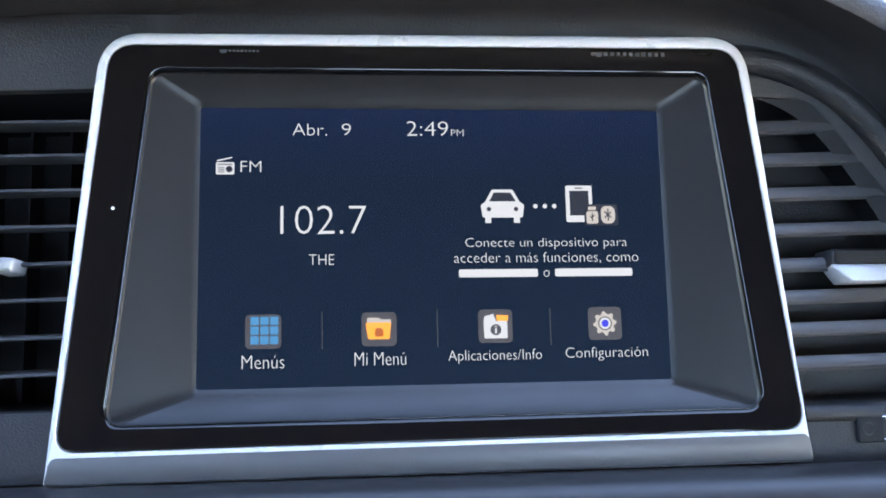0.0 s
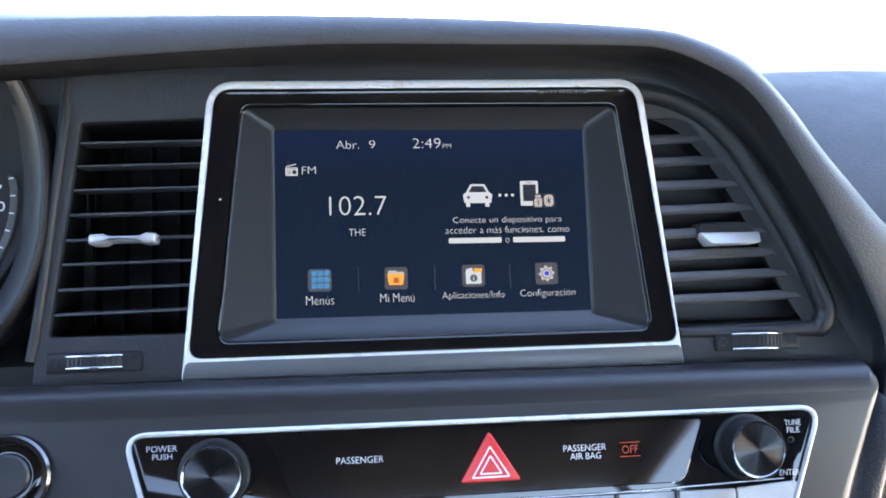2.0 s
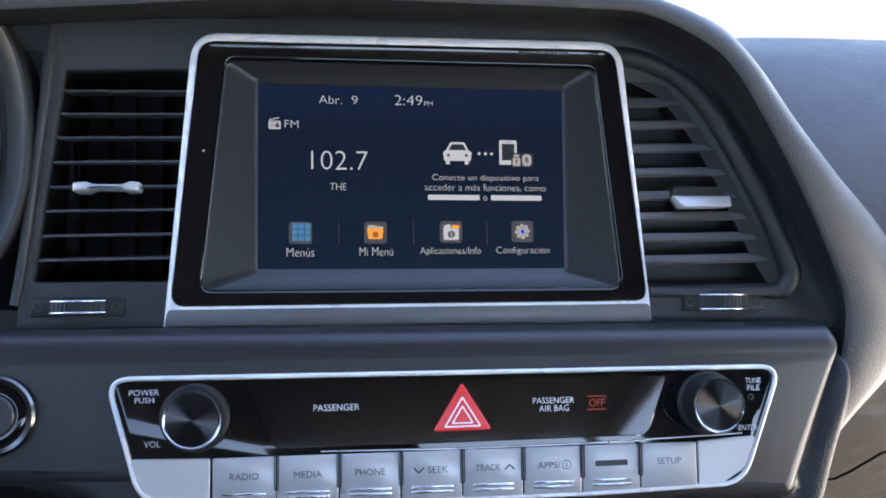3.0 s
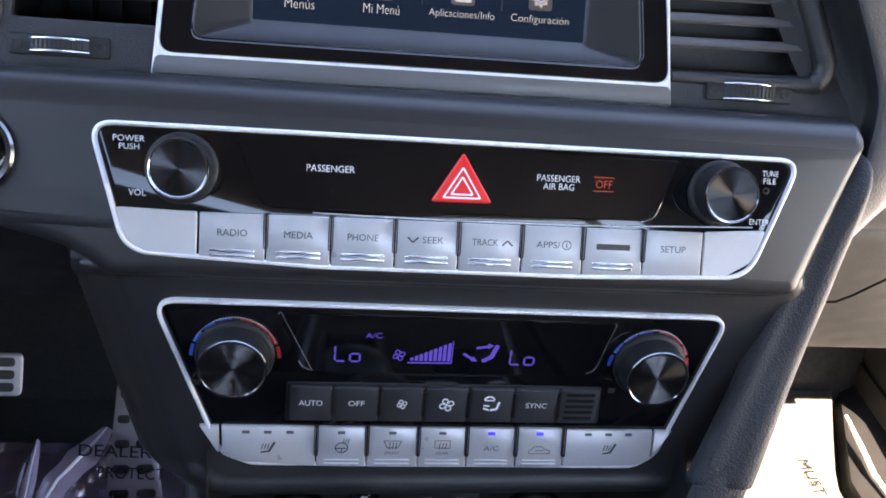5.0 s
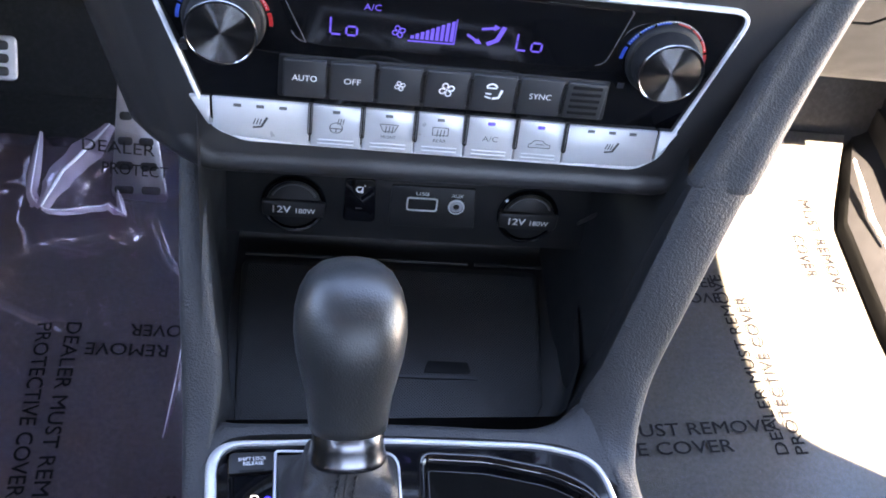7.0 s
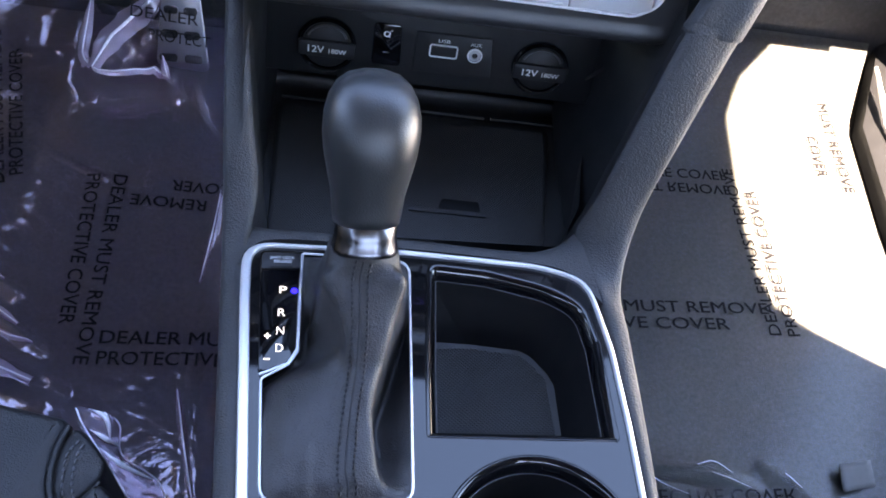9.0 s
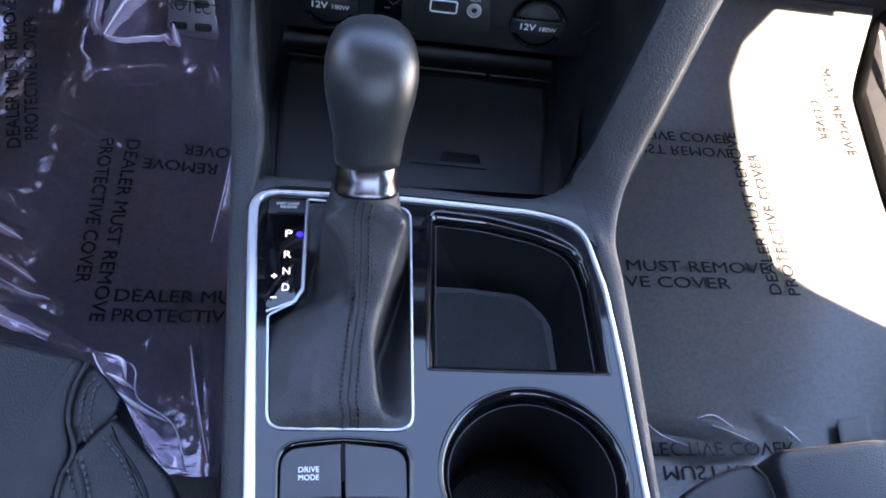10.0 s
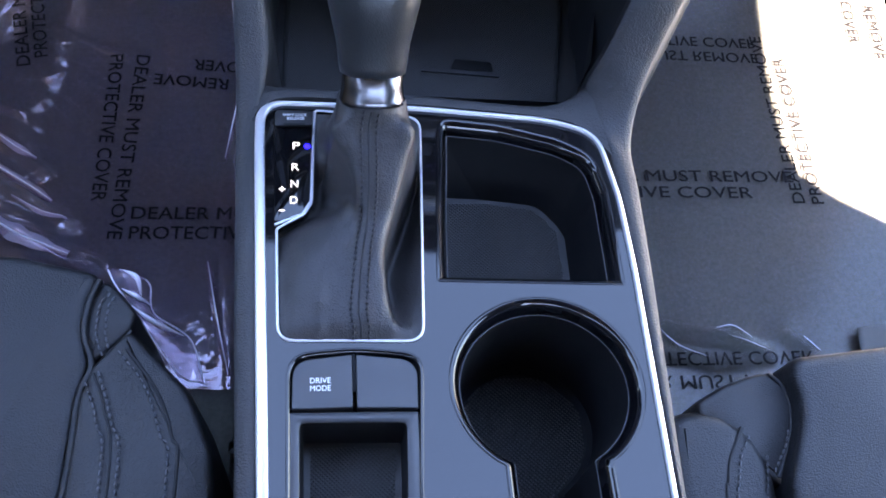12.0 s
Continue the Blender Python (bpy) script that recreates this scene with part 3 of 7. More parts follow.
def gauge():
    loops = []
    for dr, w in ((2.0, -14), (1.2, -2), (0.6, 2.6), (-0.6, 4.0), (-2.2, 3.6), (-6, 0.5), (-11, -8), (-16, -17), (-18, -22)):
        loops.append([((77 + dr) * math.copysign(abs(math.cos(t)) ** 0.85, math.cos(t)), (86 + dr) * math.copysign(abs(math.sin(t)) ** 0.85, math.sin(t)), w) for t in (2 * math.pi * i / 80 for i in range(80))])
    loft("rim", loops[:5], DARK, instrument_cluster, angle=60, label="black rim")
    loft("funnel", loops[4:], KEY, instrument_cluster, angle=60, label="dark grey funnel inside the rim")
    turned("dial", [(62, -22), (0.001, -22)], DARK, instrument_cluster, 0, 0, 0, 64)
    turned("dial_ring", [(57, -22), (56.6, -20.6), (53.5, -20.0), (53.0, -22)], SATIN, instrument_cluster, 0, 0, 0, 64, "satin dial ring")
    ticks = []
    for i in range(28):
        a = radians(-70 + i * 9)
        ticks.append(stroke((53.6 * math.cos(a), 53.6 * math.sin(a)), (55.8 * math.cos(a), 55.8 * math.sin(a)), 0.7))
    flat("tick_marks", ticks, -20.4, -19.9, WHITE, instrument_cluster)
    lettering("60", 46.5, -3.0, 8.4, 4.8, -21.6, WHITE, instrument_cluster)
    lettering("0", 47.0, 7.6, 4.0, 4.8, -21.6, WHITE, instrument_cluster)


gauge()


# ---- air vents ----
def air_vent(side, inner, outer, slats, tab, label):
    ob = thing("air_vent", label, "air vent", F_VENT, "dashboard air vents")
    lip = inset(inner, -2.0)
    loft("housing", [at_w(outer, -3), at_w(inset(outer, 1), 0.5), at_w(lip, 1.0), at_w(inset(inner, -0.6), 0.2), at_w(inner, -2)], VENT_GREY, ob, angle=40)
    # Driver-side duct is deeper and blacker, its shade put into shape and colour.
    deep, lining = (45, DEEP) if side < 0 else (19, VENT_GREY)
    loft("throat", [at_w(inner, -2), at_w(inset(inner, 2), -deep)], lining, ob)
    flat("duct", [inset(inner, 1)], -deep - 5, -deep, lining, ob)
    for (u0, v0), (u1, v1) in slats:
        n = 9
        loops = []
        for i in range(n):
            a = i / (n - 1)
            u, v = u0 + (u1 - u0) * a, v0 + (v1 - v0) * a
            h = 0.75 if side < 0 else 2.5
            loops.append([(u, v + h, -1.6), (u, v + 0.35 * h, -0.2), (u, v - 0.6 * h, 0.0), (u, v - h, -1.2), (u, v + 0.8, -16), (u, v + 2.0, -16)])
        loft("slat", loops, SLAT, ob, True, True, angle=40)
    for i in range(5):
        u = min(p[0] for p in inner) + (max(p[0] for p in inner) - min(p[0] for p in inner)) * (i + 0.8) / 5.6
        bars("vane", [(u, min(p[1] for p in inner) + 2, u + 1.0, max(p[1] for p in inner) - 2)], -deep, 13 - deep, DEEP, ob) if side < 0 else None
    u0, u1, v = tab
    if side < 0:
        outl = [(u0, v - 2.8, 1), (u0, v + 1.8, 1), (u0 + 6, v + 2.1, 1), (u0 + 9, v + 1.0, 1), (u1 - 8, v + 1.0, 1), (u1 - 5, v + 2.4, 1), (u1, v + 2.0, 1), (u1 - 1, v - 2.2, 1), (u1 - 6, v - 2.4, 1), (u1 - 9, v - 1.3, 1), (u0 + 9, v - 1.3, 1), (u0 + 6, v - 2.8, 1)]
        prism("adjuster", rounded(outl, 1, 3), -6, 6, 1.2, BUTTON, ob, "silver adjuster tab")
    else:
        top = [(u0 + 1, v + 6), (u1 - 5, v + 6), (u1, v - 0.5), (u0, v - 0.5)]
        loft("adjuster_top", [at_w(rounded(top, 1.5, 3), -8), at_w(rounded(top, 1.5, 3), 1), at_w(inset(rounded(top, 1.5, 3), 1), 3)], KEY, ob, cap1=True)
        front = [(u0, v + 0.6, 1.0), (u1, v + 0.6, 1.0), (u1 - 1.5, v - 5.5, 1.5), (u0 + 5, v - 6, 1.5)]
        wedge("adjuster", rounded(front, 1, 3), -4, lambda q: 3.5 + 0.75 * (v + 0.6 - q), 0.9, BUTTON, ob, "silver adjuster tab")
        for i in range(6):
            bars("grip_rib", [(u0 + 2.5, v + 0.4 + 0.85 * i, u1 - 4.5, v + 0.8 + 0.85 * i)], 2.6, 3.3, DARK, ob)
    return ob


def left_vent():
    inner = rounded([(-165.8, 48.5), (-103, 51), (-116, -51.2), (-178.8, -51.2)], 1.5, 4)
    outer = rounded([(-175, 84), (-98, 84), (-98, -74), (-187, -74)], 1.5, 4)
    sl = []
    for v in (39.6, 28.4, 17.0, 5.3, -6.6, -18.0, -29.8, -41.2):
        a = (48.5 - v) / 99.7
        sl.append(((-165.8 - 13 * a + 0.5, v), (-103 - 13 * a - 0.5, v + 1.2)))
    air_vent(-1, inner, outer, sl, (-161.0, -130.5, -6.6), "black slatted dashboard air vent with a silver tab, driver side")


def right_vent():
    inner = rounded([(100, 51), (133, 50.0, 10), (160, 15, 60), (197.0, -50, 3), (193, -54, 3), (112, -55.5)], 1.5, 4)
    outer = rounded([(92, 84), (138, 78, 20), (180, 26, 30), (224, -58, 8), (224, -76, 2), (98, -76)], 1.5, 4)
    sl = []
    for v, u in ((41.0, 143), (29.4, 151), (17.2, 158.5), (4.6, 165.5), (-7.6, 172), (-18.6, 179), (-29.6, 185), (-41.0, 191)):
        sl.append(((100 + (55 - v) * 0.12, v - 1.0), (u, v + 0.4)))
    air_vent(1, inner, outer, sl, (134, 166.5, -9), "black slatted dashboard air vent with a silver tab, passenger side")


left_vent()
right_vent()


def thumbwheel(u0, u1, v, tall):
    ob = thing("vent_thumbwheel", "small ribbed vent shut-off wheel with chrome edges", "thumbwheel", F_VENT @ Matrix.Translation(((u0 + u1) / 2000, v / 1000, 0.0015)), "vent wheels")
    h = (u1 - u0) / 2
    prism("surround", rounded([(-h - 9, -4.6), (h + 9, -4.6), (h + 9, 4.6), (-h - 9, 4.6)], 1.2, 3), -3, 0.6, 0.5, DARK, ob)
    n = 17
    loops = []
    for i in range(n):
        a = -1 + 2 * i / (n - 1)
        z = 4.5 * (1 - a * a)
        loops.append([(h * a, tall, -2), (h * a, tall, z), (h * a, tall - 0.8, z + 0.7), (h * a, 0.8 - tall, z + 0.7), (h * a, -tall, z), (h * a, -tall, -2)])
    loft("wheel", loops, RUBBER, ob, True, True, False)
    for s in (-1, 1):
        tube("edge", [(h * (-1 + 2 * i / 16), s * (tall - 0.3), 4.5 * (1 - (-1 + i / 8) ** 2) + 0.6) for i in range(17)], 0.62, BRIGHT, ob, label="chrome edge")
    for i in range(-5, 6):
        a = i / 6
        bars("rib", [(h * a - 0.25, 1.2 - tall, h * a + 0.25, tall - 1.2)], 4.5 * (1 - a * a) + 0.5, 4.5 * (1 - a * a) + 1.1, DARK, ob)
    tube("closed_mark", at_w(disc(-h - 5.5, 0, 2.0, 14), 0.7), 0.22, KEY, ob, True)
    tube("open_mark", at_w(disc(h + 5.0, 0, 2.0, 14), 0.7), 0.22, KEY, ob, True)
    bars("open_rays", [(h + 6.0, -0.9 + 0.8 * i, h + 8.2, -0.65 + 0.8 * i) for i in range(3)], 0.6, 0.8, KEY, ob)
    return ob


thumbwheel(-170.8, -146.4, -63.2, 3.0)
thumbwheel(148.6, 175.0, -63.8, 4.0)


# ---- infotainment display ----
display = thing("infotainment_display", "trapezoid car touchscreen lit with a dark blue home page", "display", F_SCREEN)


def display_frame():
    outer = rounded([(-119.3, -73.5, 1.5), (120.3, -73.5, 1.5), (106.8, 70.3, 15), (-107.0, 67.6, 15)], 2, 10)
    inner = rounded([(-115.6, -63.2, 6), (117.0, -62.6, 6), (102.4, 65.0, 9), (-103.2, 62.8, 9)], 2, 10)
    opening = rounded([(-102.0, -56.0, 5), (103.9, -55.6, 5), (91.8, 55.2, 4.5), (-90.7, 54.0, 4.5)], 2, 10)
    glass = rounded([(-76.2, -45.7, 0.8), (76.2, -45.7, 0.8), (76.4, 44.9, 0.8), (-76.2, 44.5, 0.8)], 0.8, 10)
    loft("chrome_frame", [at_w(outer, -22), at_w(outer, 4.0), at_w(inset(outer, 0.25), 5.4), at_w(inset(outer, 0.8), 6.5), at_w(inset(outer, 1.6), 7.2), at_w(inset(inner, -1.0), 7.8), at_w(inset(inner, -0.4), 7.6), at_w(inner, 4.5)], CHROME, display, angle=60, label="satin chrome surround")
    low = rounded([(-118.6, -72.8, 1.2), (119.6, -72.8, 1.2), (118.2, -64.2, 3), (-116.9, -64.8, 3)], 2, 5)
    wedge("lower_trim", low, 1, lambda v: 8.1 + 0.10 * (v + 64.0), 0.4, SATIN, display, "satin silver lower trim")
    loft("gloss_bezel", [at_w(inset(inner, -0.35), 6.0), at_w(inset(inner, 0.0), 7.4), at_w(inset(inner, 0.5), 7.5), at_w(inset(inner, 1.4), 7.0), at_w(inset(opening, -2.2), 6.8), at_w(inset(opening, -0.7), 6.3), at_w(opening, 5.2)], GLOSS, display, angle=60, label="piano black bezel")
    tube("bezel_line", at_w(inset(opening, -0.2), 6.1), 0.24, SPUN, display, True)
    loft("recess", [at_w(opening, 5.9), at_w(inset(opening, 0.5), 5.2), at_w(inset(glass, -2.2), 0.9), at_w(inset(glass, -1.2), 0.5), at_w(inset(glass, 0.3), -0.6)], BEZEL_GREY, display, angle=25, label="matt grey sloped recess")


display_frame()
screen = bars("screen", [(-76.6, -46.1, 76.6, 46.1)], -3, -0.2, SCREEN, display, "lit screen with a navy background")


def screen_page():
    s, z = screen, 0.0
    T = lambda w, u, v, a, b, m=LIT, n="lettering": lettering(w, u, v, a, b, z, m, s, n, thin=0.016)
    T("Abr.", -41.3, 37.7, 11.2, 4.0)
    T("9", -29.4, 37.8, 3.0, 4.0)
    T("2:49", -2.6, 38.3, 13.8, 5.0)
    T("PM", 7.4, 36.9, 4.2, 2.2)
    T("FM", -60.2, 25.2, 6.6, 3.6)
    T("102.7", -36.9, 7.6, 27.6, 9.4)
    T("THE", -37.6, -5.4, 8.0, 3.4)
    T("Conecte un dispositivo para", 36.4, -0.6, 54.5, 3.9)
    T("acceder a m\u00e1s funciones, como", 36.3, -5.4, 62.0, 3.9)
    flat("brand_mark", [rounded([(6.8, -11.6), (33.0, -11.6), (33.0, -9.0), (6.8, -9.0)], 0.5, 2), rounded([(38.8, -11.6), (65.0, -11.6), (65.0, -9.0), (38.8, -9.0)], 0.5, 2)], -0.3, z, LIT, s)
    T("o", 35.9, -10.6, 2.0, 2.2)
    T("Men\u00fas", -55.9, -37.7, 13.2, 4.2)
    T("Mi Men\u00fa", -19.1, -37.4, 16.4, 4.2)
    T("Aplicaciones/Info", 18.0, -37.4, 30.6, 4.4)
    T("Configuraci\u00f3n", 55.0, -37.2, 27.6, 4.4)
    # radio glyph
    flat("radio_icon", [rounded([(-71.3, 22.6), (-65.5, 22.6), (-65.5, 26.6), (-71.3, 26.6)], 0.4, 2), stroke((-71.0, 27.1), (-66.2, 28.2), 0.4)], -0.3, z, LIT, s)
    flat("radio_icon_holes", [disc(-67.1, 24.3, 1.1, 14), *[stroke((-70.6, 23.4 + 0.7 * i), (-68.6, 23.4 + 0.7 * i), 0.3) for i in range(3)], stroke((-70.8, 25.9), (-66.0, 25.9), 0.35)], -0.2, z + 0.05, S_DARK, s)
    # car glyph
    flat("car_icon", [rounded([(15.2, 8.2), (28.6, 8.2), (29.2, 12.4), (27.6, 13.6), (25.4, 17.6), (18.4, 17.6), (16.2, 13.6), (14.6, 12.4)], 0.7, 3), [(16.0, 6.4), (18.0, 6.4), (18.0, 8.4), (16.0, 8.4)], [(25.6, 6.4), (27.6, 6.4), (27.6, 8.4), (25.6, 8.4)]], -0.3, z, LIT, s)
    flat("car_icon_holes", [rounded([(17.4, 13.6), (26.4, 13.6), (24.7, 16.6), (19.1, 16.6)], 0.3, 2), disc(17.3, 11.0, 0.75, 12), disc(26.4, 11.0, 0.75, 12)], -0.2, z + 0.05, S_DARK, s)
    flat("dots", [disc(33.0 + 3.2 * i, 12.0, 0.75, 14) for i in range(3)], -0.3, z, LIT, s)
    # phone glyph with a stick and a badge
    flat("phone_icon", [rounded([(43.4, 6.6), (52.4, 6.6), (52.4, 19.0), (43.4, 19.0)], 0.6, 3)], -0.3, z, LIT, s)
    flat("phone_glass", [[(44.7, 8.8), (51.2, 8.8), (51.2, 17.2), (44.7, 17.2)], stroke((46.6, 18.1), (49.2, 18.1), 0.35), rounded([(49.5, 5.4), (61.0, 5.4), (61.0, 12.6), (49.5, 12.6)], 0.4, 2)], -0.2, z + 0.05, S_DARK, s)
    flat("stick_icon", [rounded([(50.2, 6.0), (54.2, 6.0), (54.2, 10.2), (50.2, 10.2)], 0.7, 3), [(50.8, 10.6), (53.6, 10.6), (53.6, 11.8), (50.8, 11.8)], rounded([(55.2, 6.0), (60.0, 6.0), (60.0, 12.0), (55.2, 12.0)], 2.2, 5)], -0.2, z + 0.1, S_GREY, s)
    flat("stick_marks", [stroke((52.2, 6.8), (52.2, 9.6), 0.4), stroke((51.4, 8.6), (52.2, 7.8), 0.3), stroke((53.0, 9.0), (52.2, 8.2), 0.3), stroke((57.6, 6.9), (57.6, 11.1), 0.4), stroke((56.4, 10.1), (58.7, 8.0), 0.4), stroke((56.4, 8.0), (58.7, 10.0), 0.4)], -0.1, z + 0.15, S_DARK, s)
    tiles = []
    for u, v in ((-55.9, -28.2), (-19.4, -28.0), (18.3, -27.6), (54.8, -27.3)):
        tiles.append(rounded([(u - 5.6, v - 5.4), (u + 5.6, v - 5.4), (u + 5.6, v + 5.4), (u - 5.6, v + 5.4)], 1.6, 4))
    for t in tiles:
        flat("icon_tile", [t], -0.3, z, S_TILE, s)
    for i in range(3):
        for j in range(3):
            flat("menu_square", [rounded([(-59.9 + 3.05 * i, -32.2 + 3.05 * j), (-57.3 + 3.05 * i, -32.2 + 3.05 * j), (-57.3 + 3.05 * i, -29.6 + 3.05 * j), (-59.9 + 3.05 * i, -29.6 + 3.05 * j)], 0.3, 2)], -0.2, z + 0.05, S_BLUE, s)
    flat("folder_back", [rounded([(-23.4, -27.2), (-15.6, -27.2), (-15.6, -24.9), (-18.8, -24.9), (-19.4, -24.3), (-23.2, -24.3)], 0.3, 2)], -0.2, z + 0.05, S_GREY, s)
    flat("folder", [rounded([(-22.9, -31.2), (-16.1, -31.2), (-15.5, -25.9), (-23.8, -25.9)], 0.4, 2)], -0.2, z + 0.08, S_ORANGE, s)
    flat("folder_badge", [rounded([(-20.9, -30.4), (-17.9, -30.4), (-18.3, -27.6), (-20.5, -27.6)], 0.8, 3)], -0.1, z + 0.12, S_BROWN, s)
    flat("box_flaps", [[(14.4, -26.0), (18.6, -26.0), (17.6, -23.6), (14.8, -24.4)], ], -0.2, z + 0.05, LIT, s)
    flat("box_flap", [[(18.8, -26.0), (22.4, -26.0), (22.6, -24.2), (18.6, -24.0)]], -0.2, z + 0.05, S_ORANGE, s)
    flat("box", [rounded([(14.6, -31.6), (22.2, -31.6), (22.2, -26.0), (14.4, -26.0)], 0.4, 2)], -0.2, z + 0.08, LIT, s)
    flat("box_badge", [disc(18.4, -28.8, 1.8, 18)], -0.1, z + 0.12, S_TILE, s)
    lettering("i", 18.4, -28.8, 0.7, 2.4, z + 0.16, LIT, s)
    gear = []
    for i in range(32):
        a = 2 * math.pi * i / 32
        r = 4.0 if (i % 4) < 2 else 3.1
        gear.append((54.8 + r * math.cos(a), -27.3 + r * math.sin(a)))
    flat("gear", [gear], -0.2, z + 0.05, S_GREY, s)
    flat("gear_ring", [disc(54.8, -27.3, 2.3, 20)], -0.1, z + 0.1, S_TILE, s)
    flat("gear_face", [disc(54.8, -27.3, 1.9, 20)], -0.1, z + 0.14, LIT, s)
    flat("gear_core", [disc(54.8, -27.3, 1.2, 18)], -0.1, z + 0.18, S_DEEPBLUE, s)
    for u in (-37.5, -0.6, 36.5):
        flat("divider", [stroke((u, -34), (u, -22), 0.25)], -0.3, z - 0.05, S_TILE, s)
    flat("bezel_badge", [disc(-68.5, 64.6 - 2.6, 1.3, 14), *[stroke((-66.4 + 1.25 * i, 61.2), (-66.4 + 1.25 * i, 62.8), 0.75) for i in range(8)]], 6.6, 7.05, LED_OFF, display)
    flat("bezel_badge", [disc(55.0, 63.4 - 0.6, 1.3, 14), *[stroke((53.0 + 2.2 * i, 62.0), (53.0 + 2.2 * i, 63.6), 1.3) for i in range(12)]], 6.6, 7.05, LED_OFF, display)
    turned("sensor", [(0.55, 0), (0.5, 0.4), (0.001, 0.5)], WHITE, display, -101.2, 10.2, 6.8, 10)


screen_page()


def vent_ridge():
    """The moulded ridge between the passenger-side vent and the hood."""
    line = smooth_line([(100, 65, 0), (118, 63, 1), (139, 54, 2), (154, 40, 3), (166, 22, 3.5), (184, -11, 3.5), (197, -41, 3), (199.5, -50, 2.2), (197, -56, 1.2), (189, -58.5, 0), (122, -58.5, -1)], 6)
    t = tube("ridge", [tuple(p) for p in line], [5.2] * (len(line) - 8) + [4.4, 4.0, 3.6, 3.4, 3.2, 3.2, 3.2, 3.2], VENT_GREY, dashboard, sides=14)
    t.matrix_basis = F_VENT
    line = smooth_line([(-171, 84, -2), (-173.5, 50, 0), (-178, 10, 1.0), (-183.5, -40, 1.0), (-187, -62, 0)], 6)
    t = tube("vent_side_trim", [tuple(p) for p in line], 2.4, VENT_GREY, dashboard, sides=14)
    t.matrix_basis = F_VENT


vent_ridge()


# ---- centre fascia ----
fascia = thing("centre_fascia", "dark grey satin plastic centre fascia round the control panels", "fascia")


def edge(outline, top, low, w):
    """An inset that is wider along the upper edge of the outline."""
    out = []
    for q, r in zip(inset(outline, low), outline):
        t = max(0.0, min(1.0, (r[1] - 15) / 30))
        out.append((q[0], q[1] * (1 - t) + (r[1] - top) * t, w))
    return out


def fascia_body():
    up = rounded([(-300, 46, 4), (192, 44.5, 4), (197, 36, 6), (168, -42.5, 9), (-150, -42.5, 12), (-170, -30, 20), (-196, -23, 20), (-300, -20, 4)], 4, 6)
    a = loft("upper_panel", [at_w([(p[0] * 0.995, p[1] - 3) for p in up], -38), *[edge(up, a, b, w) for a, b, w in ((0, 0, -20), (0, 0, -13), (1.2, 0.3, -8.5), (3.2, 0.8, -5.6), (6, 1.8, -3.6), (10, 4, -2.2), (15, 8, -1.6))]], FASCIA, fascia, False, True, angle=60)
    a.matrix_basis = F_UP
    lo = rounded([(-157, 76, 14), (177, 76, 14), (147, -34, 14), (124, -58, 16), (-111, -60, 18), (-127, -46, 16)], 4, 10)

    def hem(d, w, left, chin, down=0.0):
        """An inset of the outline: its driver side swells by left, its lower edge by chin."""
        out = []
        for p, q in zip(inset(lo, d), lo):
            f, g = max(0.0, min(1.0, (-80 - q[0]) / 30)), max(0.0, min(1.0, (-36 - q[1]) / 14))
            out.append((p[0] - left * f, p[1] + down * g, w * (1 - g) + chin * g))
        return out
    b = loft("lower_panel", [hem(0, -75, 27, -75, 10), hem(0, -48, 27, -48, 6), hem(0, -30, 25, -30, 2), hem(0, -20, 21, -18, 0.5), hem(0, -13.5, 14, -10, 0), hem(0, -9.5, 7, -4.5, 0), hem(0, -6.8, 2, -0.5, 0.3), hem(1.2, -4.4, 0, 0.6),
                             hem(3.2, -2.8, 0, 1.4), hem(6, -2.0, 0, 1.2), hem(9, -1.7, 0, 0.0), hem(12, -1.6, 0, -1.4)], FASCIA, fascia, False, True, angle=60)
    b.matrix_basis = F_LOW
    return a


fascia_body()
_jx = [-0.146, -0.140, -0.128, -0.05, 0.05, 0.15, 0.176, 0.188, 0.196]
tube("joint", [(x, 0.2200, 0.5575) for x in _jx], [0.002, 0.0045, 0.0062, 0.0066, 0.0066, 0.0066, 0.0062, 0.0045, 0.002], FASCIA, fascia, sides=12, k=1.0)
tube("joint_backing", [(-0.150, 0.2290, 0.5570), (0.0, 0.2290, 0.5570), (0.1980, 0.2290, 0.5570)], 0.010, FASCIA, fascia, sides=12, k=1.0)
start_button = thing("start_button", "round engine start button with a dark chrome ring", "button", F_UP @ Matrix.Translation((-0.2045, 0.0088, -0.0015)))
turned("ring", [(17.5, -2), (17.5, 2.5), (16.5, 3.6), (14.5, 3.2), (13.8, 1.0)], SPUN, start_button, 0, 0, 0, 48, "dark chrome ring")
turned("surround", [(13.9, 1.0), (13.0, 1.6), (9.6, 1.4), (9.4, 0.4)], GLOSS, start_button, 0, 0, 0, 48)
turned("cap", [(9.2, 0), (9.2, 3.0), (8.4, 3.8), (0.001, 3.4)], KEY, start_button, 0, 0, 0, 48, "black cap")


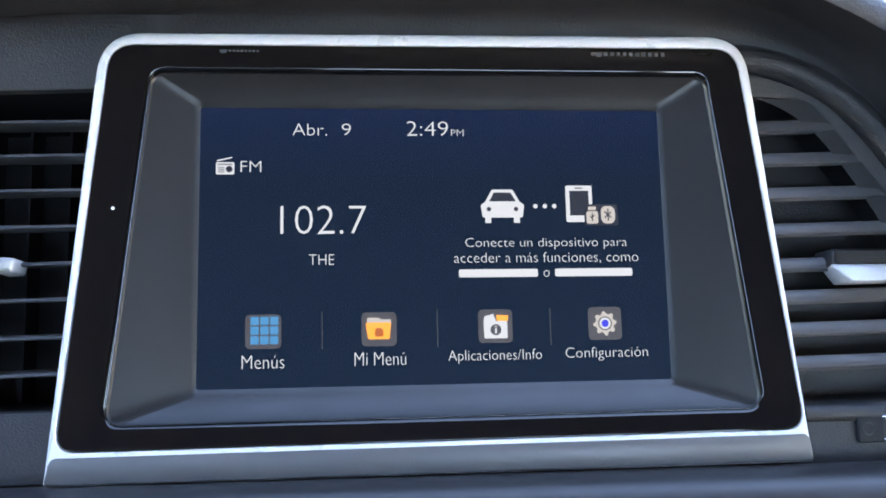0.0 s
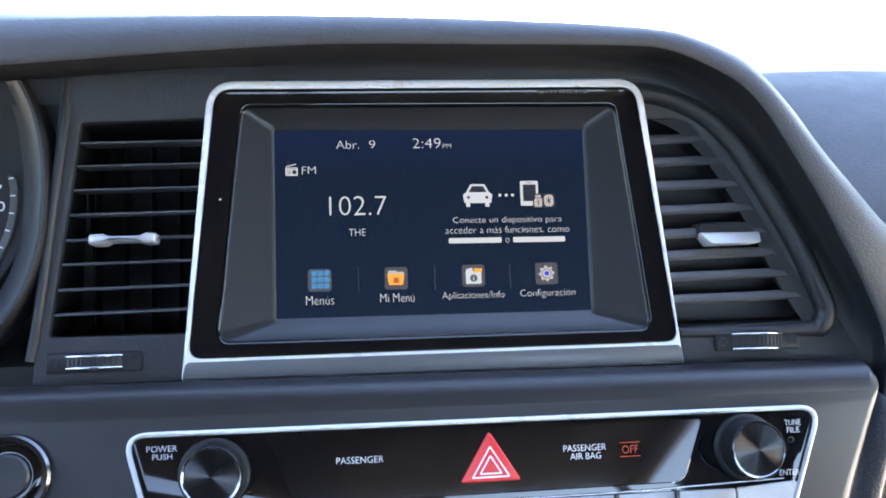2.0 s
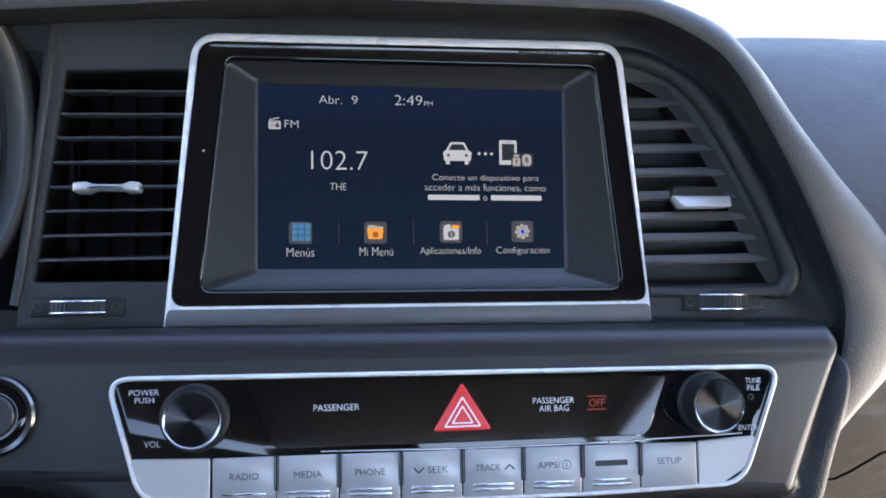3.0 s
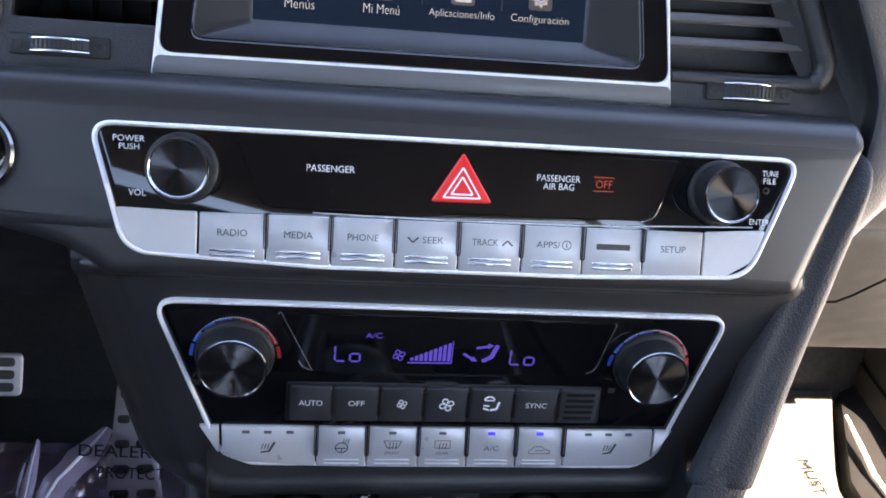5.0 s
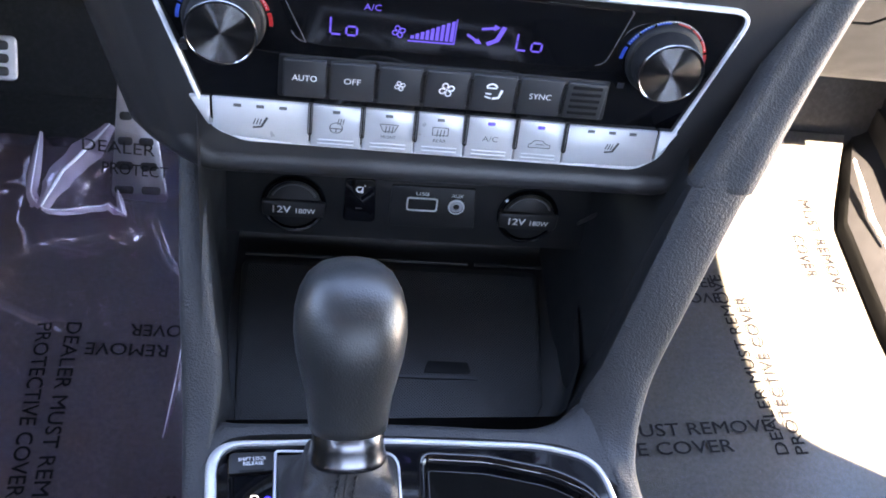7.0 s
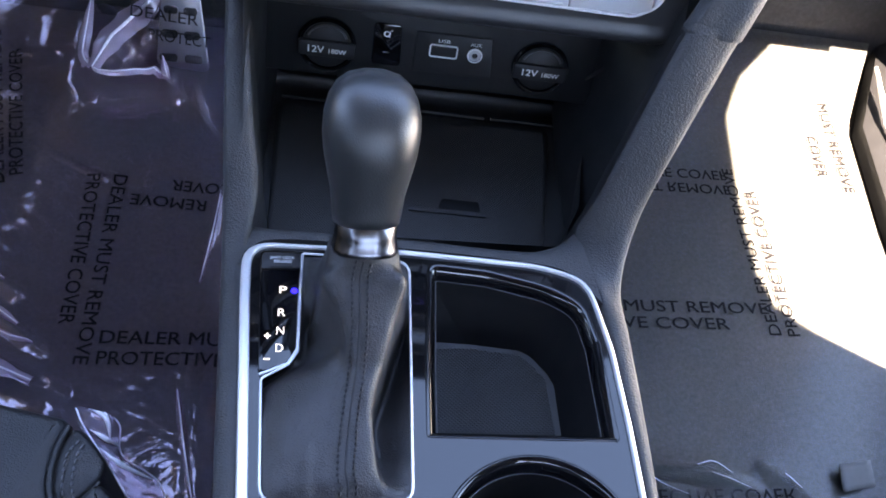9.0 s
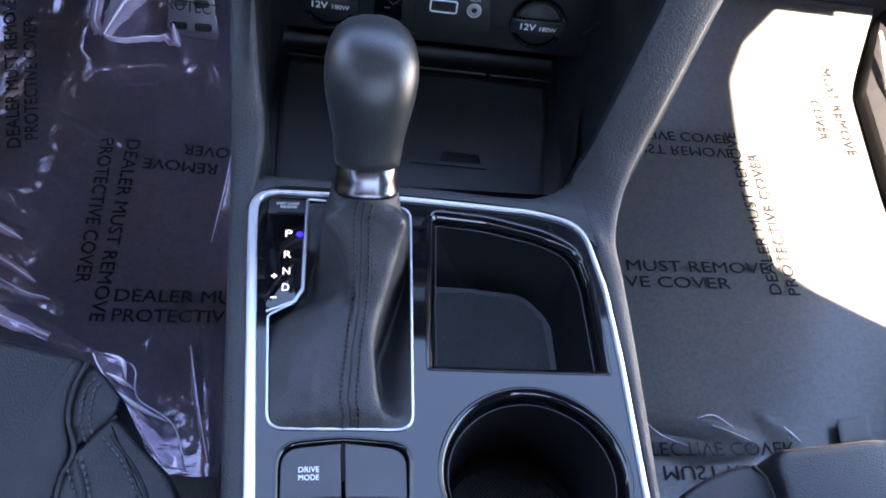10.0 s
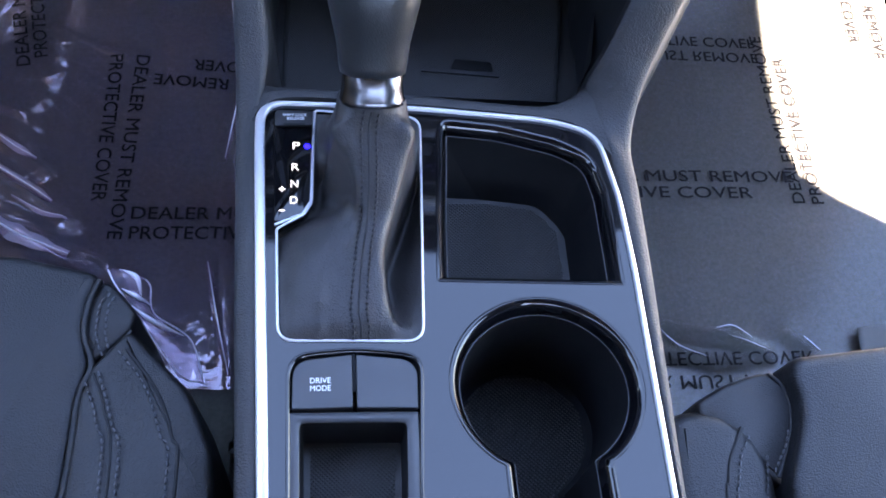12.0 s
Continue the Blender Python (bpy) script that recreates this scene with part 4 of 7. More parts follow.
def knob(parent, u, v, r, h, face, dots=False):
    """A knob with a knurled skirt, a bright ring and a spun face."""
    seg = 96
    loops = []
    for rr, z in ((r + 3.0, 0.2), (r + 3.0, 2.2), (r + 2.2, 3.0), (r + 1.0, 3.2), (r + 0.8, h * 0.5), (r + 0.5, h - 1.4)):
        k = 1 if rr < r + 2 else 0
        loops.append([((rr - k * 0.35 * (i % 2)) * math.cos(2 * math.pi * i / seg), (rr - k * 0.35 * (i % 2)) * math.sin(2 * math.pi * i / seg), z) for i in range(seg)])
    ob = loft("knob", loops, DARK, parent, angle=60)
    ob.location = (u * 0.001, v * 0.001, 0.0004)
    lathe("bright_ring", [(r + 0.5, h - 1.2), (r + 0.4, h - 0.5), (r + 0.1, h), (r - 0.4, h + 0.05), (r - 0.8, h - 0.3)], KNOB_RING, ob, seg=64)
    groove = [(r - 0.75, h - 0.3)]
    n = 112
    for i in range(n):
        groove.append((max(0.02, (r - 1.0) * (1 - i / n)), h - 0.4 + 0.06 * math.sin(i * math.pi / 2)))
    lathe("face", groove + [(0.001, h - 0.4)], face, ob, seg=64, label="spun metal face", angle=75)
    if dots:
        flat("dots", [disc((r + 4.2) * math.cos(a), (r + 4.2) * math.sin(a), 0.28, 6) for a in (radians(20 + 140 * i / 34) for i in range(35))], 0.2, 0.5, WHITE, ob)
    return ob


# ---- radio controls ----
radio = thing("radio_control_panel", "gloss black radio control panel with silver keys and knobs", "control panel", F_UP)


def radio_panel():
    outer = rounded([(-159, 24.5, 9), (162.5, 24.0, 9), (140.5, -34.0, 18), (60, -36.2, 200), (-60, -35.6, 200), (-143.5, -31.5, 16)], 4, 10)
    inner = inset(outer, 2.1)
    ring("chrome_trim", outer, inner, -2.2, 1.6, CHROME, radio, 0.7, -1.5, "satin chrome trim")
    prism("gloss_panel", inset(outer, 1.9), -2, 0.0, 0.3, GLOSS, radio, "piano black panel")
    # display window, a thin step in the gloss
    win = rounded([(-97.5, 20, 2), (102.2, 20, 2), (91.5, -8.5, 9), (-86, -9.6, 9)], 2, 6)
    loft("window_step", [at_w(win, 0.0), at_w(win, 0.5), at_w(inset(win, 0.45), 0.7)], GLOSS, radio, cap1=True, angle=20)
    tube("window_line", [(p[0], p[1], 0.6) for p in win if p[1] < 15 and p[0] > 60], 0.14, ALU, radio)
    tube("lower_line", [(-64, -11.0, 0.5), (0, -11.9, 0.5), (60, -11.6, 0.5), (140, -9.2, 0.5)], 0.3, ALU, radio)
    knob(radio, -119.5, 5.8, 12.2, 13, SPUN_SHADED)
    knob(radio, 122.0, 6.0, 12.4, 15, SPUN_SHADED)
    k = lambda w, u, v, a, b, m=WHITE: lettering(w, u, v, a, b, 0.85, m, radio, thin=0.006)
    k("POWER", -141.6, 17.3, 12.8, 2.6), k("PUSH", -141.4, 13.9, 8.2, 2.4), k("VOL", -137.9, -5.4, 7.0, 2.7)
    k("PASSENGER", -56.9, 8.6, 20.8, 2.9), k("PASSENGER", 45.2, 9.2, 20.0, 2.9), k("AIR BAG", 45.4, 5.5, 14.4, 2.9)
    k("TUNE", 146.4, 16.2, 8.0, 2.6), k("FILE", 146.4, 12.8, 6.2, 2.6), k("ENTER", 143.0, -6.6, 9.8, 2.6)
    k("OFF", 66.5, 7.5, 7.6, 3.6, AMBER)
    flat("off_lines", [stroke((61.6, 10.6), (71.2, 10.6), 0.35), stroke((61.6, 4.4), (71.2, 4.4), 0.35)], 0.4, 0.8, AMBER, radio)
    turned("pin_hole", [(1.6, 0), (1.6, 0.3), (1.0, 0.4), (0.8, -0.6)], DARK, radio, 145.2, 8.2, 0.2, 16)
    tri = rounded([(1.1, 18.6, 1.0), (-12.6, -3.6, 1.0), (15.0, -3.4, 1.0)], 1, 4)
    hz = loft("hazard_button", [at_w(tri, 0), at_w(tri, 1.8), at_w(inset(tri, 0.7), 2.5)], RED, radio, cap1=True, label="red hazard button", angle=30)
    for f, t in ((0.62, 0.7), (0.36, 0.7)):
        c = (1.1, 2.6)
        p = [(c[0] + (q[0] - c[0]) * f, c[1] + (q[1] - c[1]) * f - 0.4) for q in ((1.1, 18.2), (-12.2, -3.4), (14.6, -3.2))]
        flat("triangle_line", [stroke(p[i], p[(i + 1) % 3], t) for i in range(3)], 2.4, 2.6, WHITE, hz)
    # key row
    us = (-112.2, -83.8, -55.8, -27.6, 1.0, 29.9, 58.5, 87.2, 116.0)
    bot = lambda u: -32.4 - 2.0 * (1 - ((u - 2) / 125) ** 2)
    words = ("RADIO", "MEDIA", "PHONE", "SEEK", "TRACK", "APPS/", "", "SETUP")
    wide = (12.6, 12.4, 13.6, 9.6, 12.0, 11.0, 0, 12.0)
    for i in range(8):
        a, b = us[i] + 0.35, us[i + 1] - 0.35
        l = rounded([(a, bot(a)), (b, bot(b)), (b, -12.6), (a, -12.6)], 0.5, 2)
        key = prism("key", l, -0.5, 1.4, 0.4, BUTTON, radio)
        c = (a + b) / 2
        if words[i]:
            shift = {3: 2.8, 4: -2.4, 5: -2.0}.get(i, 0)
            lettering(words[i], c + shift, -20.9, wide[i], 3.0, 1.55, INK, key)
        else:
            flat("brand_bar", [rounded([(c - 8, -22.3), (c + 8, -22.3), (c + 8, -19.6), (c - 8, -19.6)], 0.5, 2)], 1.3, 1.5, INK, key)
        if i == 3:
            flat("chevron", [stroke((c - 8.6, -19.9), (c - 6.2, -22.2), 0.7), stroke((c - 6.2, -22.2), (c - 3.8, -19.9), 0.7)], 1.3, 1.55, INK, key)
        if i == 4:
            flat("chevron", [stroke((c + 5.4, -22.2), (c + 7.8, -19.9), 0.7), stroke((c + 7.8, -19.9), (c + 10.2, -22.2), 0.7)], 1.3, 1.55, INK, key)
        if i == 5:
            tube("info_ring", at_w(disc(c + 6.6, -20.9, 2.0, 18), 1.5), 0.2, INK, key, True, 4)
            lettering("i", c + 6.6, -20.9, 0.7, 2.5, 1.55, INK, key)
        if i < 7:
            for dv in (0, 2.2):
                prism("bar", rounded([(c - 9.6, -29.2 - dv), (c + 9.6, -29.2 - dv), (c + 9.6, -28.1 - dv), (c - 9.6, -28.1 - dv)], 0.3, 2), 1.2, 1.9, 0.25, BRIGHT, key)
            g = part("divider", rib_mesh(), radio)
            g.location = ((us[i + 1]) * 0.001, -0.0195, 0.0012)
    for s, l in ((-1, [(-113, -12.4, 1.3), (-113, -32.6, 1.3), (-133, -31.0, 9), (-142, -26, 6), (-147.6, -11.8, 1.6)]), (1, [(116.6, -12.2, 1.3), (116.6, -33.2, 1.3), (129, -32.4, 8), (140.5, -26, 7), (147.0, -10.5, 1.6)])):
        e = rounded(l, 1, 4)
        loft("end_piece", [at_w(e, -0.5), at_w(e, 0.9), at_w(inset(e, 0.15), 1.15), at_w(inset(e, 0.4), 1.3), at_w(inset(e, 0.7), 1.302)], BUTTON, radio, cap1=True, angle=30)


_rib = None


def rib_mesh():
    """The slim chrome-edged gap between two keys."""
    global _rib
    if _rib is None:
        l = rounded([(-1.1, -8.0, 1.1), (1.1, -8.0, 1.1), (1.1, 7.4, 0.3), (-1.1, 7.4, 0.3)], 0.5, 3)
        i = inset(l, 0.45)
        loops = [at_w(l, -1.5), at_w(l, 0.7), at_w(inset(l, 0.2), 0.9), at_w(inset(l, 0.4), 0.7), at_w(i, -0.6)]
        n = len(l)
        verts = [p for q in loops for p in q]
        faces = [(a * n + b, a * n + (b + 1) % n, (a + 1) * n + (b + 1) % n, (a + 1) * n + b) for a in range(4) for b in range(n)] + [tuple(4 * n + b for b in range(n))]
        _rib = mesh_of("divider", verts, faces, DARK)
    return _rib


radio_panel()

# ---- climate controls ----
climate = thing("climate_control_panel", "gloss black climate panel with two knobs and lit violet readout", "control panel", F_LOW)


def seven(chars, u, v, h, t, parent, w):
    """Lit segment letters."""
    loops = []
    for c in chars:
        b = h * 0.55
        y0, y1, y2 = v - h / 2, v, v + h / 2
        if c == "L":
            loops += [stroke((u, y0 + 0.4), (u, y1 - 0.3), t), stroke((u, y1 + 0.3), (u, y2 - 0.4), t), stroke((u + 0.5, y0), (u + b - 0.2, y0), t)]
        else:
            loops += [stroke((u, y0 + 0.4), (u, y1 - 0.4), t), stroke((u + b, y0 + 0.4), (u + b, y1 - 0.4), t), stroke((u + 0.5, y0), (u + b - 0.5, y0), t), stroke((u + 0.5, y1), (u + b - 0.5, y1), t)]
        u += b + 2.4
    return flat("readout_letters", loops, w - 0.1, w, VFD, parent)


def fan_glyph(u, v, r, w, mat, parent):
    ls = []
    for i in range(4):
        a = radians(22 + 90 * i)
        ls.append(arc_band(u + 0.56 * r * math.cos(a), v + 0.56 * r * math.sin(a), 0.26 * r, 0.42 * r, math.degrees(a) - 165, math.degrees(a) + 165, 12))
    ls.append(disc(u, v, 0.16 * r, 8))
    return flat("fan_symbol", ls, w - 0.12, w, mat, parent)


def climate_panel():
    outer = rounded([(-136.5, 51.8, 9), (136, 50.2, 9), (114.5, -33, 14), (103, -41.2, 14), (-92, -39.6, 14), (-107.5, -33, 16)], 4, 10)
    ring("chrome_trim", outer, inset(outer, 1.8), -2.2, 1.6, CHROME, climate, 0.6, -1.5, "satin chrome trim")
    prism("gloss_panel", inset(outer, 1.6), -2, 0.0, 0.3, GLOSS, climate, "piano black panel")
    win = rounded([(-80.5, 46.5, 1), (79.5, 44.8, 1), (72.5, 17.5, 7), (60, 14.6, 40), (-57, 14.8, 40), (-69, 16.5, 8)], 2, 6)
    loft("window_step", [at_w(win, 0), at_w(win, 0.5), at_w(inset(win, 0.45), 0.7)], GLOSS, climate, cap1=True, angle=20)
    tube("window_line", [(p[0], p[1], 0.6) for p in win if p[0] < -64], 0.16, ALU, climate)
    tube("window_line", [(p[0], p[1], 0.6) for p in win if p[0] > 66], 0.16, ALU, climate)
    w = 0.8
    seven("Lo", -54.0, 25.4, 8.4, 0.85, climate, w)
    seven("Lo", 29.6, 25.2, 8.4, 0.85, climate, w)
    lettering("A/C", -36.3, 35.5, 7.6, 3.0, w, VFD, climate)
    fan_glyph(-24.0, 25.0, 3.2, w, VFD, climate)
    flat("fan_level", [[(-18.6 + 2.2 * i, 22.2), (-17.0 + 2.2 * i, 22.2), (-17.0 + 2.2 * i, 23.6 + 1.05 * i + 0.35), (-18.6 + 2.2 * i, 23.6 + 1.05 * i)] for i in range(9)] + [stroke((-19.8, 21.0), (1.4, 21.2), 0.7), stroke((1.2, 21.0), (1.2, 33.4), 0.5)], w - 0.1, w, VFD, climate)
    flat("airflow_symbol", [stroke((6.6, 26.6), (11.6, 23.4), 1.2), [(11.6, 25.4), (13.6, 22.4), (10.4, 22.6)], stroke((12.6, 29.8), (18.6, 30.8), 1.2), [(18.0, 32.6), (21.0, 31.2), (18.2, 29.4)], stroke((16.0, 22.6), (20.4, 25.0), 2.0), stroke((20.2, 24.6), (22.8, 31.6), 2.2)], w - 0.1, w, VFD, climate)
    for u, v in ((-99.5, 24.2), (99.3, 22.8)):
        knob(climate, u, v, 14.9, 14.5, SPUN, True)
        for i in range(4):
            a0 = 178 - 22 * i
            flat("cool_arc", [arc_band(u, v - 2.4, 19.1, 20.8, a0 - 18, a0, 6)], 0.1, 0.35, BLUE_PRINT, climate)
        for i in range(4):
            a0 = 84 - 22 * i
            flat("warm_arc", [arc_band(u, v - 2.4, 19.1, 20.8, a0 - 18, a0, 6)], 0.1, 0.35, RED_PRINT, climate)
        bars("pointer", [(u - 19.2, v - 15.2, u - 15.8, v - 12.2)], 0.2, 4.0, BRIGHT, climate)
    # dark keys
    us = (-75.0, -53.8, -31.6, -9.9, 12.1, 34.5, 57.0, 78.0)
    prism("key_bed", rounded([(-76.5, -13.2), (79.5, -13.2), (78, 8.6), (-76, 9.0)], 1.5, 3), -0.5, 0.5, 0.3, DARK, climate)
    words = ("AUTO", "OFF", "", "", "", "SYNC", "")
    wide = (11.2, 7.6, 0, 0, 0, 10.6, 0)
    for i in range(7):
        a, b = us[i] + 0.9, us[i + 1] - 0.9
        c = (a + b) / 2
        key = prism("dark_key", rounded([(a, -11.8), (b, -11.8), (b, 7.4), (a, 7.4)], 0.8, 3), 0.2, 2.2, 0.5, KEY, climate)
        if words[i]:
            lettering(words[i], c, -1.6, wide[i], 3.0, 2.35, WHITE, key)
        if i == 2:
            fan_glyph(c, -1.8, 2.7, 2.35, WHITE, key)
        if i == 3:
            fan_glyph(c, -1.8, 3.9, 2.35, WHITE, key)
        if i == 4:
            flat("airflow_symbol", [arc_band(c - 1.2, 0.6, 2.2, 3.0, 20, 160, 8), stroke((c - 3.6, 1.0), (c + 1.2, 1.0), 0.6), stroke((c - 3.8, -2.0), (c - 1.0, -2.2), 0.7), stroke((c - 4.0, -3.6), (c - 1.0, -4.6), 0.7), stroke((c - 0.4, -4.6), (c + 2.6, -4.0), 1.1), stroke((c + 2.6, -4.2), (c + 3.8, 0.2), 1.1)], 2.2, 2.35, WHITE, key)
        if i == 6:
            for j in range(5):
                prism("grille_bar", rounded([(a + 2.4, -9.6 + 3.4 * j), (b - 2.2, -9.6 + 3.4 * j), (b - 2.2, -7.9 + 3.4 * j), (a + 2.4, -7.9 + 3.4 * j)], 0.4, 2), 2.0, 2.7, 0.3, DEEP, key)
        if i < 6:
            g = part("divider", rib_mesh(), climate)
            g.matrix_basis = Matrix.Translation((us[i + 1] * 0.001, -0.0020, 0.0016))
    # silver keys
    us = (-106.5, -61.0, -36.4, -11.1, 13.2, 38.1, 62.7, 109.6)
    bot = lambda u: -38.6 - 2.0 * (1 - ((u - 5) / 120) ** 2)
    for i in range(7):
        a, b = us[i] + 0.4, us[i + 1] - 0.4
        c = (a + b) / 2
        pts = [(a, bot(a)), (b, bot(b)), (b, -16.4), (a, -16.2)]
        if i == 0:
            pts = [(a + 0.5, -33.2), (a + 9, -37.4), (b, bot(b)), (b, -16.2), (a, -16.0)]
        if i == 6:
            pts = [(a, bot(a)), (b - 8, -39.4), (b - 0.4, -36.0), (b, -17.0), (a, -16.8)]
        key = prism("key", rounded(pts, 0.5, 2), -0.5, 1.4, 0.4, BUTTON, climate)
        leds = (-94.6, -84.2, -73.7) if i == 0 else (75.3, 86.0, 96.5) if i == 6 else (c - 0.2,)
        for u in leds:
            on = i in (4, 5)
            flat("indicator", [rounded([(u - 1.8, -20.4), (u + 1.8, -20.4), (u + 1.8, -18.6), (u - 1.8, -18.6)], 0.3, 2)], 1.3, 1.5, LED_BLUE if on else LED_OFF, key)
        if i in (0, 6):
            u = -84 if i == 0 else 87
            flat("seat_heat_symbol", [stroke((u - 3.4, -31.6), (u + 0.4, -31.0), 1.0), stroke((u + 0.4, -31.2), (u + 3.2, -25.4), 1.2), *[stroke((u - 3.2 + 1.4 * j, -29.8), (u - 2.2 + 1.4 * j, -26.4), 0.5) for j in range(3)]], 1.3, 1.5, INK, key)
        elif i == 1:
            tube("wheel_symbol", at_w(disc(c, -28.6, 3.0, 18), 1.5), 0.25, INK, key, True, 4)
            flat("heat_symbol", [stroke((c - 2.6, -29.0), (c + 2.6, -29.0), 0.5), stroke((c, -29.0), (c, -31.2), 0.5), *[stroke((c + 0.6 + 1.2 * j, -26.4), (c + 1.2 + 1.2 * j, -23.2), 0.45) for j in range(3)]], 1.3, 1.5, INK, key)
        elif i in (2, 3):
            if i == 2:
                fr_ = [(c - 4.4, -24.4), (c + 4.4, -24.4), (c + 2.6, -28.6), (c - 2.6, -28.6)]
            else:
                fr_ = [(c - 3.8, -24.0), (c + 3.8, -24.0), (c + 3.8, -28.6), (c - 3.8, -28.6)]
            flat("defrost_symbol", [stroke(fr_[j], fr_[(j + 1) % 4], 0.4) for j in range(4)] + [stroke((c - 1.6 + 1.6 * j, -29.4), (c - 1.2 + 1.6 * j, -25.4), 0.45) for j in range(3)], 1.3, 1.5, INK, key)
            lettering("FRONT" if i == 2 else "REAR", c, -31.8, 7.2 if i == 2 else 6.2, 1.8, 1.5, INK, key)
        elif i == 4:
            lettering("A/C", c, -28.6, 7.8, 3.2, 1.5, INK, key)
        else:
            body = [(c - 5.4, -31.8), (c + 5.4, -31.8), (c + 5.4, -29.8), (c + 3.0, -29.2), (c + 1.4, -27.4), (c - 2.6, -27.4), (c - 4.2, -29.4), (c - 5.4, -30.0)]
            flat("recirculate_symbol", [stroke(body[j], body[(j + 1) % 8], 0.4) for j in range(8)] + [stroke((c - 2.2, -29.8), (c + 2.4, -29.8), 0.4)], 1.3, 1.5, INK, key)
        if 0 < i < 6:
            for dv in (0, 2.2):
                prism("bar", rounded([(c - 8.6, -36.6 - dv), (c + 8.6, -36.6 - dv), (c + 8.6, -35.7 - dv), (c - 8.6, -35.7 - dv)], 0.3, 2), 1.2, 1.75, 0.2, BUTTON, key)
        if i < 6:
            g = part("divider", rib_mesh(), climate)
            g.location = (us[i + 1] * 0.001, -0.0240, 0.0012)
    ends = [prism("end_piece", rounded([(-116.6, -16.0), (-107.4, -16.2), (-107.2, -33.0)], 0.5, 3), -0.5, 1.2, 0.3, BUTTON, climate), prism("end_piece", rounded([(119.6, -17.2), (110.4, -17.0), (110.2, -35.2)], 0.5, 3), -0.5, 1.2, 0.3, BUTTON, climate)]


climate_panel()


def lean_keys():
    """The silver keys tip up towards the driver: their lower edge stands proud."""
    for ob in climate.children_recursive:
        kind = ob.name.split(".")[0]
        if kind == "divider" and ob.location.y < -0.02:
            ob.location.y, ob.location.z, ob.rotation_euler.x = -0.0225, 0.0034, radians(-15.5)
        elif kind in ("key", "end_piece") or ob.parent is not climate and ob.parent.name.split(".")[0] == "key":
            for p in ob.data.vertices:
                f = max(0.0, (-0.0162 - p.co.y) / 0.0225)
                if p.co.z > 0.0002:
                    p.co.z += 0.005 * f
                    p.co.y += 0.0042 * f


lean_keys()


# ---- centre console ----
console = thing("centre_console", "dark grey grained centre console with an open tray", "console")


def side_trim(name, inner, outer, foot):
    """A console side: inner wall, rounded top and outer wall down to the floor."""
    a, b = smooth_line(inner, 6), smooth_line(outer, 6)
    rows = []
    for p, q in zip(a, b):
        d = (q - p)
        s = 1 if d.x > 0 else -1
        up = Vector((0, -0.5, 0.85)).normalized()
        rows.append([(p.x - s * 0.004, p.y + 0.01, 0.27 if p.z < 0.40 else p.z - 0.13), tuple(p - up * 0.012 - Vector((s * 0.001, 0, 0))), tuple(p - up * 0.004), tuple(p + d * 0.06 - up * 0.0008), tuple(p + d * 0.2 + up * 0.0008),
                     tuple(p + d * 0.5 + up * 0.0014), tuple(p + d * 0.8 + up * 0.0006), tuple(p + d * 0.94 - up * 0.001), tuple(q - up * 0.004), tuple(q - up * 0.012 + Vector((s * 0.001, 0, 0))), (q.x + s * 0.004, q.y + 0.006, foot)])
    # Black instead of the side's grey: tray shade is put into the colour.
    loft("inner_wall", [r[:3] for r in rows], DARK, console, closed=False, angle=60, k=1.0)
    return loft(name, [r[2:] for r in rows], TRIM, console, closed=False, angle=60, k=1.0)


F = F_PLATE


def on_plate(u, v, w=0.0):
    return tuple(F @ Vector((u * 0.001, v * 0.001, w * 0.001)))


# the near ends follow the plate, the far ends climb to the fascia
side_trim("side_left", [(-0.096, 0.222, 0.450), (-0.0945, 0.2060, 0.4330), (-0.0850, 0.1469, 0.399), (-0.0785, 0.1150, 0.3690), on_plate(-82, 88, 0.5), on_plate(-82, 40, 0.5), on_plate(-79, -40, 0.5), on_plate(-76.5, -130, 0.5), on_plate(-75, -230, 0.5)],
          [(-0.108, 0.222, 0.448), (-0.1068, 0.2080, 0.4340), (-0.1012, 0.1461, 0.398), (-0.0978, 0.1080, 0.362), on_plate(-96, 92, -3), on_plate(-94, 40, -3), on_plate(-91, -40, -3), on_plate(-87, -130, -3), on_plate(-85, -230, -3)], -0.01)
side_trim("side_right", [(0.147, 0.172, 0.475), (0.1425, 0.1665, 0.4655), (0.1290, 0.1410, 0.4165), (0.1195, 0.1235, 0.3820), on_plate(113, 104, 4.5), on_plate(121.5, 62, 0.5), on_plate(122.5, -18, 0.5), on_plate(119, -140, 0.5), on_plate(117, -230, 0.5)],
          [(0.177, 0.171, 0.474), (0.1720, 0.1655, 0.4645), (0.1565, 0.1370, 0.4140), (0.1460, 0.1140, 0.3720), on_plate(138, 74, -1), on_plate(136, 38, -3), on_plate(132, -25, -3), on_plate(123.5, -141, -3), on_plate(119, -230, -3)], -0.01)


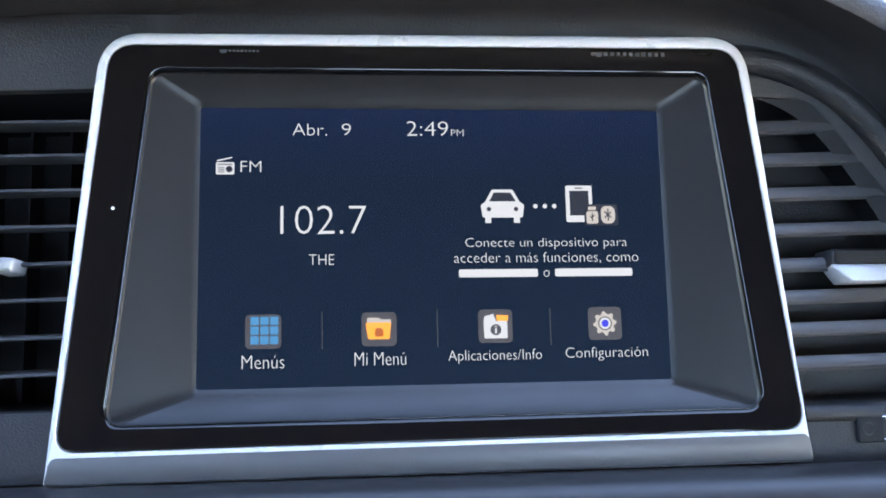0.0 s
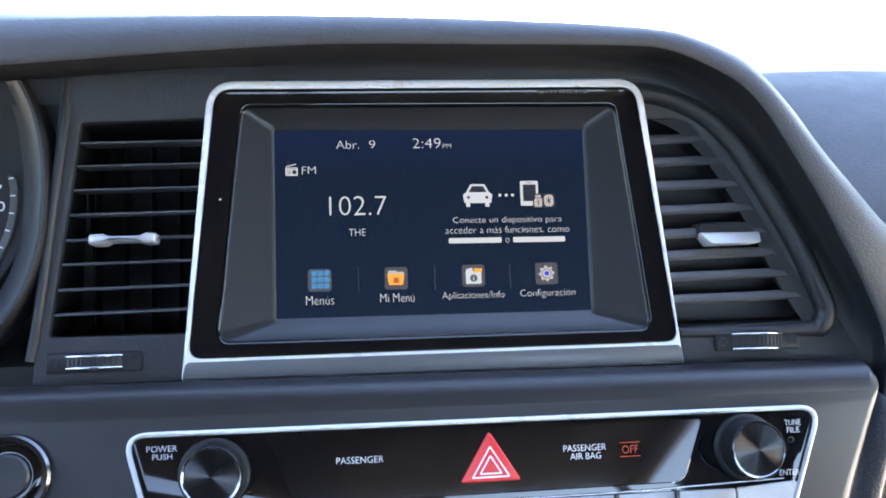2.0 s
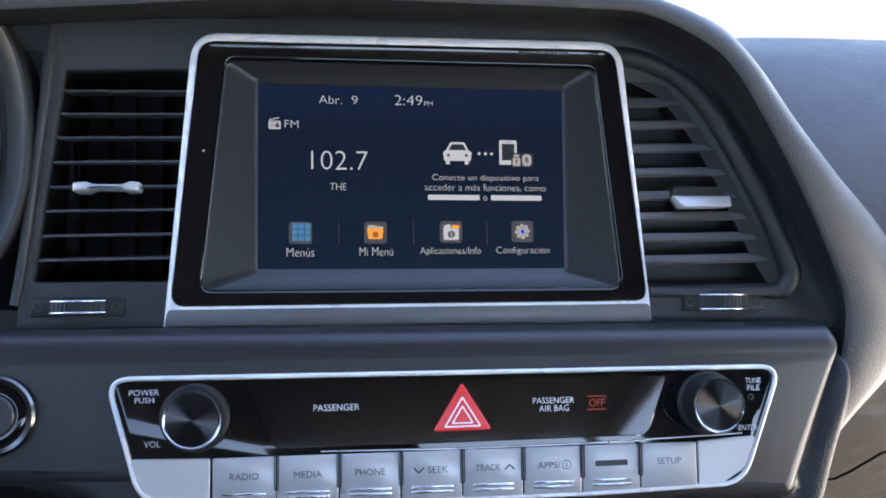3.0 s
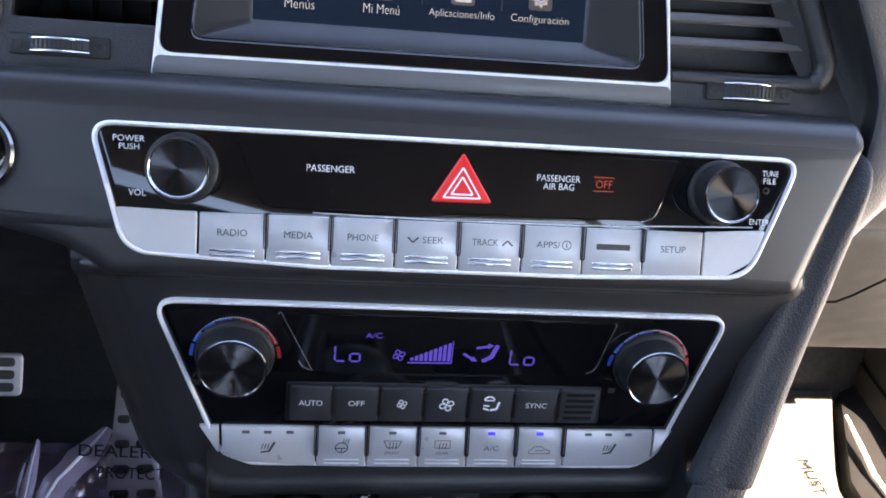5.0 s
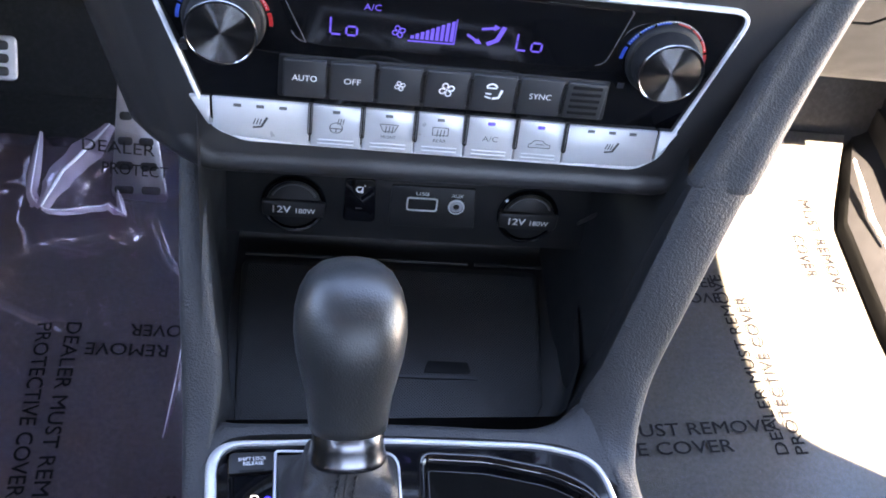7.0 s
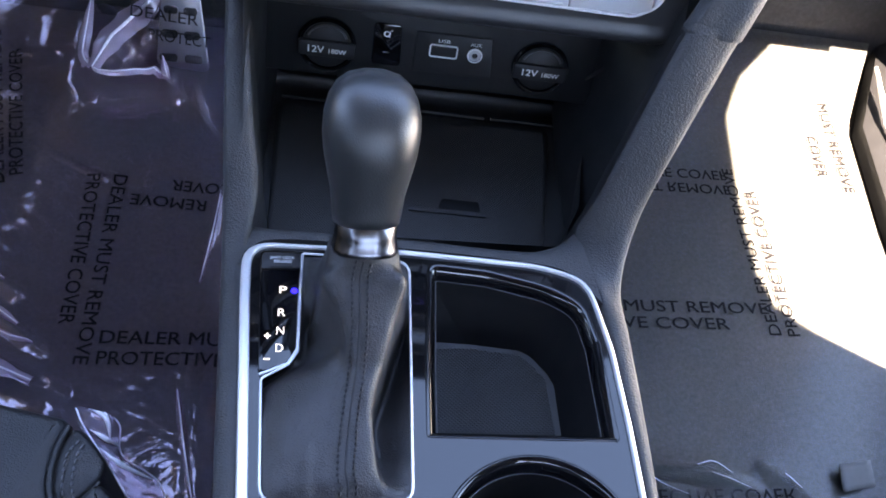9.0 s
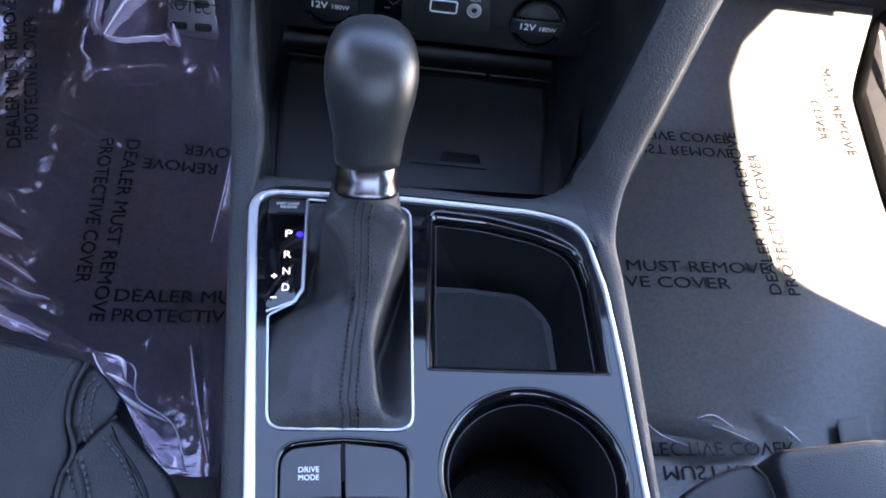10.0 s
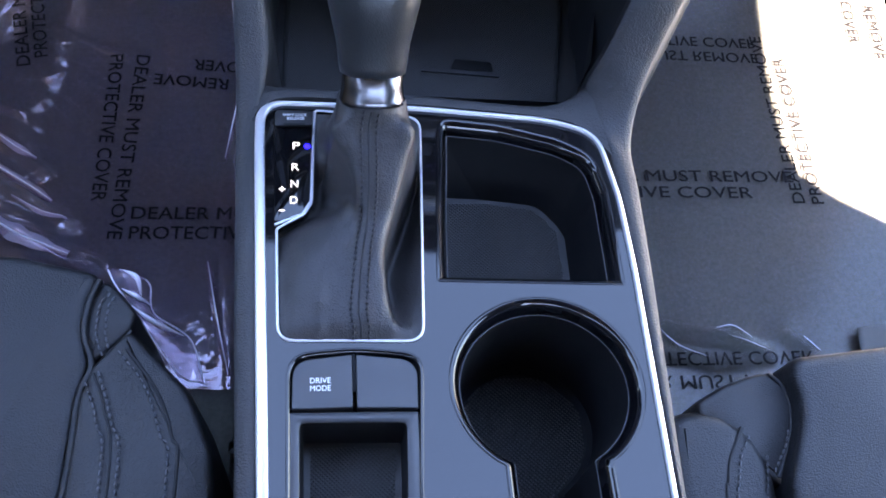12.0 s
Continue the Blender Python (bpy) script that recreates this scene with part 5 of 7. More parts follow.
def pillar():
    """The grained post between fascia and passenger side."""
    inner = [(0.2080, 0.2783, 0.608), (0.2035, 0.2440, 0.6060), (0.1815, 0.2140, 0.5532), (0.1630, 0.1900, 0.5112), (0.1475, 0.1715, 0.4765), (0.1455, 0.1695, 0.470)]
    outer = [(0.2150, 0.2800, 0.610), (0.2205, 0.2420, 0.6117), (0.2105, 0.2220, 0.5687), (0.1945, 0.1985, 0.5243), (0.1778, 0.1708, 0.4752), (0.1755, 0.1690, 0.469)]
    rows = []
    for p, q in zip(smooth_line(inner, 6), smooth_line(outer, 6)):
        d = q - p
        up = Vector((0.1, -0.86, 0.5)).normalized()
        rows.append([tuple(p - up * 0.012), tuple(p - up * 0.0015), tuple(p + d * 0.06), tuple(p + d * 0.22 - up * 0.0006), tuple(p + d * 0.4 - up * 0.0002), tuple(p + d * 0.58 + up * 0.0018), tuple(p + d * 0.76 + up * 0.0024), tuple(p + d * 0.94), tuple(q - up * 0.0025), tuple(q - up * 0.02 + Vector((0.006, 0, 0))), tuple(q - up * 0.16 + Vector((0.02, 0.05, 0)))])
    loft("post", rows, TRIM, console, closed=False, angle=60, k=1.0)


pillar()


def dimple(name, outline, w, step, parent):
    """A fine moulded mesh pattern inside an outline."""
    xs, ys = [p[0] for p in outline], [p[1] for p in outline]
    verts, faces = [], []

    def inside(x, y):
        c = False
        for i in range(len(outline)):
            (x1, y1), (x2, y2) = outline[i - 1], outline[i]
            if (y1 > y) != (y2 > y) and x < (x2 - x1) * (y - y1) / (y2 - y1) + x1:
                c = not c
        return c

    row = 0
    y = min(ys) + step
    while y < max(ys) - step * 0.5:
        x = min(xs) + step * (1 + 0.5 * (row % 2))
        while x < max(xs) - step * 0.5:
            if inside(x, y):
                o, h = len(verts), step * 0.42
                verts += [(x - h, y, w), (x, y - h, w), (x + h, y, w), (x, y + h, w), (x, y, w + 0.6)]
                faces += [(o, o + 1, o + 4), (o + 1, o + 2, o + 4), (o + 2, o + 3, o + 4), (o + 3, o, o + 4)]
            x += step
        y += step * 0.5
        row += 1
    return part(name, mesh_of(name, verts, faces, RUBBER, 10), parent, kind="stuff")


def tray():
    o = [(-0.088, 0.108), (0.108, 0.116), (0.122, 0.150), (0.135, 0.262), (-0.092, 0.262), (-0.088, 0.13)]
    l = rounded([(p[0] * 1000, p[1] * 1000) for p in o], 12, 5)
    loft("tray", [at_w(l, 334), at_w(l, 306), at_w(inset(l, 2), 301.5), at_w(inset(l, 6), 300)], DARK, console, cap1=True, angle=50, label="open black storage tray")
    m = rounded([(p[0] * 1000, p[1] * 1000) for p in ((-0.076, 0.1200), (0.094, 0.1200), (0.106, 0.140), (0.114, 0.240), (-0.082, 0.240))], 8, 5)
    prism("tray_mat", m, 299.5, 302.0, 0.8, RUBBER, console, "fine ribbed rubber mat")
    bars("mat_slot", [(14, 155.0, 66.5, 157.2)], 301.8, 303.6, KEY, console)
    prism("mat_emblem", rounded([(33.5, 159.2), (63, 159.4), (61.4, 167.4), (36.4, 167.8)], 1.5, 3), 301.8, 302.6, 0.3, DEEP, console)
    dimple("mat_pattern", inset(m, 2.5), 301.9, 2.0, console)
    rows = [[(x, 0.262, 0.300), (x, 0.262, 0.345), (x, 0.246, 0.352), (x, 0.240, 0.356)] for x in (-0.10, 0.0, 0.14)]
    loft("tray_back", rows, DARK, console, closed=False, k=1.0)
    tube("tray_edge", [(-0.085, 0.2445, 0.3475), (0.0, 0.2445, 0.3475), (0.118, 0.2445, 0.3475)], 0.0012, KEY, console, k=1.0)
    for x0, x1 in ((-0.080, 0.066), (0.0705, 0.117)):
        tube("back_step", [(x0, 0.2425, 0.3035), ((x0 + x1) / 2, 0.2427, 0.3037), (x1, 0.2425, 0.3035)], 0.0012, KEY, console, k=1.0)
    # walls between tray and fascia
    for s, x0, x1 in ((-1, -0.0855, -0.094), (1, 0.118, 0.150)):
        rows = [[(x0, 0.10, 0.29), (x0 + (x1 - x0) * 0.3, 0.12, 0.36), (x1 - s * 0.004, 0.165, 0.45)], [(x0, 0.18, 0.29), (x0 + (x1 - x0) * 0.5, 0.19, 0.36), (x1, 0.20, 0.47)], [(x0, 0.27, 0.29), (x0, 0.27, 0.36), (x0, 0.27, 0.47)]]
        loft("tray_wall", rows, DARK, console, closed=False, k=1.0)
    tube("right_groove", [(0.1335, 0.216, 0.402), (0.124, 0.226, 0.375), (0.115, 0.235, 0.352)], 0.0012, KEY, console, k=1.0)


tray()


def front_band():
    a = smooth_line([on_plate(-86, 84, 0.6), on_plate(-80, 94, 0.6), on_plate(-62, 101.6, 0.6), on_plate(10, 96.8, 0.6), on_plate(84, 88.6, 0.6), on_plate(108, 80, 0.6), on_plate(122, 60, 0.6)], 6)
    b = smooth_line([on_plate(-84, 112, 2.0), on_plate(-76, 111, 1.5), on_plate(-60, 109, 1.0), on_plate(10, 104.5, 1.0), on_plate(72, 97.5, 1.5), on_plate(97, 99.5, 3.0), on_plate(115, 111, 5.0)], 6)
    rows = []
    for p, q in zip(a, b):
        d = q - p
        rows.append([tuple(p - Vector((0, 0, 0.004))), tuple(p + Vector((0, 0, 0.0006))), tuple(p + d * 0.5 + Vector((0, 0, 0.001))), tuple(p + d * 0.9), tuple(q - Vector((0, 0, 0.002))), (q.x, q.y + 0.002, q.z - 0.008), (q.x, q.y + 0.004, 0.30)])
    loft("front_band", rows, TRIM, console, closed=False, angle=60, k=1.0)


front_band()


def socket_panel():
    p = thing("socket_panel", "black socket panel under the climate controls", "panel", F_USB)
    prism("panel", rounded([(-112, -26), (112, -26), (120, 40), (-112, 40)], 4, 4), -12, -1.5, 1.0, DARK, p)
    prism("usb_plate", rounded([(-8.5, -14.6), (43, -14.2), (41, 13.6), (-8.5, 13.2)], 1.5, 3), -2, 0.0, 0.4, DARK, p)
    prism("charge_plate", rounded([(-35.5, -13), (-16.6, -13), (-18, 15.6), (-35.5, 15.4)], 3, 4), -2, 0.0, 0.4, GLOSS, p)
    flat("charge_symbol", [arc_band(-27.0, 8.8, 1.3, 2.1, 60, 360, 10), stroke((-25.2, 6.4), (-25.2, 10.6), 0.8), disc(-24.0, 11.4, 0.5, 8)], 0, 0.15, WHITE, p)
    flat("charge_lamp", [[(-28.6, -4.2), (-24.8, -4.2), (-24.8, -3.5), (-28.6, -3.5)]], 0, 0.15, LED_OFF, p)
    lettering("USB", 9.8, 8.6, 7.6, 2.3, 0.15, WHITE, p)
    lettering("AUX", 30.5, 8.4, 7.2, 2.3, 0.15, WHITE, p)
    port = thing("usb_port", "outlined black usb socket", "usb socket", F_USB @ Matrix.Translation((0.0101, 0.0016, 0.0004)))
    l = rounded([(-9.2, -4.5), (9.2, -4.5), (9.2, 4.5), (-9.2, 4.5)], 2.0, 4)
    ring("outline", l, inset(l, 0.9), -0.4, 0.5, WHITE, port, 0.15)
    h = rounded([(-6.6, -2.6), (6.6, -2.6), (6.6, 2.6), (-6.6, 2.6)], 0.6, 4)
    ring("shell", inset(l, 1.0), h, -0.4, 0.3, DARK, port, 0.1, -8)
    flat("cavity", [h], -9, -8, DEEP, port)
    bars("tongue", [(-5.6, 0.2, 5.6, 1.8)], -7, -0.6, LED_OFF, port)
    aux = thing("aux_socket", "round aux socket with a pale ring", "audio socket", F_USB @ Matrix.Translation((0.0305, 0.0011, 0.0004)))
    turned("ring", [(4.9, -0.4), (4.9, 0.4), (4.4, 0.6), (4.0, 0.4)], WHITE, aux, 0, 0, 0, 28)
    turned("barrel", [(3.9, -0.3), (3.3, 0.5), (2.2, 0.6), (1.9, 0.2), (1.8, -6)], ALU, aux, 0, 0, 0, 28)
    turned("hole", [(1.85, -5), (0.001, -5)], DEEP, aux, 0, 0, 0, 16)
    for u, v in ((-64.2, -3.4), (74.4, -2.6)):
        o = thing("power_socket", "black round 12 volt socket with a lift cap", "power socket", F_USB @ Matrix.Translation((u * 0.001, v * 0.001, 0)), "12 volt sockets")
        turned("ring", [(18.6, -2), (18.6, 0.8), (17.6, 1.8), (16.2, 1.6), (15.4, -3)], GLOSS, o, 0, 0, 0, 40)
        cap = turned("cap", [(15.2, -3), (15.2, 0.6), (14.2, 1.4), (0.001, 1.2)], DARK, o, 0, 0, 0, 40)
        grip = rounded([(-17.6, -7.4, 3), (17.6, -7.4, 3), (18.4, 3.6, 2), (-18.4, 3.6, 2)], 2, 4)
        prism("cap_tab", grip, 0.0, 3.4, 0.9, DARK, o)
        lettering("12V", -6.6, -2.0, 10.4, 4.6, 3.55, WHITE, o, thin=-0.012)
        lettering("180W", 7.0, -2.6, 11.2, 3.2, 3.55, WHITE, o, thin=-0.012)
        # Pale crescent stands in for the highlight along the cap's upper edge.
        tube("cap_shine", [(13.6 * math.cos(a), 13.6 * math.sin(a) + 0.4, 1.6) for a in (radians(25 + 130 * i / 14) for i in range(15))], 0.7, SLAT, o)


socket_panel()


# ---- shift plate ----
plate = thing("shift_console_plate", "gloss black shift plate with a chrome border", "console plate", F_PLATE)
BOOT_FRAME = [(-50.5, 92.0, 2), (10.6, 87.3, 9), (3.6, -57.2, 9), (-68.4, -55.2, 9), (-70.4, 10.5, 3), (-56.5, 19.0, 3), (-51.8, 27.0, 3)]


def cup_outline(r, n=64):
    """The cup hole with its open neck towards the rear."""
    c = (64.0, -81.5)
    pts = []
    a0, a1 = -58.0, 238.0
    for i in range(n + 1):
        a = radians(a0 + (a1 - a0) * i / n)
        pts.append((c[0] + r * math.cos(a), c[1] + r * 0.98 * math.sin(a)))
    left, right = pts[-1][0], pts[0][0]
    pts += [(left, -126), (left, -132), (left, -150), (left + 4, -190), (right - 4, -190), (right, -150), (right, -132), (right, -126)]
    return pts


def flat_key(name, o):
    return loft(name, [at_w(o, -5), at_w(o, -0.3), at_w(inset(o, 0.25), 0.05), at_w(inset(o, 0.55), 0.2)], KEY, plate, cap1=True, angle=12)


def plate_body():
    out = rounded([(-84.5, 99.8, 22), (10, 96, 300), (86, 88.2, 90), (117, 78, 34), (122.4, 30, 80), (122.4, -18, 200), (118, -141, 200), (115, -240, 4), (-73.5, -240, 4), (-76.4, -132, 200), (-83.8, 62, 100)], 4, 7)
    # the border is wider on the driver side
    inn = [(p[0] + 2.4 * max(0.0, min(1.0, (-62 - p[0]) / 10)), p[1]) for p in inset(out, 3.2)]
    loft("chrome_border", [at_w(out, -6), at_w(out, 0.5), at_w(inset(out, 0.7), 1.6), at_w(inset(inn, -0.8), 2.6), at_w(inset(inn, -0.2), 2.3), at_w(inn, -0.5)], BORDER, plate, angle=60, label="satin chrome border")
    pocket = rounded([(20.5, 88.2, 9), (57, 83.6, 60), (93, 73, 60), (112, 60, 26), (115.6, 34, 30), (114.2, -27.0, 2.5), (12.6, -23.2, 2.5), (15, 20, 100)], 4, 7)
    boot = rounded(BOOT_FRAME, 4, 5)
    gate = rounded([(-73.8, 93.4, 3), (-50.6, 92.4, 1), (-52.2, 27.0, 3), (-56.6, 18.8, 4), (-72.0, 12.6, 2)], 2, 4)
    keys = rounded([(-64.4, -62.2, 14), (-31, -59.5, 80), (3.2, -63.5, 12), (-1.0, -130, 2), (-2, -190, 2), (-63, -190, 2), (-63.5, -130, 2)], 4, 6)
    cup = cup_outline(49.5)
    fill("gloss_top", inset(inn, -0.2), [pocket, boot, gate, keys, cup], 0.0, 5.0, GLOSS, plate, "piano black top")
    # storage pocket
    pl = [at_w(pocket, -0.3), at_w(inset(pocket, 0.3), 0.25), at_w(inset(pocket, 1.0), 0.3), at_w(inset(pocket, 2.4), -0.3), at_w(inset(pocket, 4.0), -2.0), at_w(inset(pocket, 5.6), -5.0), at_w(inset(pocket, 6.8), -9)]
    loft("pocket_rim", pl, GLOSS, plate, angle=60, label="gloss black pocket rim")
    tube("pocket_line", at_w(inset(pocket, 6.8), -8.0), 0.25, SLAT, plate, True)
    low = rounded([(22, 63, 5), (52, 61, 60), (86, 56, 18), (100, 36, 18), (98.5, -14, 3), (22, -11, 3)], 4, 7)
    low = [low[min(range(len(low)), key=lambda i: abs((math.atan2(low[i][1] - 26, low[i][0] - 62) - math.atan2(p[1] - 26, p[0] - 62) + math.pi) % (2 * math.pi) - math.pi))] for p in pocket]
    # Pocket, cup and slot walls carry their inner shade in the deep black.
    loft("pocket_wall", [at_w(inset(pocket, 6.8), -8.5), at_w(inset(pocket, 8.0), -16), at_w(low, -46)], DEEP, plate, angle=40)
    flat("pocket_floor", [inset(rounded([(21, 64, 5), (52, 62, 60), (87, 57, 18), (101, 37, 18), (99.5, -15, 3), (21, -12, 3)], 4, 7), -1.0)], -50, -46.1, RUBBER, plate)
    dimple("pocket_mat", rounded([(25, 60, 5), (52, 58, 60), (84, 53, 16), (97, 34, 16), (95.5, -11, 3), (25, -8, 3)], 4, 7), -46, 2.4, plate)
    # cup holder
    loft("cup_rim", [at_w(cup, -0.3), at_w(inset(cup, 0.3), 0.25), at_w(inset(cup, 1.0), 0.3), at_w(inset(cup, 2.4), -0.4), at_w(inset(cup, 4.0), -2.2), at_w(inset(cup, 5.4), -5.5), at_w(inset(cup, 6.4), -10)], GLOSS, plate, angle=60, label="gloss black cup rim")
    tube("cup_line", at_w(inset(cup, 6.4), -8.6), 0.22, SLAT, plate, True)
    ci = inset(cup, 6.4)
    c2 = [(64 + (p[0] - 64) * 0.93, -81.5 + (p[1] + 81.5) * (0.93 + 0.07 * max(0.0, min(1.0, (-105 - p[1]) / 30)))) for p in ci]
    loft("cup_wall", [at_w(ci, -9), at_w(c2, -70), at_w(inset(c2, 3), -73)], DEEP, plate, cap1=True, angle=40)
    dimple("cup_mat", inset(c2, 4), -72.8, 2.6, plate)
    # gate with the letters
    prism("release_cover", rounded([(-73.0, 92.6, 3), (-51.0, 91.8, 1), (-51.4, 81.4, 1), (-73.0, 80.6, 1)], 1, 3), -3, 0.6, 0.4, DARK, plate)
    prism("gate_window", rounded([(-73.2, 79.4, 2), (-51.4, 80.0, 2), (-53.2, 28.4, 3), (-57.4, 20.4, 4), (-71.8, 14.2, 2)], 2, 4), -3, 0.3, 0.3, GLOSS, plate, "gloss gear letter window")
    lettering("SHIFT LOCK", -61.6, 88.4, 13.6, 1.9, 0.75, WHITE, plate)
    lettering("RELEASE", -61.2, 85.8, 9.6, 1.9, 0.75, WHITE, plate)
    bars("release_notch", [(-68, 80.8, -56, 82.2)], 0.4, 0.8, DEEP, plate)
    for c, u, v in (("P", -60.6, 66.3), ("R", -61.0, 51.3), ("N", -61.4, 39.8), ("D", -61.6, 28.9)):
        lettering(c, u, v, 3.8, 4.7, 0.45, GATE_LIT, plate, thin=0.014)
    flat("plus_minus", [stroke((-69.6, 36.4), (-66.4, 36.4), 0.7), stroke((-68.0, 34.8), (-68.0, 38.0), 0.7), stroke((-69.4, 22.2), (-66.4, 22.2), 0.7)], 0.2, 0.45, GATE_LIT, plate)
    flat("gear_lamp", [disc(-54.6, 65.8, 1.9, 16)], 0.2, 0.45, LED_BLUE, plate)
    # boot frame
    tube("boot_trim", at_w(boot, 0.5), 0.72, BORDER, plate, True, 8, "bright boot trim")
    tube("gate_trim", [(-50.4, 91, 0.5), (-51.6, 60, 0.5), (-52.4, 28, 0.5), (-57, 19.4, 0.5), (-71.4, 12.8, 0.5)], 0.9, ALU, plate)
    # drive mode keys and slot
    loft("key_surround", [at_w(keys, -2), at_w(keys, 0.3), at_w(inset(keys, 0.5), 0.6), at_w(inset(keys, 1.4), 0.2), at_w(inset(keys, 2.6), -1.4), at_w(inset(keys, 3.2), -4)], GLOSS, plate, angle=60, label="gloss black key surround")
    ki = [(-61.0, -66.2, 10), (-32.4, -63.4, 0.8), (-32.4, -91.0, 1), (-61.2, -91.0, 1)]
    k1 = flat_key("drive_mode_key", rounded(ki, 1, 5))
    lettering("DRIVE", -47.7, -76.8, 9.8, 2.8, 0.35, WHITE, k1)
    lettering("MODE", -47.7, -80.8, 9.8, 2.8, 0.35, WHITE, k1)
    flat_key("blank_key", rounded([(-30.4, -63.4, 0.8), (-0.4, -67.4, 10), (-1.2, -92.4, 1), (-30.4, -91.2, 1)], 1, 5))
    prism("key_gap", rounded([(-32.2, -62.6), (-30.6, -62.6), (-30.6, -83), (-32.2, -83)], 0.5, 2), -5, -0.6, 0.2, DEEP, plate)
    slot = rounded([(-57.6, -97.4, 3), (-7.0, -99.0, 3), (-10.8, -190, 3), (-56.8, -190, 3)], 3, 4)
    ring("slot_frame", rounded([(-62.4, -92.4, 1), (-1.4, -93.8, 1), (-3.0, -190.5, 1), (-62.0, -190.5, 1)], 1, 4), slot, -4, -0.4, KEY, plate, 0.4, -3)
    loft("slot_wall", [at_w(slot, -1.5), at_w(inset(slot, 1.2), -26)], DEEP, plate, angle=40)
    flat("slot_floor", [slot], -28, -26, RUBBER, plate)
    dimple("slot_mat", inset(slot, 4), -25.9, 2.2, plate)


GATE_LIT = glow("white_backlight", (0.8, 0.86, 1.0), 0.136)
plate_body()

# ---- gear shifter ----
shifter = thing("gear_shifter", "leather gear shifter with a stitched boot and chrome collar", "gear lever", F_PLATE)
COLLAR = Vector((-20.0, 60.0, 51.0))


BOOT_ROWS = {
    -56: ((-64, 0), (-56, 0.5), (-46, 1), (-38, 1), (-27.5, 1.2), (-16, 1), (-6, 0.6), (2, 0)),
    -50: ((-67.5, 0), (-60, 3.5), (-50, 5), (-39, 5), (-27.5, 5.5), (-14, 3.5), (-5, 1), (3.8, 0)),
    -42: ((-68.5, 0), (-60, 5), (-50, 7), (-38, 7), (-28.7, 7.5), (-15.0, 6), (-8, -4), (4.6, 0)),
    -29: ((-69, 0), (-58, 8), (-48, 9.5), (-36, 9), (-27.6, 10), (-15.8, 8.5), (-10, -12), (5.2, 0)),
    -12: ((-69.5, 0), (-58, 8), (-48, 10), (-35, 10), (-25.8, 14), (-16, 12), (-11, -15), (6, 0)),
    5: ((-70.2, -5), (-60, 3), (-46, 9), (-28, 14), (-23.2, 19), (-11.7, 17), (-6, -17), (7, 0)),
    12: ((-67, -8), (-57, 0), (-44, 7), (-27.4, 19), (-22.6, 23), (-9.5, 21), (-4, -19), (7.4, 0)),
    22: ((-54.5, -6), (-49, -5), (-38, 3), (-28.4, 26), (-22, 29), (-6.6, 27), (-1.0, -19), (8, 0)),
    33: ((-52, 0), (-48.5, -8), (-41, 0), (-32, 33), (-22, 36), (-3.2, 34), (2.5, -16), (8.8, 0)),
    44: ((-51.6, 0), (-48.5, -9), (-45, -4), (-39.6, 42), (-22, 43), (0.4, 43), (5.6, -9), (9.5, 0)),
    52: ((-51.4, 0), (-48, -5), (-44, -6), (-38.5, 41), (-20, 53), (-1.5, 41), (6, 0), (10, 0)),
    62: ((-51.2, 0), (-48, 0), (-43, 10), (-36, 49), (-20, 56), (-4, 49), (6, 4), (10.4, 0)),
    74: ((-51, 0), (-48, 1), (-43, 10), (-35, 40), (-20, 46), (-5, 40), (5, 6), (10.8, 0)),
    86: ((-50.7, 0), (-46, 1), (-40, 3), (-30, 6), (-20, 7), (-8, 6), (2, 2), (8, 0)),
    90: ((-50.6, 0), (-46, 0), (-40, 0), (-30, 0), (-20, 0), (-8, 0), (0, 0), (4, 0)),
}


def boot():
    """The leather boot: a front panel between two ridges, a lobe on one side, a hollow on the other."""
    cols = [smooth_line([(r[k][0], v, r[k][1]) for v, r in BOOT_ROWS.items()], 6) for k in range(8)]
    rows = []
    for j in range(len(cols[0])):
        cut = [c[j] for c in cols]
        # a tight edge where the front panel folds away on both sides
        tight = math.exp(-((cut[4].y - 26) / 22) ** 4)
        for k, at, s in ((3, 3, -1), (6, 7, 1)):
            p, q = cut[k], cut[k + s]
            cut.insert(at, p.lerp(q, 0.45 - 0.2 * tight) - Vector((0, 0, 2.5 * tight)))
        row = smooth_line(cut, 7)
        out = []
        for i, p in enumerate(row):
            e = math.sin(math.pi * i / (len(row) - 1)) ** 0.5
            pucker = math.exp(-((p.y - 42) / 5) ** 2) + 0.8 * math.exp(-((p.y - 6) / 4) ** 2 - ((p.x + 24) / 7) ** 2)
            n = 1.1 * noise.noise(Vector((p.x * 0.07, p.y * 0.05, 4))) + 0.55 * noise.noise(Vector((p.x * 0.2, p.y * 0.12, 9))) + 2.4 * pucker * noise.noise(Vector((p.x * 0.4, p.y * 0.6, 2)))
            out.append(Vector((p.x, p.y - 0.3 * e * n, p.z - 0.4 + e * n)))
        rows.append(out)
    loft("boot", [[tuple(p) for p in r] for r in rows], BOOT, shifter, closed=False, angle=120, label="grey-black leather boot")
    return rows


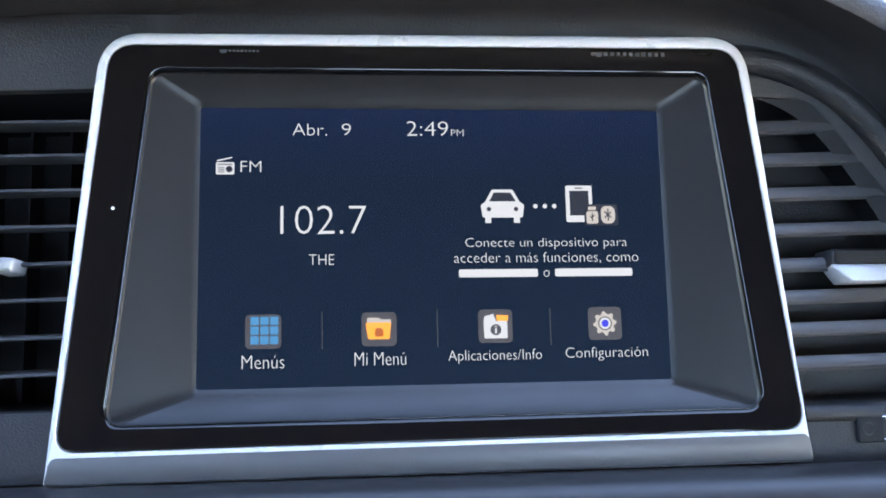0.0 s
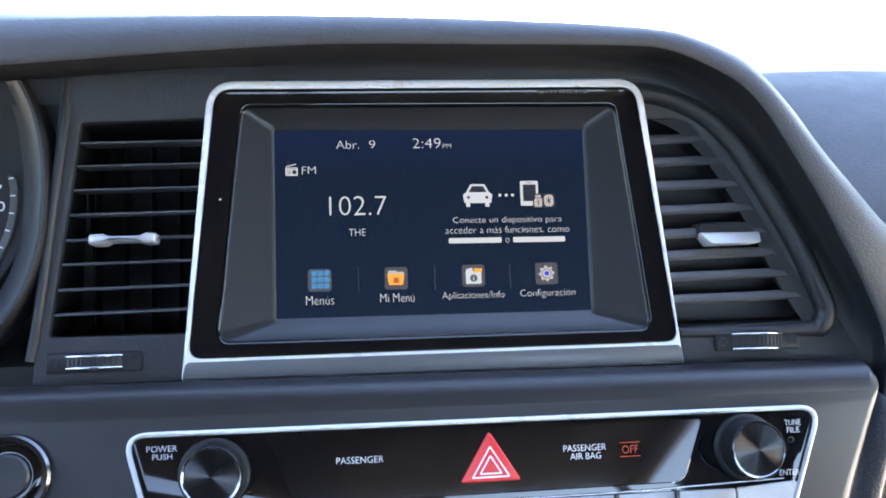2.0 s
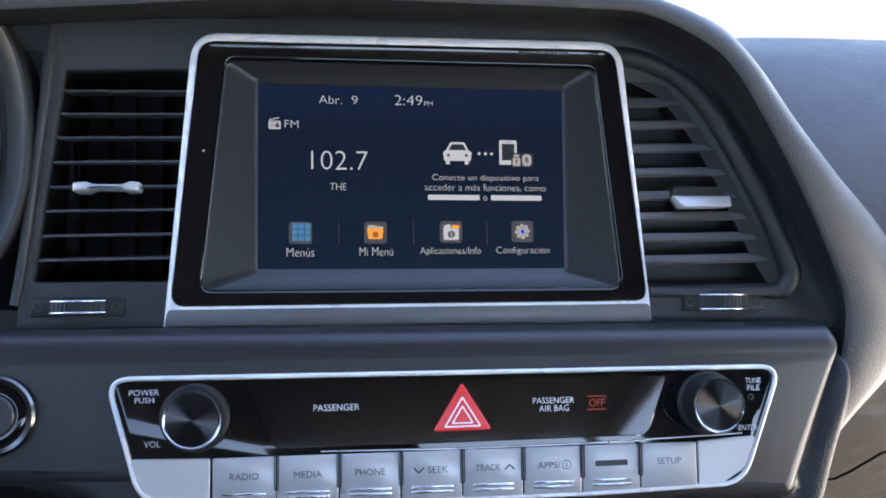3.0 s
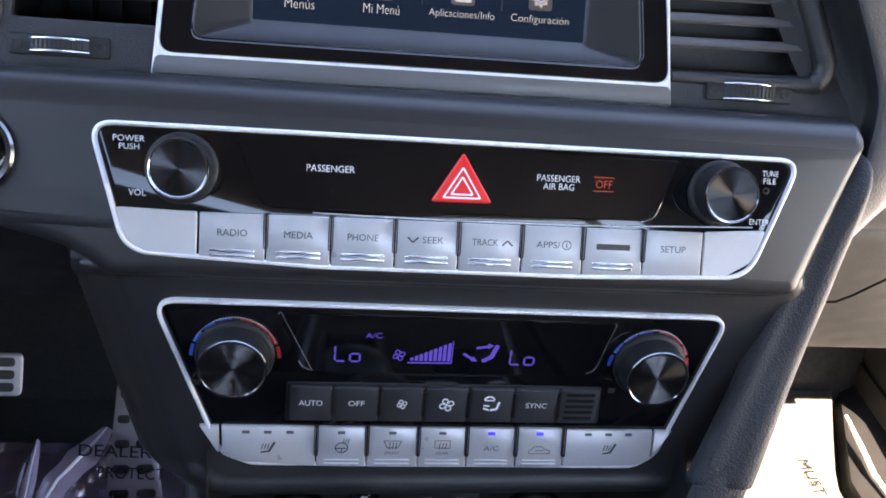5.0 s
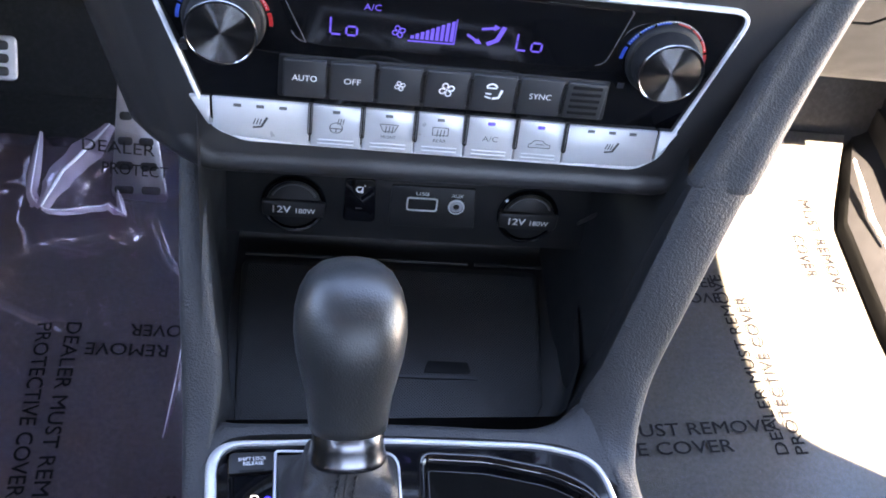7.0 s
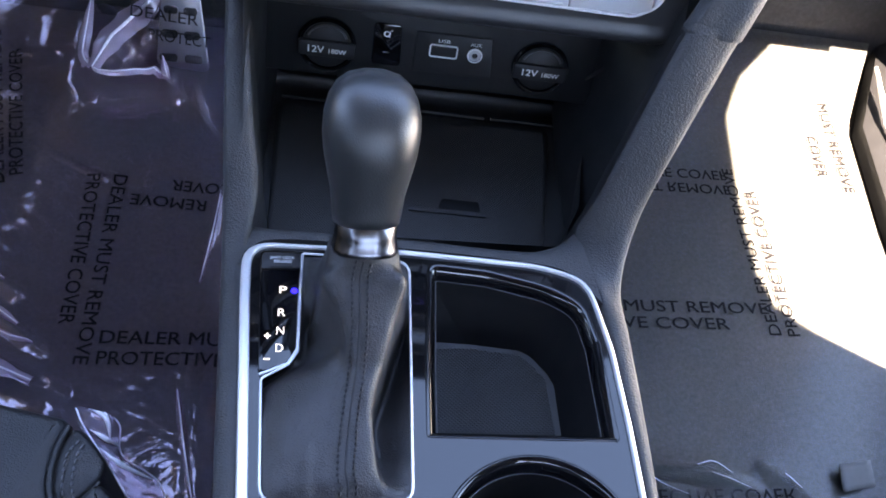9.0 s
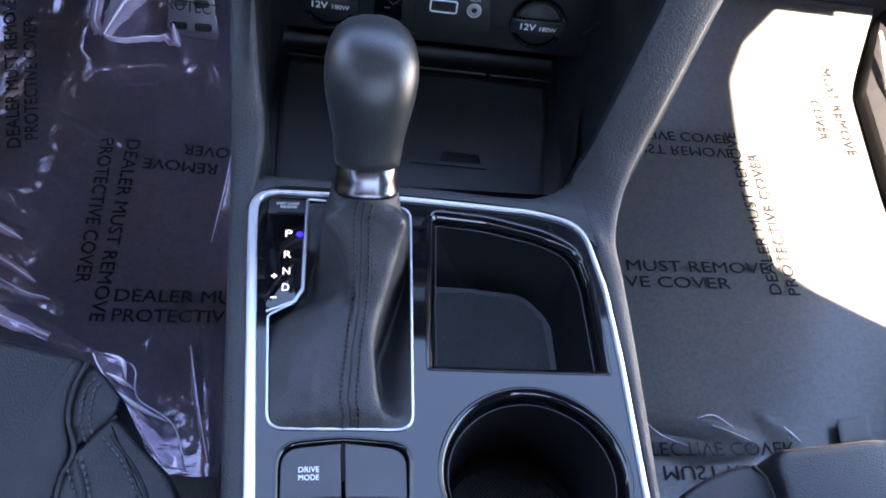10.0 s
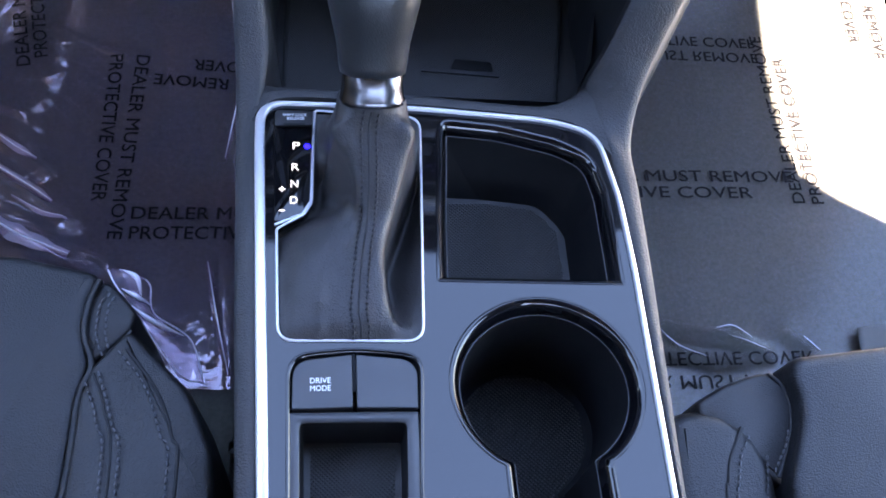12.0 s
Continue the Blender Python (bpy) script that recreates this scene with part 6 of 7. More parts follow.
def shifter_parts():
    rows = [r for r in boot() if r[35].y < 50]
    lift = Vector((0, -0.35, 0.5))
    tube("seam", [tuple(r[35] + lift * 0.2) for r in rows], 0.55, THREAD, shifter)
    for s in (-3.9, 3.9):
        pts = []
        for r in rows:
            a = min(range(24, 48), key=lambda i: abs(r[i].x - r[35].x - s))
            b = a + 1 if r[a].x < r[35].x + s else a - 1
            t = (r[35].x + s - r[a].x) / (r[b].x - r[a].x)
            pts.append(r[a].lerp(r[b], t) + lift)
        stitches("stitching", pts, 3.0, 2.0, 0.85, THREAD, shifter)
    ax = Vector((0.0, 0.50, 0.866)).normalized()
    m = axes((COLLAR.x * 0.001, COLLAR.y * 0.001, COLLAR.z * 0.001), (1, 0, 0), ax)

    def sect(prof, seg=48):
        out = []
        for z, rx, ry, cy in prof:
            out.append([(rx * math.copysign(abs(math.cos(t)) ** 0.82, math.cos(t)), cy + ry * math.copysign(abs(math.sin(t)) ** 0.82, math.sin(t)), z) for t in (2 * math.pi * i / seg for i in range(seg))])
        return out

    c = loft("collar", sect([(-3, 16.8, 14.5, 0), (-1.5, 17.2, 15.0, 0), (0, 16.6, 14.6, 0), (6, 15.8, 14.2, 0), (12.5, 15.6, 14.2, 0), (13.5, 15.0, 13.6, 0)]), COLLAR_METAL, shifter, label="grey chrome collar", angle=50)
    c.matrix_basis = m
    k = loft("knob", sect([(12.5, 15.4, 14.0, 0), (13.4, 17.0, 15.5, 0), (18, 17.6, 16.2, 0), (28, 18.6, 17.4, -0.5), (38, 20.6, 19.6, -1.5), (49, 22.8, 21.4, -2.5), (59, 23.8, 21.8, -3), (68, 23.4, 20.8, -3), (76, 21.4, 18.6, -2), (82, 18.0, 15.4, -1), (86, 13.0, 10.8, 0), (88, 6.8, 5.5, 0.5), (88.6, 0.01, 0.01, 0.5)]), KNOB, shifter, label="black leather-wrapped knob", angle=80)
    k.matrix_basis = m
    for s in (-1, 1):
        pts = []
        for z, rx, ry, cy in [(14, 17.1, 15.6, 0), (28, 18.7, 17.4, -0.5), (38, 20.7, 19.6, -1.5), (49, 22.9, 21.4, -2.5), (59, 23.9, 21.8, -3), (68, 23.5, 20.8, -3), (76, 21.5, 18.6, -2)]:
            pts.append((s * rx * math.cos(radians(20)), cy - ry * math.sin(radians(20)), z))
        t = tube("knob_seam", [tuple(p) for p in smooth_line(pts, 4)], 0.35, KEY, shifter)
        t.matrix_basis = m
    b = turned("knob_badge", [(2.6, -0.4), (2.4, 0.15), (1.8, 0.25), (1.6, 0.0), (0.001, 0.0)], KNOB, shifter, 0, 0, 0, 20)
    b.matrix_basis = m @ Matrix.Translation((0, -0.0192, 0.0755)) @ pose(0, 0, 0, 62, 0, 0)


shifter_parts()


# ---- footwells ----
def right_edge(y):
    """The outer edge of the passenger mat."""
    return 0.597 + 0.06 * max(0.0, min(1.0, (y - 0.56) / 0.15)) + 0.012 * max(0.0, min(1.0, (0.40 - y) / 0.2))


def mat_sheet(name, x0, y0, x1, y1, label):
    def fn(a, b):
        y = y0 + (y1 - y0) * b
        x = x0 + ((right_edge(y) if x1 > 0 else x1) - x0) * a
        rise = max(0.0, y - 0.52) ** 2 * 0.5
        return (x, y, -0.0006 + rise + 0.0004 * noise.noise(Vector((x * 6, y * 6, 0))))
    ob = face_up(grid_sheet(name, 24, 40, fn, CARPET))
    so = ob.modifiers.new("thickness", "SOLIDIFY")
    so.thickness = 0.006
    return tagged(ob, label, "floor mat", "floor mats")


mat_sheet("floor_mat", -0.62, -0.3, -0.115, 0.605, "dark carpet floor mat under clear film, driver side")
mat_sheet("floor_mat", 0.155, -0.3, 0.66, 0.708, "grey carpet floor mat under clear film, passenger side")
door_sill = thing("door_sill", "black plastic door sill with a pale strip painted for the sunlit glint", "door sill")
loft("cover", [[(right_edge(y) + 0.012, y, -0.01), (right_edge(y) + 0.016, y, 0.010), (right_edge(y) + 0.03, y, 0.016), (0.692, y, 0.02), (0.695, y, 0.05)] for y in (-0.3, 0.0, 0.2, 0.3, 0.4, 0.5, 0.56, 0.6, 0.64, 0.68, 0.71, 0.76)], DARK, door_sill, closed=False, k=1.0)
# Sill trim in white, so that its sunlit glint is in the colour.
tube("strip", [(0.648, 0.655, 0.024), (0.640, 0.60, 0.026), (0.634, 0.555, 0.026), (0.640, 0.512, 0.024)], [0.002, 0.0035, 0.0035, 0.002], WHITE, door_sill, k=1.0, label="pale strip painted for the sunlit glint", sides=8)

CREASES_LEFT = [
    (0.0380, 0.0070, [(-0.331, 0.580), (-0.326, 0.529), (-0.322, 0.497), (-0.309, 0.478)]),
    (0.0400, 0.0080, [(-0.263, 0.597), (-0.278, 0.564), (-0.297, 0.525), (-0.307, 0.476)]),
    (0.0360, 0.0060, [(-0.307, 0.476), (-0.277, 0.478), (-0.246, 0.488), (-0.228, 0.476)]),
    (0.0300, 0.0055, [(-0.242, 0.513), (-0.235, 0.492), (-0.228, 0.476)]),
    (0.0070, 0.0055, [(-0.47, 0.31), (-0.370, 0.251), (-0.324, 0.220)]),
    (0.0080, 0.0066, [(-0.47, 0.27), (-0.360, 0.211), (-0.302, 0.173)]),
    (0.0130, 0.0110, [(-0.50, 0.20), (-0.348, 0.150), (-0.285, 0.125)]),
    (0.0050, 0.0044, [(-0.42, 0.235), (-0.33, 0.185), (-0.29, 0.165)]),
    (0.0040, 0.0070, [(-0.150, 0.62), (-0.146, 0.50), (-0.150, 0.341), (-0.147, 0.20), (-0.140, 0.10), (-0.128, 0.014)]),
    (0.0030, 0.0060, [(-0.17, 0.24), (-0.160, 0.15), (-0.146, 0.044)]),
    (0.0016, 0.0066, [(-0.238, 0.43), (-0.215, 0.30), (-0.21, 0.20)]),
    (0.0050, 0.0030, [(-0.52, 0.36), (-0.44, 0.31), (-0.36, 0.285)]),
    (0.0060, 0.0026, [(-0.52, 0.33), (-0.43, 0.275), (-0.345, 0.245)]),
    (0.0070, 0.0035, [(-0.52, 0.245), (-0.40, 0.185), (-0.315, 0.150), (-0.26, 0.13)]),
    (0.0040, 0.0022, [(-0.36, 0.40), (-0.30, 0.37), (-0.27, 0.36)]),
    (0.0060, 0.0044, [(-0.48, 0.55), (-0.40, 0.52), (-0.35, 0.53)]),
    (0.0050, 0.0033, [(-0.21, 0.50), (-0.19, 0.45), (-0.165, 0.42)]),
]
CREASES_RIGHT = [
    (0.016, 0.008, [(0.20, 0.11), (0.27, 0.098), (0.337, 0.092), (0.373, 0.077)]),
    (0.012, 0.006, [(0.27, 0.077), (0.328, 0.066), (0.36, 0.072)]),
    (0.012, 0.005, [(0.40, 0.10), (0.424, 0.077), (0.44, 0.06)]),
]


def crease_height(x, y, creases):
    h = 0.0
    for top, wide, line in creases:
        best = 9.0
        for (ax, ay), (bx, by) in zip(line, line[1:]):
            dx, dy = bx - ax, by - ay
            t = max(0.0, min(1.0, ((x - ax) * dx + (y - ay) * dy) / (dx * dx + dy * dy)))
            best = min(best, math.hypot(x - ax - t * dx, y - ay - t * dy))
        if best < wide * 4:
            h = max(h, top * math.exp(-(best / wide) ** 1.4))
    return h


LEVELS = {}


def film(name, x0, y0, x1, y1, seed, amp, mat, creases, nx, ny, base, label):
    def h(x, y):
        a = noise.noise(Vector((x * 9 + seed, y * 5, seed))) * 0.5 + noise.noise(Vector((x * 24, y * 11 + seed, 2))) * 0.2
        ridge = 1 - abs(noise.noise(Vector((x * 12 + y * 9, y * 5 - x * 4, seed + 4)))) * 2.6
        fine = 1 - abs(noise.noise(Vector((x * 30 + y * 22, y * 12 - x * 9, seed + 7)))) * 3.0
        calm = 1 - max(0.0, min(1.0, (x + 0.27) / 0.04)) * max(0.0, min(1.0, (0.16 - y) / 0.06)) if x < 0 else 1.0
        rough = (0.15 + 0.85 * max(0.0, min(1.0, (0.40 - y) / 0.12))) * calm
        across, along = 0.55 * x + 0.84 * y, 0.84 * x - 0.55 * y
        side = max(0.0, min(1.0, (-0.27 - x) / 0.08)) * max(0.0, min(1.0, (0.42 - y) / 0.1))
        streak = max(0.0, 1 - abs(noise.noise(Vector((across * 42, along * 5, seed)))) * 3.5) ** 3 * 0.002 * side
        return base + streak + amp * (a * (0.3 + 0.7 * calm) + rough * (0.14 * max(0.0, ridge) ** 6 + 0.05 * max(0.0, fine) ** 4)) + crease_height(x, y, creases)
    def level(x, y):
        return max(base * 0.6, h(x, y)) + max(0.0, y - 0.52) ** 2 * 0.5

    def fn(a, b):
        y = y0 + (y1 - y0) * b
        x = x0 + ((right_edge(y) - 0.004 if x1 > 0 else x1) - x0) * a
        return (x, y, level(x, y))
    ob = face_up(grid_sheet(name, nx, ny, fn, mat))
    ob.visible_shadow = False
    LEVELS[ob.name] = level
    return tagged(ob, label, "plastic film", "protective films")


def printed(parent, words, x, y, width, height, turn, flip, z):
    ob = lettering(words, x, y, width, height, z, FILM_INK, parent, "print", turn, flip, k=1.0)
    bm = bmesh.new()
    for i, (dx, dy) in enumerate(((0, 0), (0.0005, 0.0003))):
        n = len(bm.verts)
        bm.from_mesh(ob.data)
        bm.verts.ensure_lookup_table()
        for p in bm.verts[n:]:
            level = LEVELS[parent.name](p.co.x, p.co.y) + 0.0014 if x < 0 else 0.0028 + max(0.0, p.co.y - 0.52) ** 2 * 0.5
            p.co = (p.co.x + dx, p.co.y + dy, level + 0.0001 * i)
    bm.to_mesh(ob.data)
    bm.free()
    return ob


film_left = film("protective_film", -0.60, 0.014, -0.12, 0.61, 3.0, 0.008, FILM_LEFT, CREASES_LEFT, 200, 320, 0.010, "wrinkled clear protective film with black printing, driver side")
film_right = film("protective_film", 0.16, -0.25, 0.645, 0.70, 9.0, 0.0007, FILM_RIGHT, CREASES_RIGHT, 150, 260, 0.0016, "clear protective film with black printing, passenger side")
H = 0.0135
printed(film_left, "DEALER MUST REMOVE", -0.257, 0.261, 0.214, H, -88, False, 0.022)
printed(film_left, "PROTECTIVE COVER", -0.281, 0.279, 0.172, H, -86, False, 0.022)
printed(film_left, "DEALER MUST REMOVE", -0.132, 0.189, 0.22, H, 3, False, 0.02)
printed(film_left, "PROTECTIVE COVER", -0.148, 0.167, 0.185, H, 3, False, 0.02)
printed(film_left, "REMOVE", -0.2085, 0.341, 0.075, H, 181, False, 0.02)
printed(film_left, "COVER", -0.178, 0.364, 0.062, H, 181, False, 0.02)
printed(film_left, "DEALER MUST REMOVE", -0.407, 0.447, 0.214, H, 106, False, 0.024)
printed(film_left, "PROTECTIVE COVER", -0.385, 0.440, 0.172, H, 105, False, 0.024)
printed(film_right, "DEALER MUST REMOVE", 0.307, 0.2745, 0.258, H, 4, False, 0.0046)
printed(film_right, "PROTECTIVE COVER", 0.270, 0.252, 0.236, H, 4, False, 0.0046)
printed(film_right, "DEALER MUST REMOVE", 0.429, 0.362, 0.222, H, 95, False, 0.0046)
printed(film_right, "PROTECTIVE COVER", 0.4515, 0.348, 0.192, H, 95, False, 0.0046)
printed(film_right, "DEALER MUST REMOVE", 0.312, 0.435, 0.215, H, 3, True, 0.0046)
printed(film_right, "PROTECTIVE COVER", 0.328, 0.457, 0.185, H, 3, True, 0.0046)
printed(film_right, "PROTECTIVE COVER", 0.33, 0.072, 0.19, H, 4, True, 0.0046)
printed(film_right, "DEALER MUST REMOVE", 0.32, 0.048, 0.235, H, 4, True, 0.0046)
printed(film_right, "MUST REMOVE", 0.571, 0.526, 0.14, H, -87, False, 0.0046)
printed(film_right, "COVER", 0.5435, 0.508, 0.064, H, -89, False, 0.0046)


paper_tag = grid_sheet("paper_tag", 7, 6, lambda a, b: (0.4705 + 0.0325 * a, 0.083 + 0.0255 * b + 0.006 * a, 0.010 + 0.004 * a * a + 0.002 * b), PAPER)
tagged(paper_tag, "small pale paper tag lying on the film", "paper tag")
_th = paper_tag.modifiers.new("thickness", "SOLIDIFY")
_th.thickness = 0.0008


def film_flap():
    """The loose crumpled corner of film by the driver seat."""
    a = smooth_line([(-0.187, 0.031, 0.222), (-0.179, 0.019, 0.226), (-0.164, 0.001, 0.222), (-0.148, -0.018, 0.214), (-0.133, -0.035, 0.205)], 8)
    b = smooth_line([(-0.173, 0.036, 0.206), (-0.158, 0.022, 0.222), (-0.154, 0.005, 0.214), (-0.131, -0.006, 0.196), (-0.119, -0.035, 0.190)], 8)
    rows = []
    for i, (p, q) in enumerate(zip(a, b)):
        s_ = i / (len(a) - 1)
        curl = 0.016 * math.exp(-((s_ - 0.22) / 0.2) ** 2)
        row = []
        for j in range(14):
            t = j / 13
            c = p.lerp(q, t)
            h = curl * math.sin(math.pi * t) + 0.0035 * math.sin(5.5 * t + 9 * s_) * math.sin(math.pi * t) + 0.002 * noise.noise(Vector((t * 3, s_ * 7, 3)))
            row.append((c.x + 0.2 * h, c.y, c.z + h))
        rows.append(row)
    ob = loft("film_flap", rows, FILM_FLAP, film_left, closed=False, angle=100, k=1.0, label="crumpled loose film corner")
    face_up(ob)
    ob.visible_shadow = False
    rim = [Vector(r[0]) for r in rows] + [Vector(p) for p in rows[-1][1:]] + [Vector(r[-1]) for r in rows[-2::-1]]
    # White rim and fold lines paint the glints of the film.
    tube("flap_edge", [tuple(p) for p in rim], 0.0006, FILM_GLINT, film_left, k=1.0)
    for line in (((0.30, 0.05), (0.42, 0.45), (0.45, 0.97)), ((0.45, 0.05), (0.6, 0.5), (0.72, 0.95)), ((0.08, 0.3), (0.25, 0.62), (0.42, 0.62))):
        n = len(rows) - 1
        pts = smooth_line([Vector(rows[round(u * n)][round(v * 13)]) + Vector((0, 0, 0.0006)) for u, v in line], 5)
        tube("flap_fold", [tuple(p) for p in pts], [0.0002 + 0.0015 * math.sin(math.pi * i / (len(pts) - 1)) for i in range(len(pts))], FILM_GLINT, film_left, k=1.0)


LEFT_FOLDS = ((0.0020, [(-0.331, 0.580), (-0.326, 0.529), (-0.322, 0.497), (-0.309, 0.478)]), (0.0052, [(-0.263, 0.597), (-0.278, 0.564), (-0.297, 0.525), (-0.307, 0.476)]), (0.0018, [(-0.307, 0.476), (-0.277, 0.478), (-0.246, 0.488), (-0.228, 0.476)]),
              (0.0012, [(-0.242, 0.513), (-0.235, 0.492), (-0.228, 0.476)]), (0.0018, [(-0.322, 0.500), (-0.318, 0.487), (-0.309, 0.489), (-0.307, 0.477)]), (0.0012, [(-0.395, 0.267), (-0.360, 0.244), (-0.339, 0.234)]),
              (0.0014, [(-0.395, 0.234), (-0.344, 0.206), (-0.315, 0.188)]), (0.0009, [(-0.354, 0.193), (-0.325, 0.178), (-0.297, 0.170)]), (0.0028, [(-0.400, 0.180), (-0.357, 0.160), (-0.328, 0.144), (-0.287, 0.131)]))
EDGE_FOLDS = ((0.0011, [(-0.158, 0.362), (-0.159, 0.304), (-0.162, 0.251)]), (0.0014, [(-0.163, 0.136), (-0.146, 0.076), (-0.130, 0.026)]))
RIGHT_FOLDS = ((0.0008, [(0.268, 0.095), (0.287, 0.084), (0.312, 0.070)]), (0.0010, [(0.327, 0.101), (0.346, 0.107), (0.364, 0.096)]), (0.0006, [(0.336, 0.091), (0.355, 0.085), (0.373, 0.078)]), (0.0009, [(0.418, 0.100), (0.424, 0.095), (0.433, 0.086)]))


def film_fold_glints(sheet, lines, mat):
    """Film folds whose white glints are painted as strips and lines."""
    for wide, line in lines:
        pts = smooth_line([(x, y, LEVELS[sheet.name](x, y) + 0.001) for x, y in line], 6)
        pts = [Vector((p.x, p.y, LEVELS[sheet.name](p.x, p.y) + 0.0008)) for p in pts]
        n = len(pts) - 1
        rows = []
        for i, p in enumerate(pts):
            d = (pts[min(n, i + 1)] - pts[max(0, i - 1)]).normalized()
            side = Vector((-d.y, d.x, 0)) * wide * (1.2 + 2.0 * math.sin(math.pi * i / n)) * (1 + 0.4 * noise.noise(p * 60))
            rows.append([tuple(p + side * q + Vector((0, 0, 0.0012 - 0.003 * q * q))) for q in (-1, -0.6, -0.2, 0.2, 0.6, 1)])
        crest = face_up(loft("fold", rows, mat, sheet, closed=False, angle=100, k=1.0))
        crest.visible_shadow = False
        tube("fold_line", [tuple(p + Vector((0, 0, 0.0012))) for p in pts], [wide * (0.12 + 0.3 * math.sin(math.pi * i / n) ** 0.7) for i in range(n + 1)], FILM_GLINT, sheet, k=1.0)


film_flap()
film_fold_glints(film_left, LEFT_FOLDS, FILM_FOLD_SHEEN)
film_fold_glints(film_left, EDGE_FOLDS, FILM_FLAP)
film_fold_glints(film_right, RIGHT_FOLDS, FILM_RIGHT)


def draped_film():
    """The end of the film that lies over the foot of the accelerator pedal."""
    m = axes((-0.232, 0.563, 0.055), (1, 0.03, 0), (0, -0.85, 0.52))
    ob = grid_sheet("draped_end", 24, 24, lambda a, b: (-44 + (84 - 14 * b) * a + 4 * math.sin(b * 5), -62 + (76 + 6 * math.sin(a * 4)) * b, 4.5 + 2.0 * noise.noise(Vector((a * 4, b * 3, 5))) - 16 * max(0, 0.25 - b)), FILM_THIN, film_left, k=0.001)
    ob.data.transform(m)
    face_up(ob)
    ob.visible_shadow = False
    for words, u, v, w in (("DEALER", -14, 1, 74), ("PROTECT", 2, -23, 68)):
        t = lettering(words, u, v, w, 12.5, 7.2, FILM_INK, film_left, "print", -3)
        t.data.transform(m)


draped_film()


def pedals():
    acc = thing("accelerator_pedal", "silver accelerator pedal with dark rubber slots", "pedal", axes((-0.232, 0.563, 0.055), (1, 0.03, 0), (0, -0.85, 0.52)))
    l = rounded([(-26, -58, 8), (34, -62, 8), (16, 74, 6), (-14, 74, 6)], 5, 4)
    prism("plate", l, -4, 0, 1.2, PEDAL, acc, "brushed metal plate")
    for i in range(5):
        v = -52 + 27 * i
        for s in (-1, 1):
            c = 2 + s * (14 - i * 1.6)
            hw = 10 - i * 1.2
            prism("rubber_pad", rounded([(c - hw, v), (c + hw, v), (c + hw, v + 9), (c - hw, v + 9)], 4, 4), -1, 1.6, 0.8, RUBBER, acc)
    tube("arm", [(0, 60, -6), (2, 120, -20), (6, 190, -10)], 7, DARK, acc)
    br = thing("brake_pedal", "silver brake pedal with dark rubber pads", "pedal", axes((-0.345, 0.50, 0.222), (1, 0, 0), (0, -0.8, 0.6)))
    prism("plate", rounded([(-48, -19, 6), (46, -19, 6), (46, 19, 6), (-48, 19, 6)], 6, 4), -4, 0, 1.2, PEDAL, br, "brushed metal plate")
    for i in (-1, 0, 1):
        prism("rubber_pad", rounded([(-44, -4 + i * 11), (40, -4 + i * 11), (40, 4 + i * 11), (-44, 4 + i * 11)], 3.5, 4), -1, 1.6, 0.8, RUBBER, br)
    tube("arm", [(0, 10, -6), (0, 90, -30), (0, 200, 20)], 8, DARK, br)


pedals()


# ---- seats ----
def padded(name, outline, top, mat, parent, r=0.012, n=6, low=0.06, soft=1.0):
    """A padded leather panel over an outline (metres), rounded along its rim."""
    l = rounded([(p[0] * 1000, p[1] * 1000, (p[2] if len(p) > 2 else r) * 1000) for p in outline], r * 1000, n)
    dense = []
    for i in range(len(l)):
        p, q = Vector(l[i]), Vector(l[(i + 1) % len(l)])
        k = max(1, int((q - p).length / 12))
        dense += [tuple(p.lerp(q, j / k)) for j in range(k)]
    t = top * 1000
    loops = [at_w(inset(dense, 6), low * 1000), at_w(inset(dense, -1), t - 70), at_w(inset(dense, -2 * soft), t - 26 * soft), at_w(inset(dense, -0.7 * soft), t - 13 * soft), at_w(inset(dense, 1.5 * soft), t - 6 * soft), at_w(inset(dense, 4.5 * soft), t - 2.2 * soft), at_w(inset(dense, 9 * soft), t - 0.5), at_w(inset(dense, 14 * soft), t)]
    return loft(name, loops, mat, parent, cap1=True, angle=100)


def seam_line(ob, pts, z, r=0.0012, mat=None):
    tube("seam", [(p.x, p.y, z) for p in smooth_line([(x, y, z) for x, y in pts], 6)], r, mat or DARK, ob, k=1.0, sides=8)


def stitch_line(ob, pts, z):
    stitches("stitching", smooth_line([(x, y, z) for x, y in pts], 8), 0.0042, 0.0028, 0.0009, SEAT_THREAD, ob, 1.0)


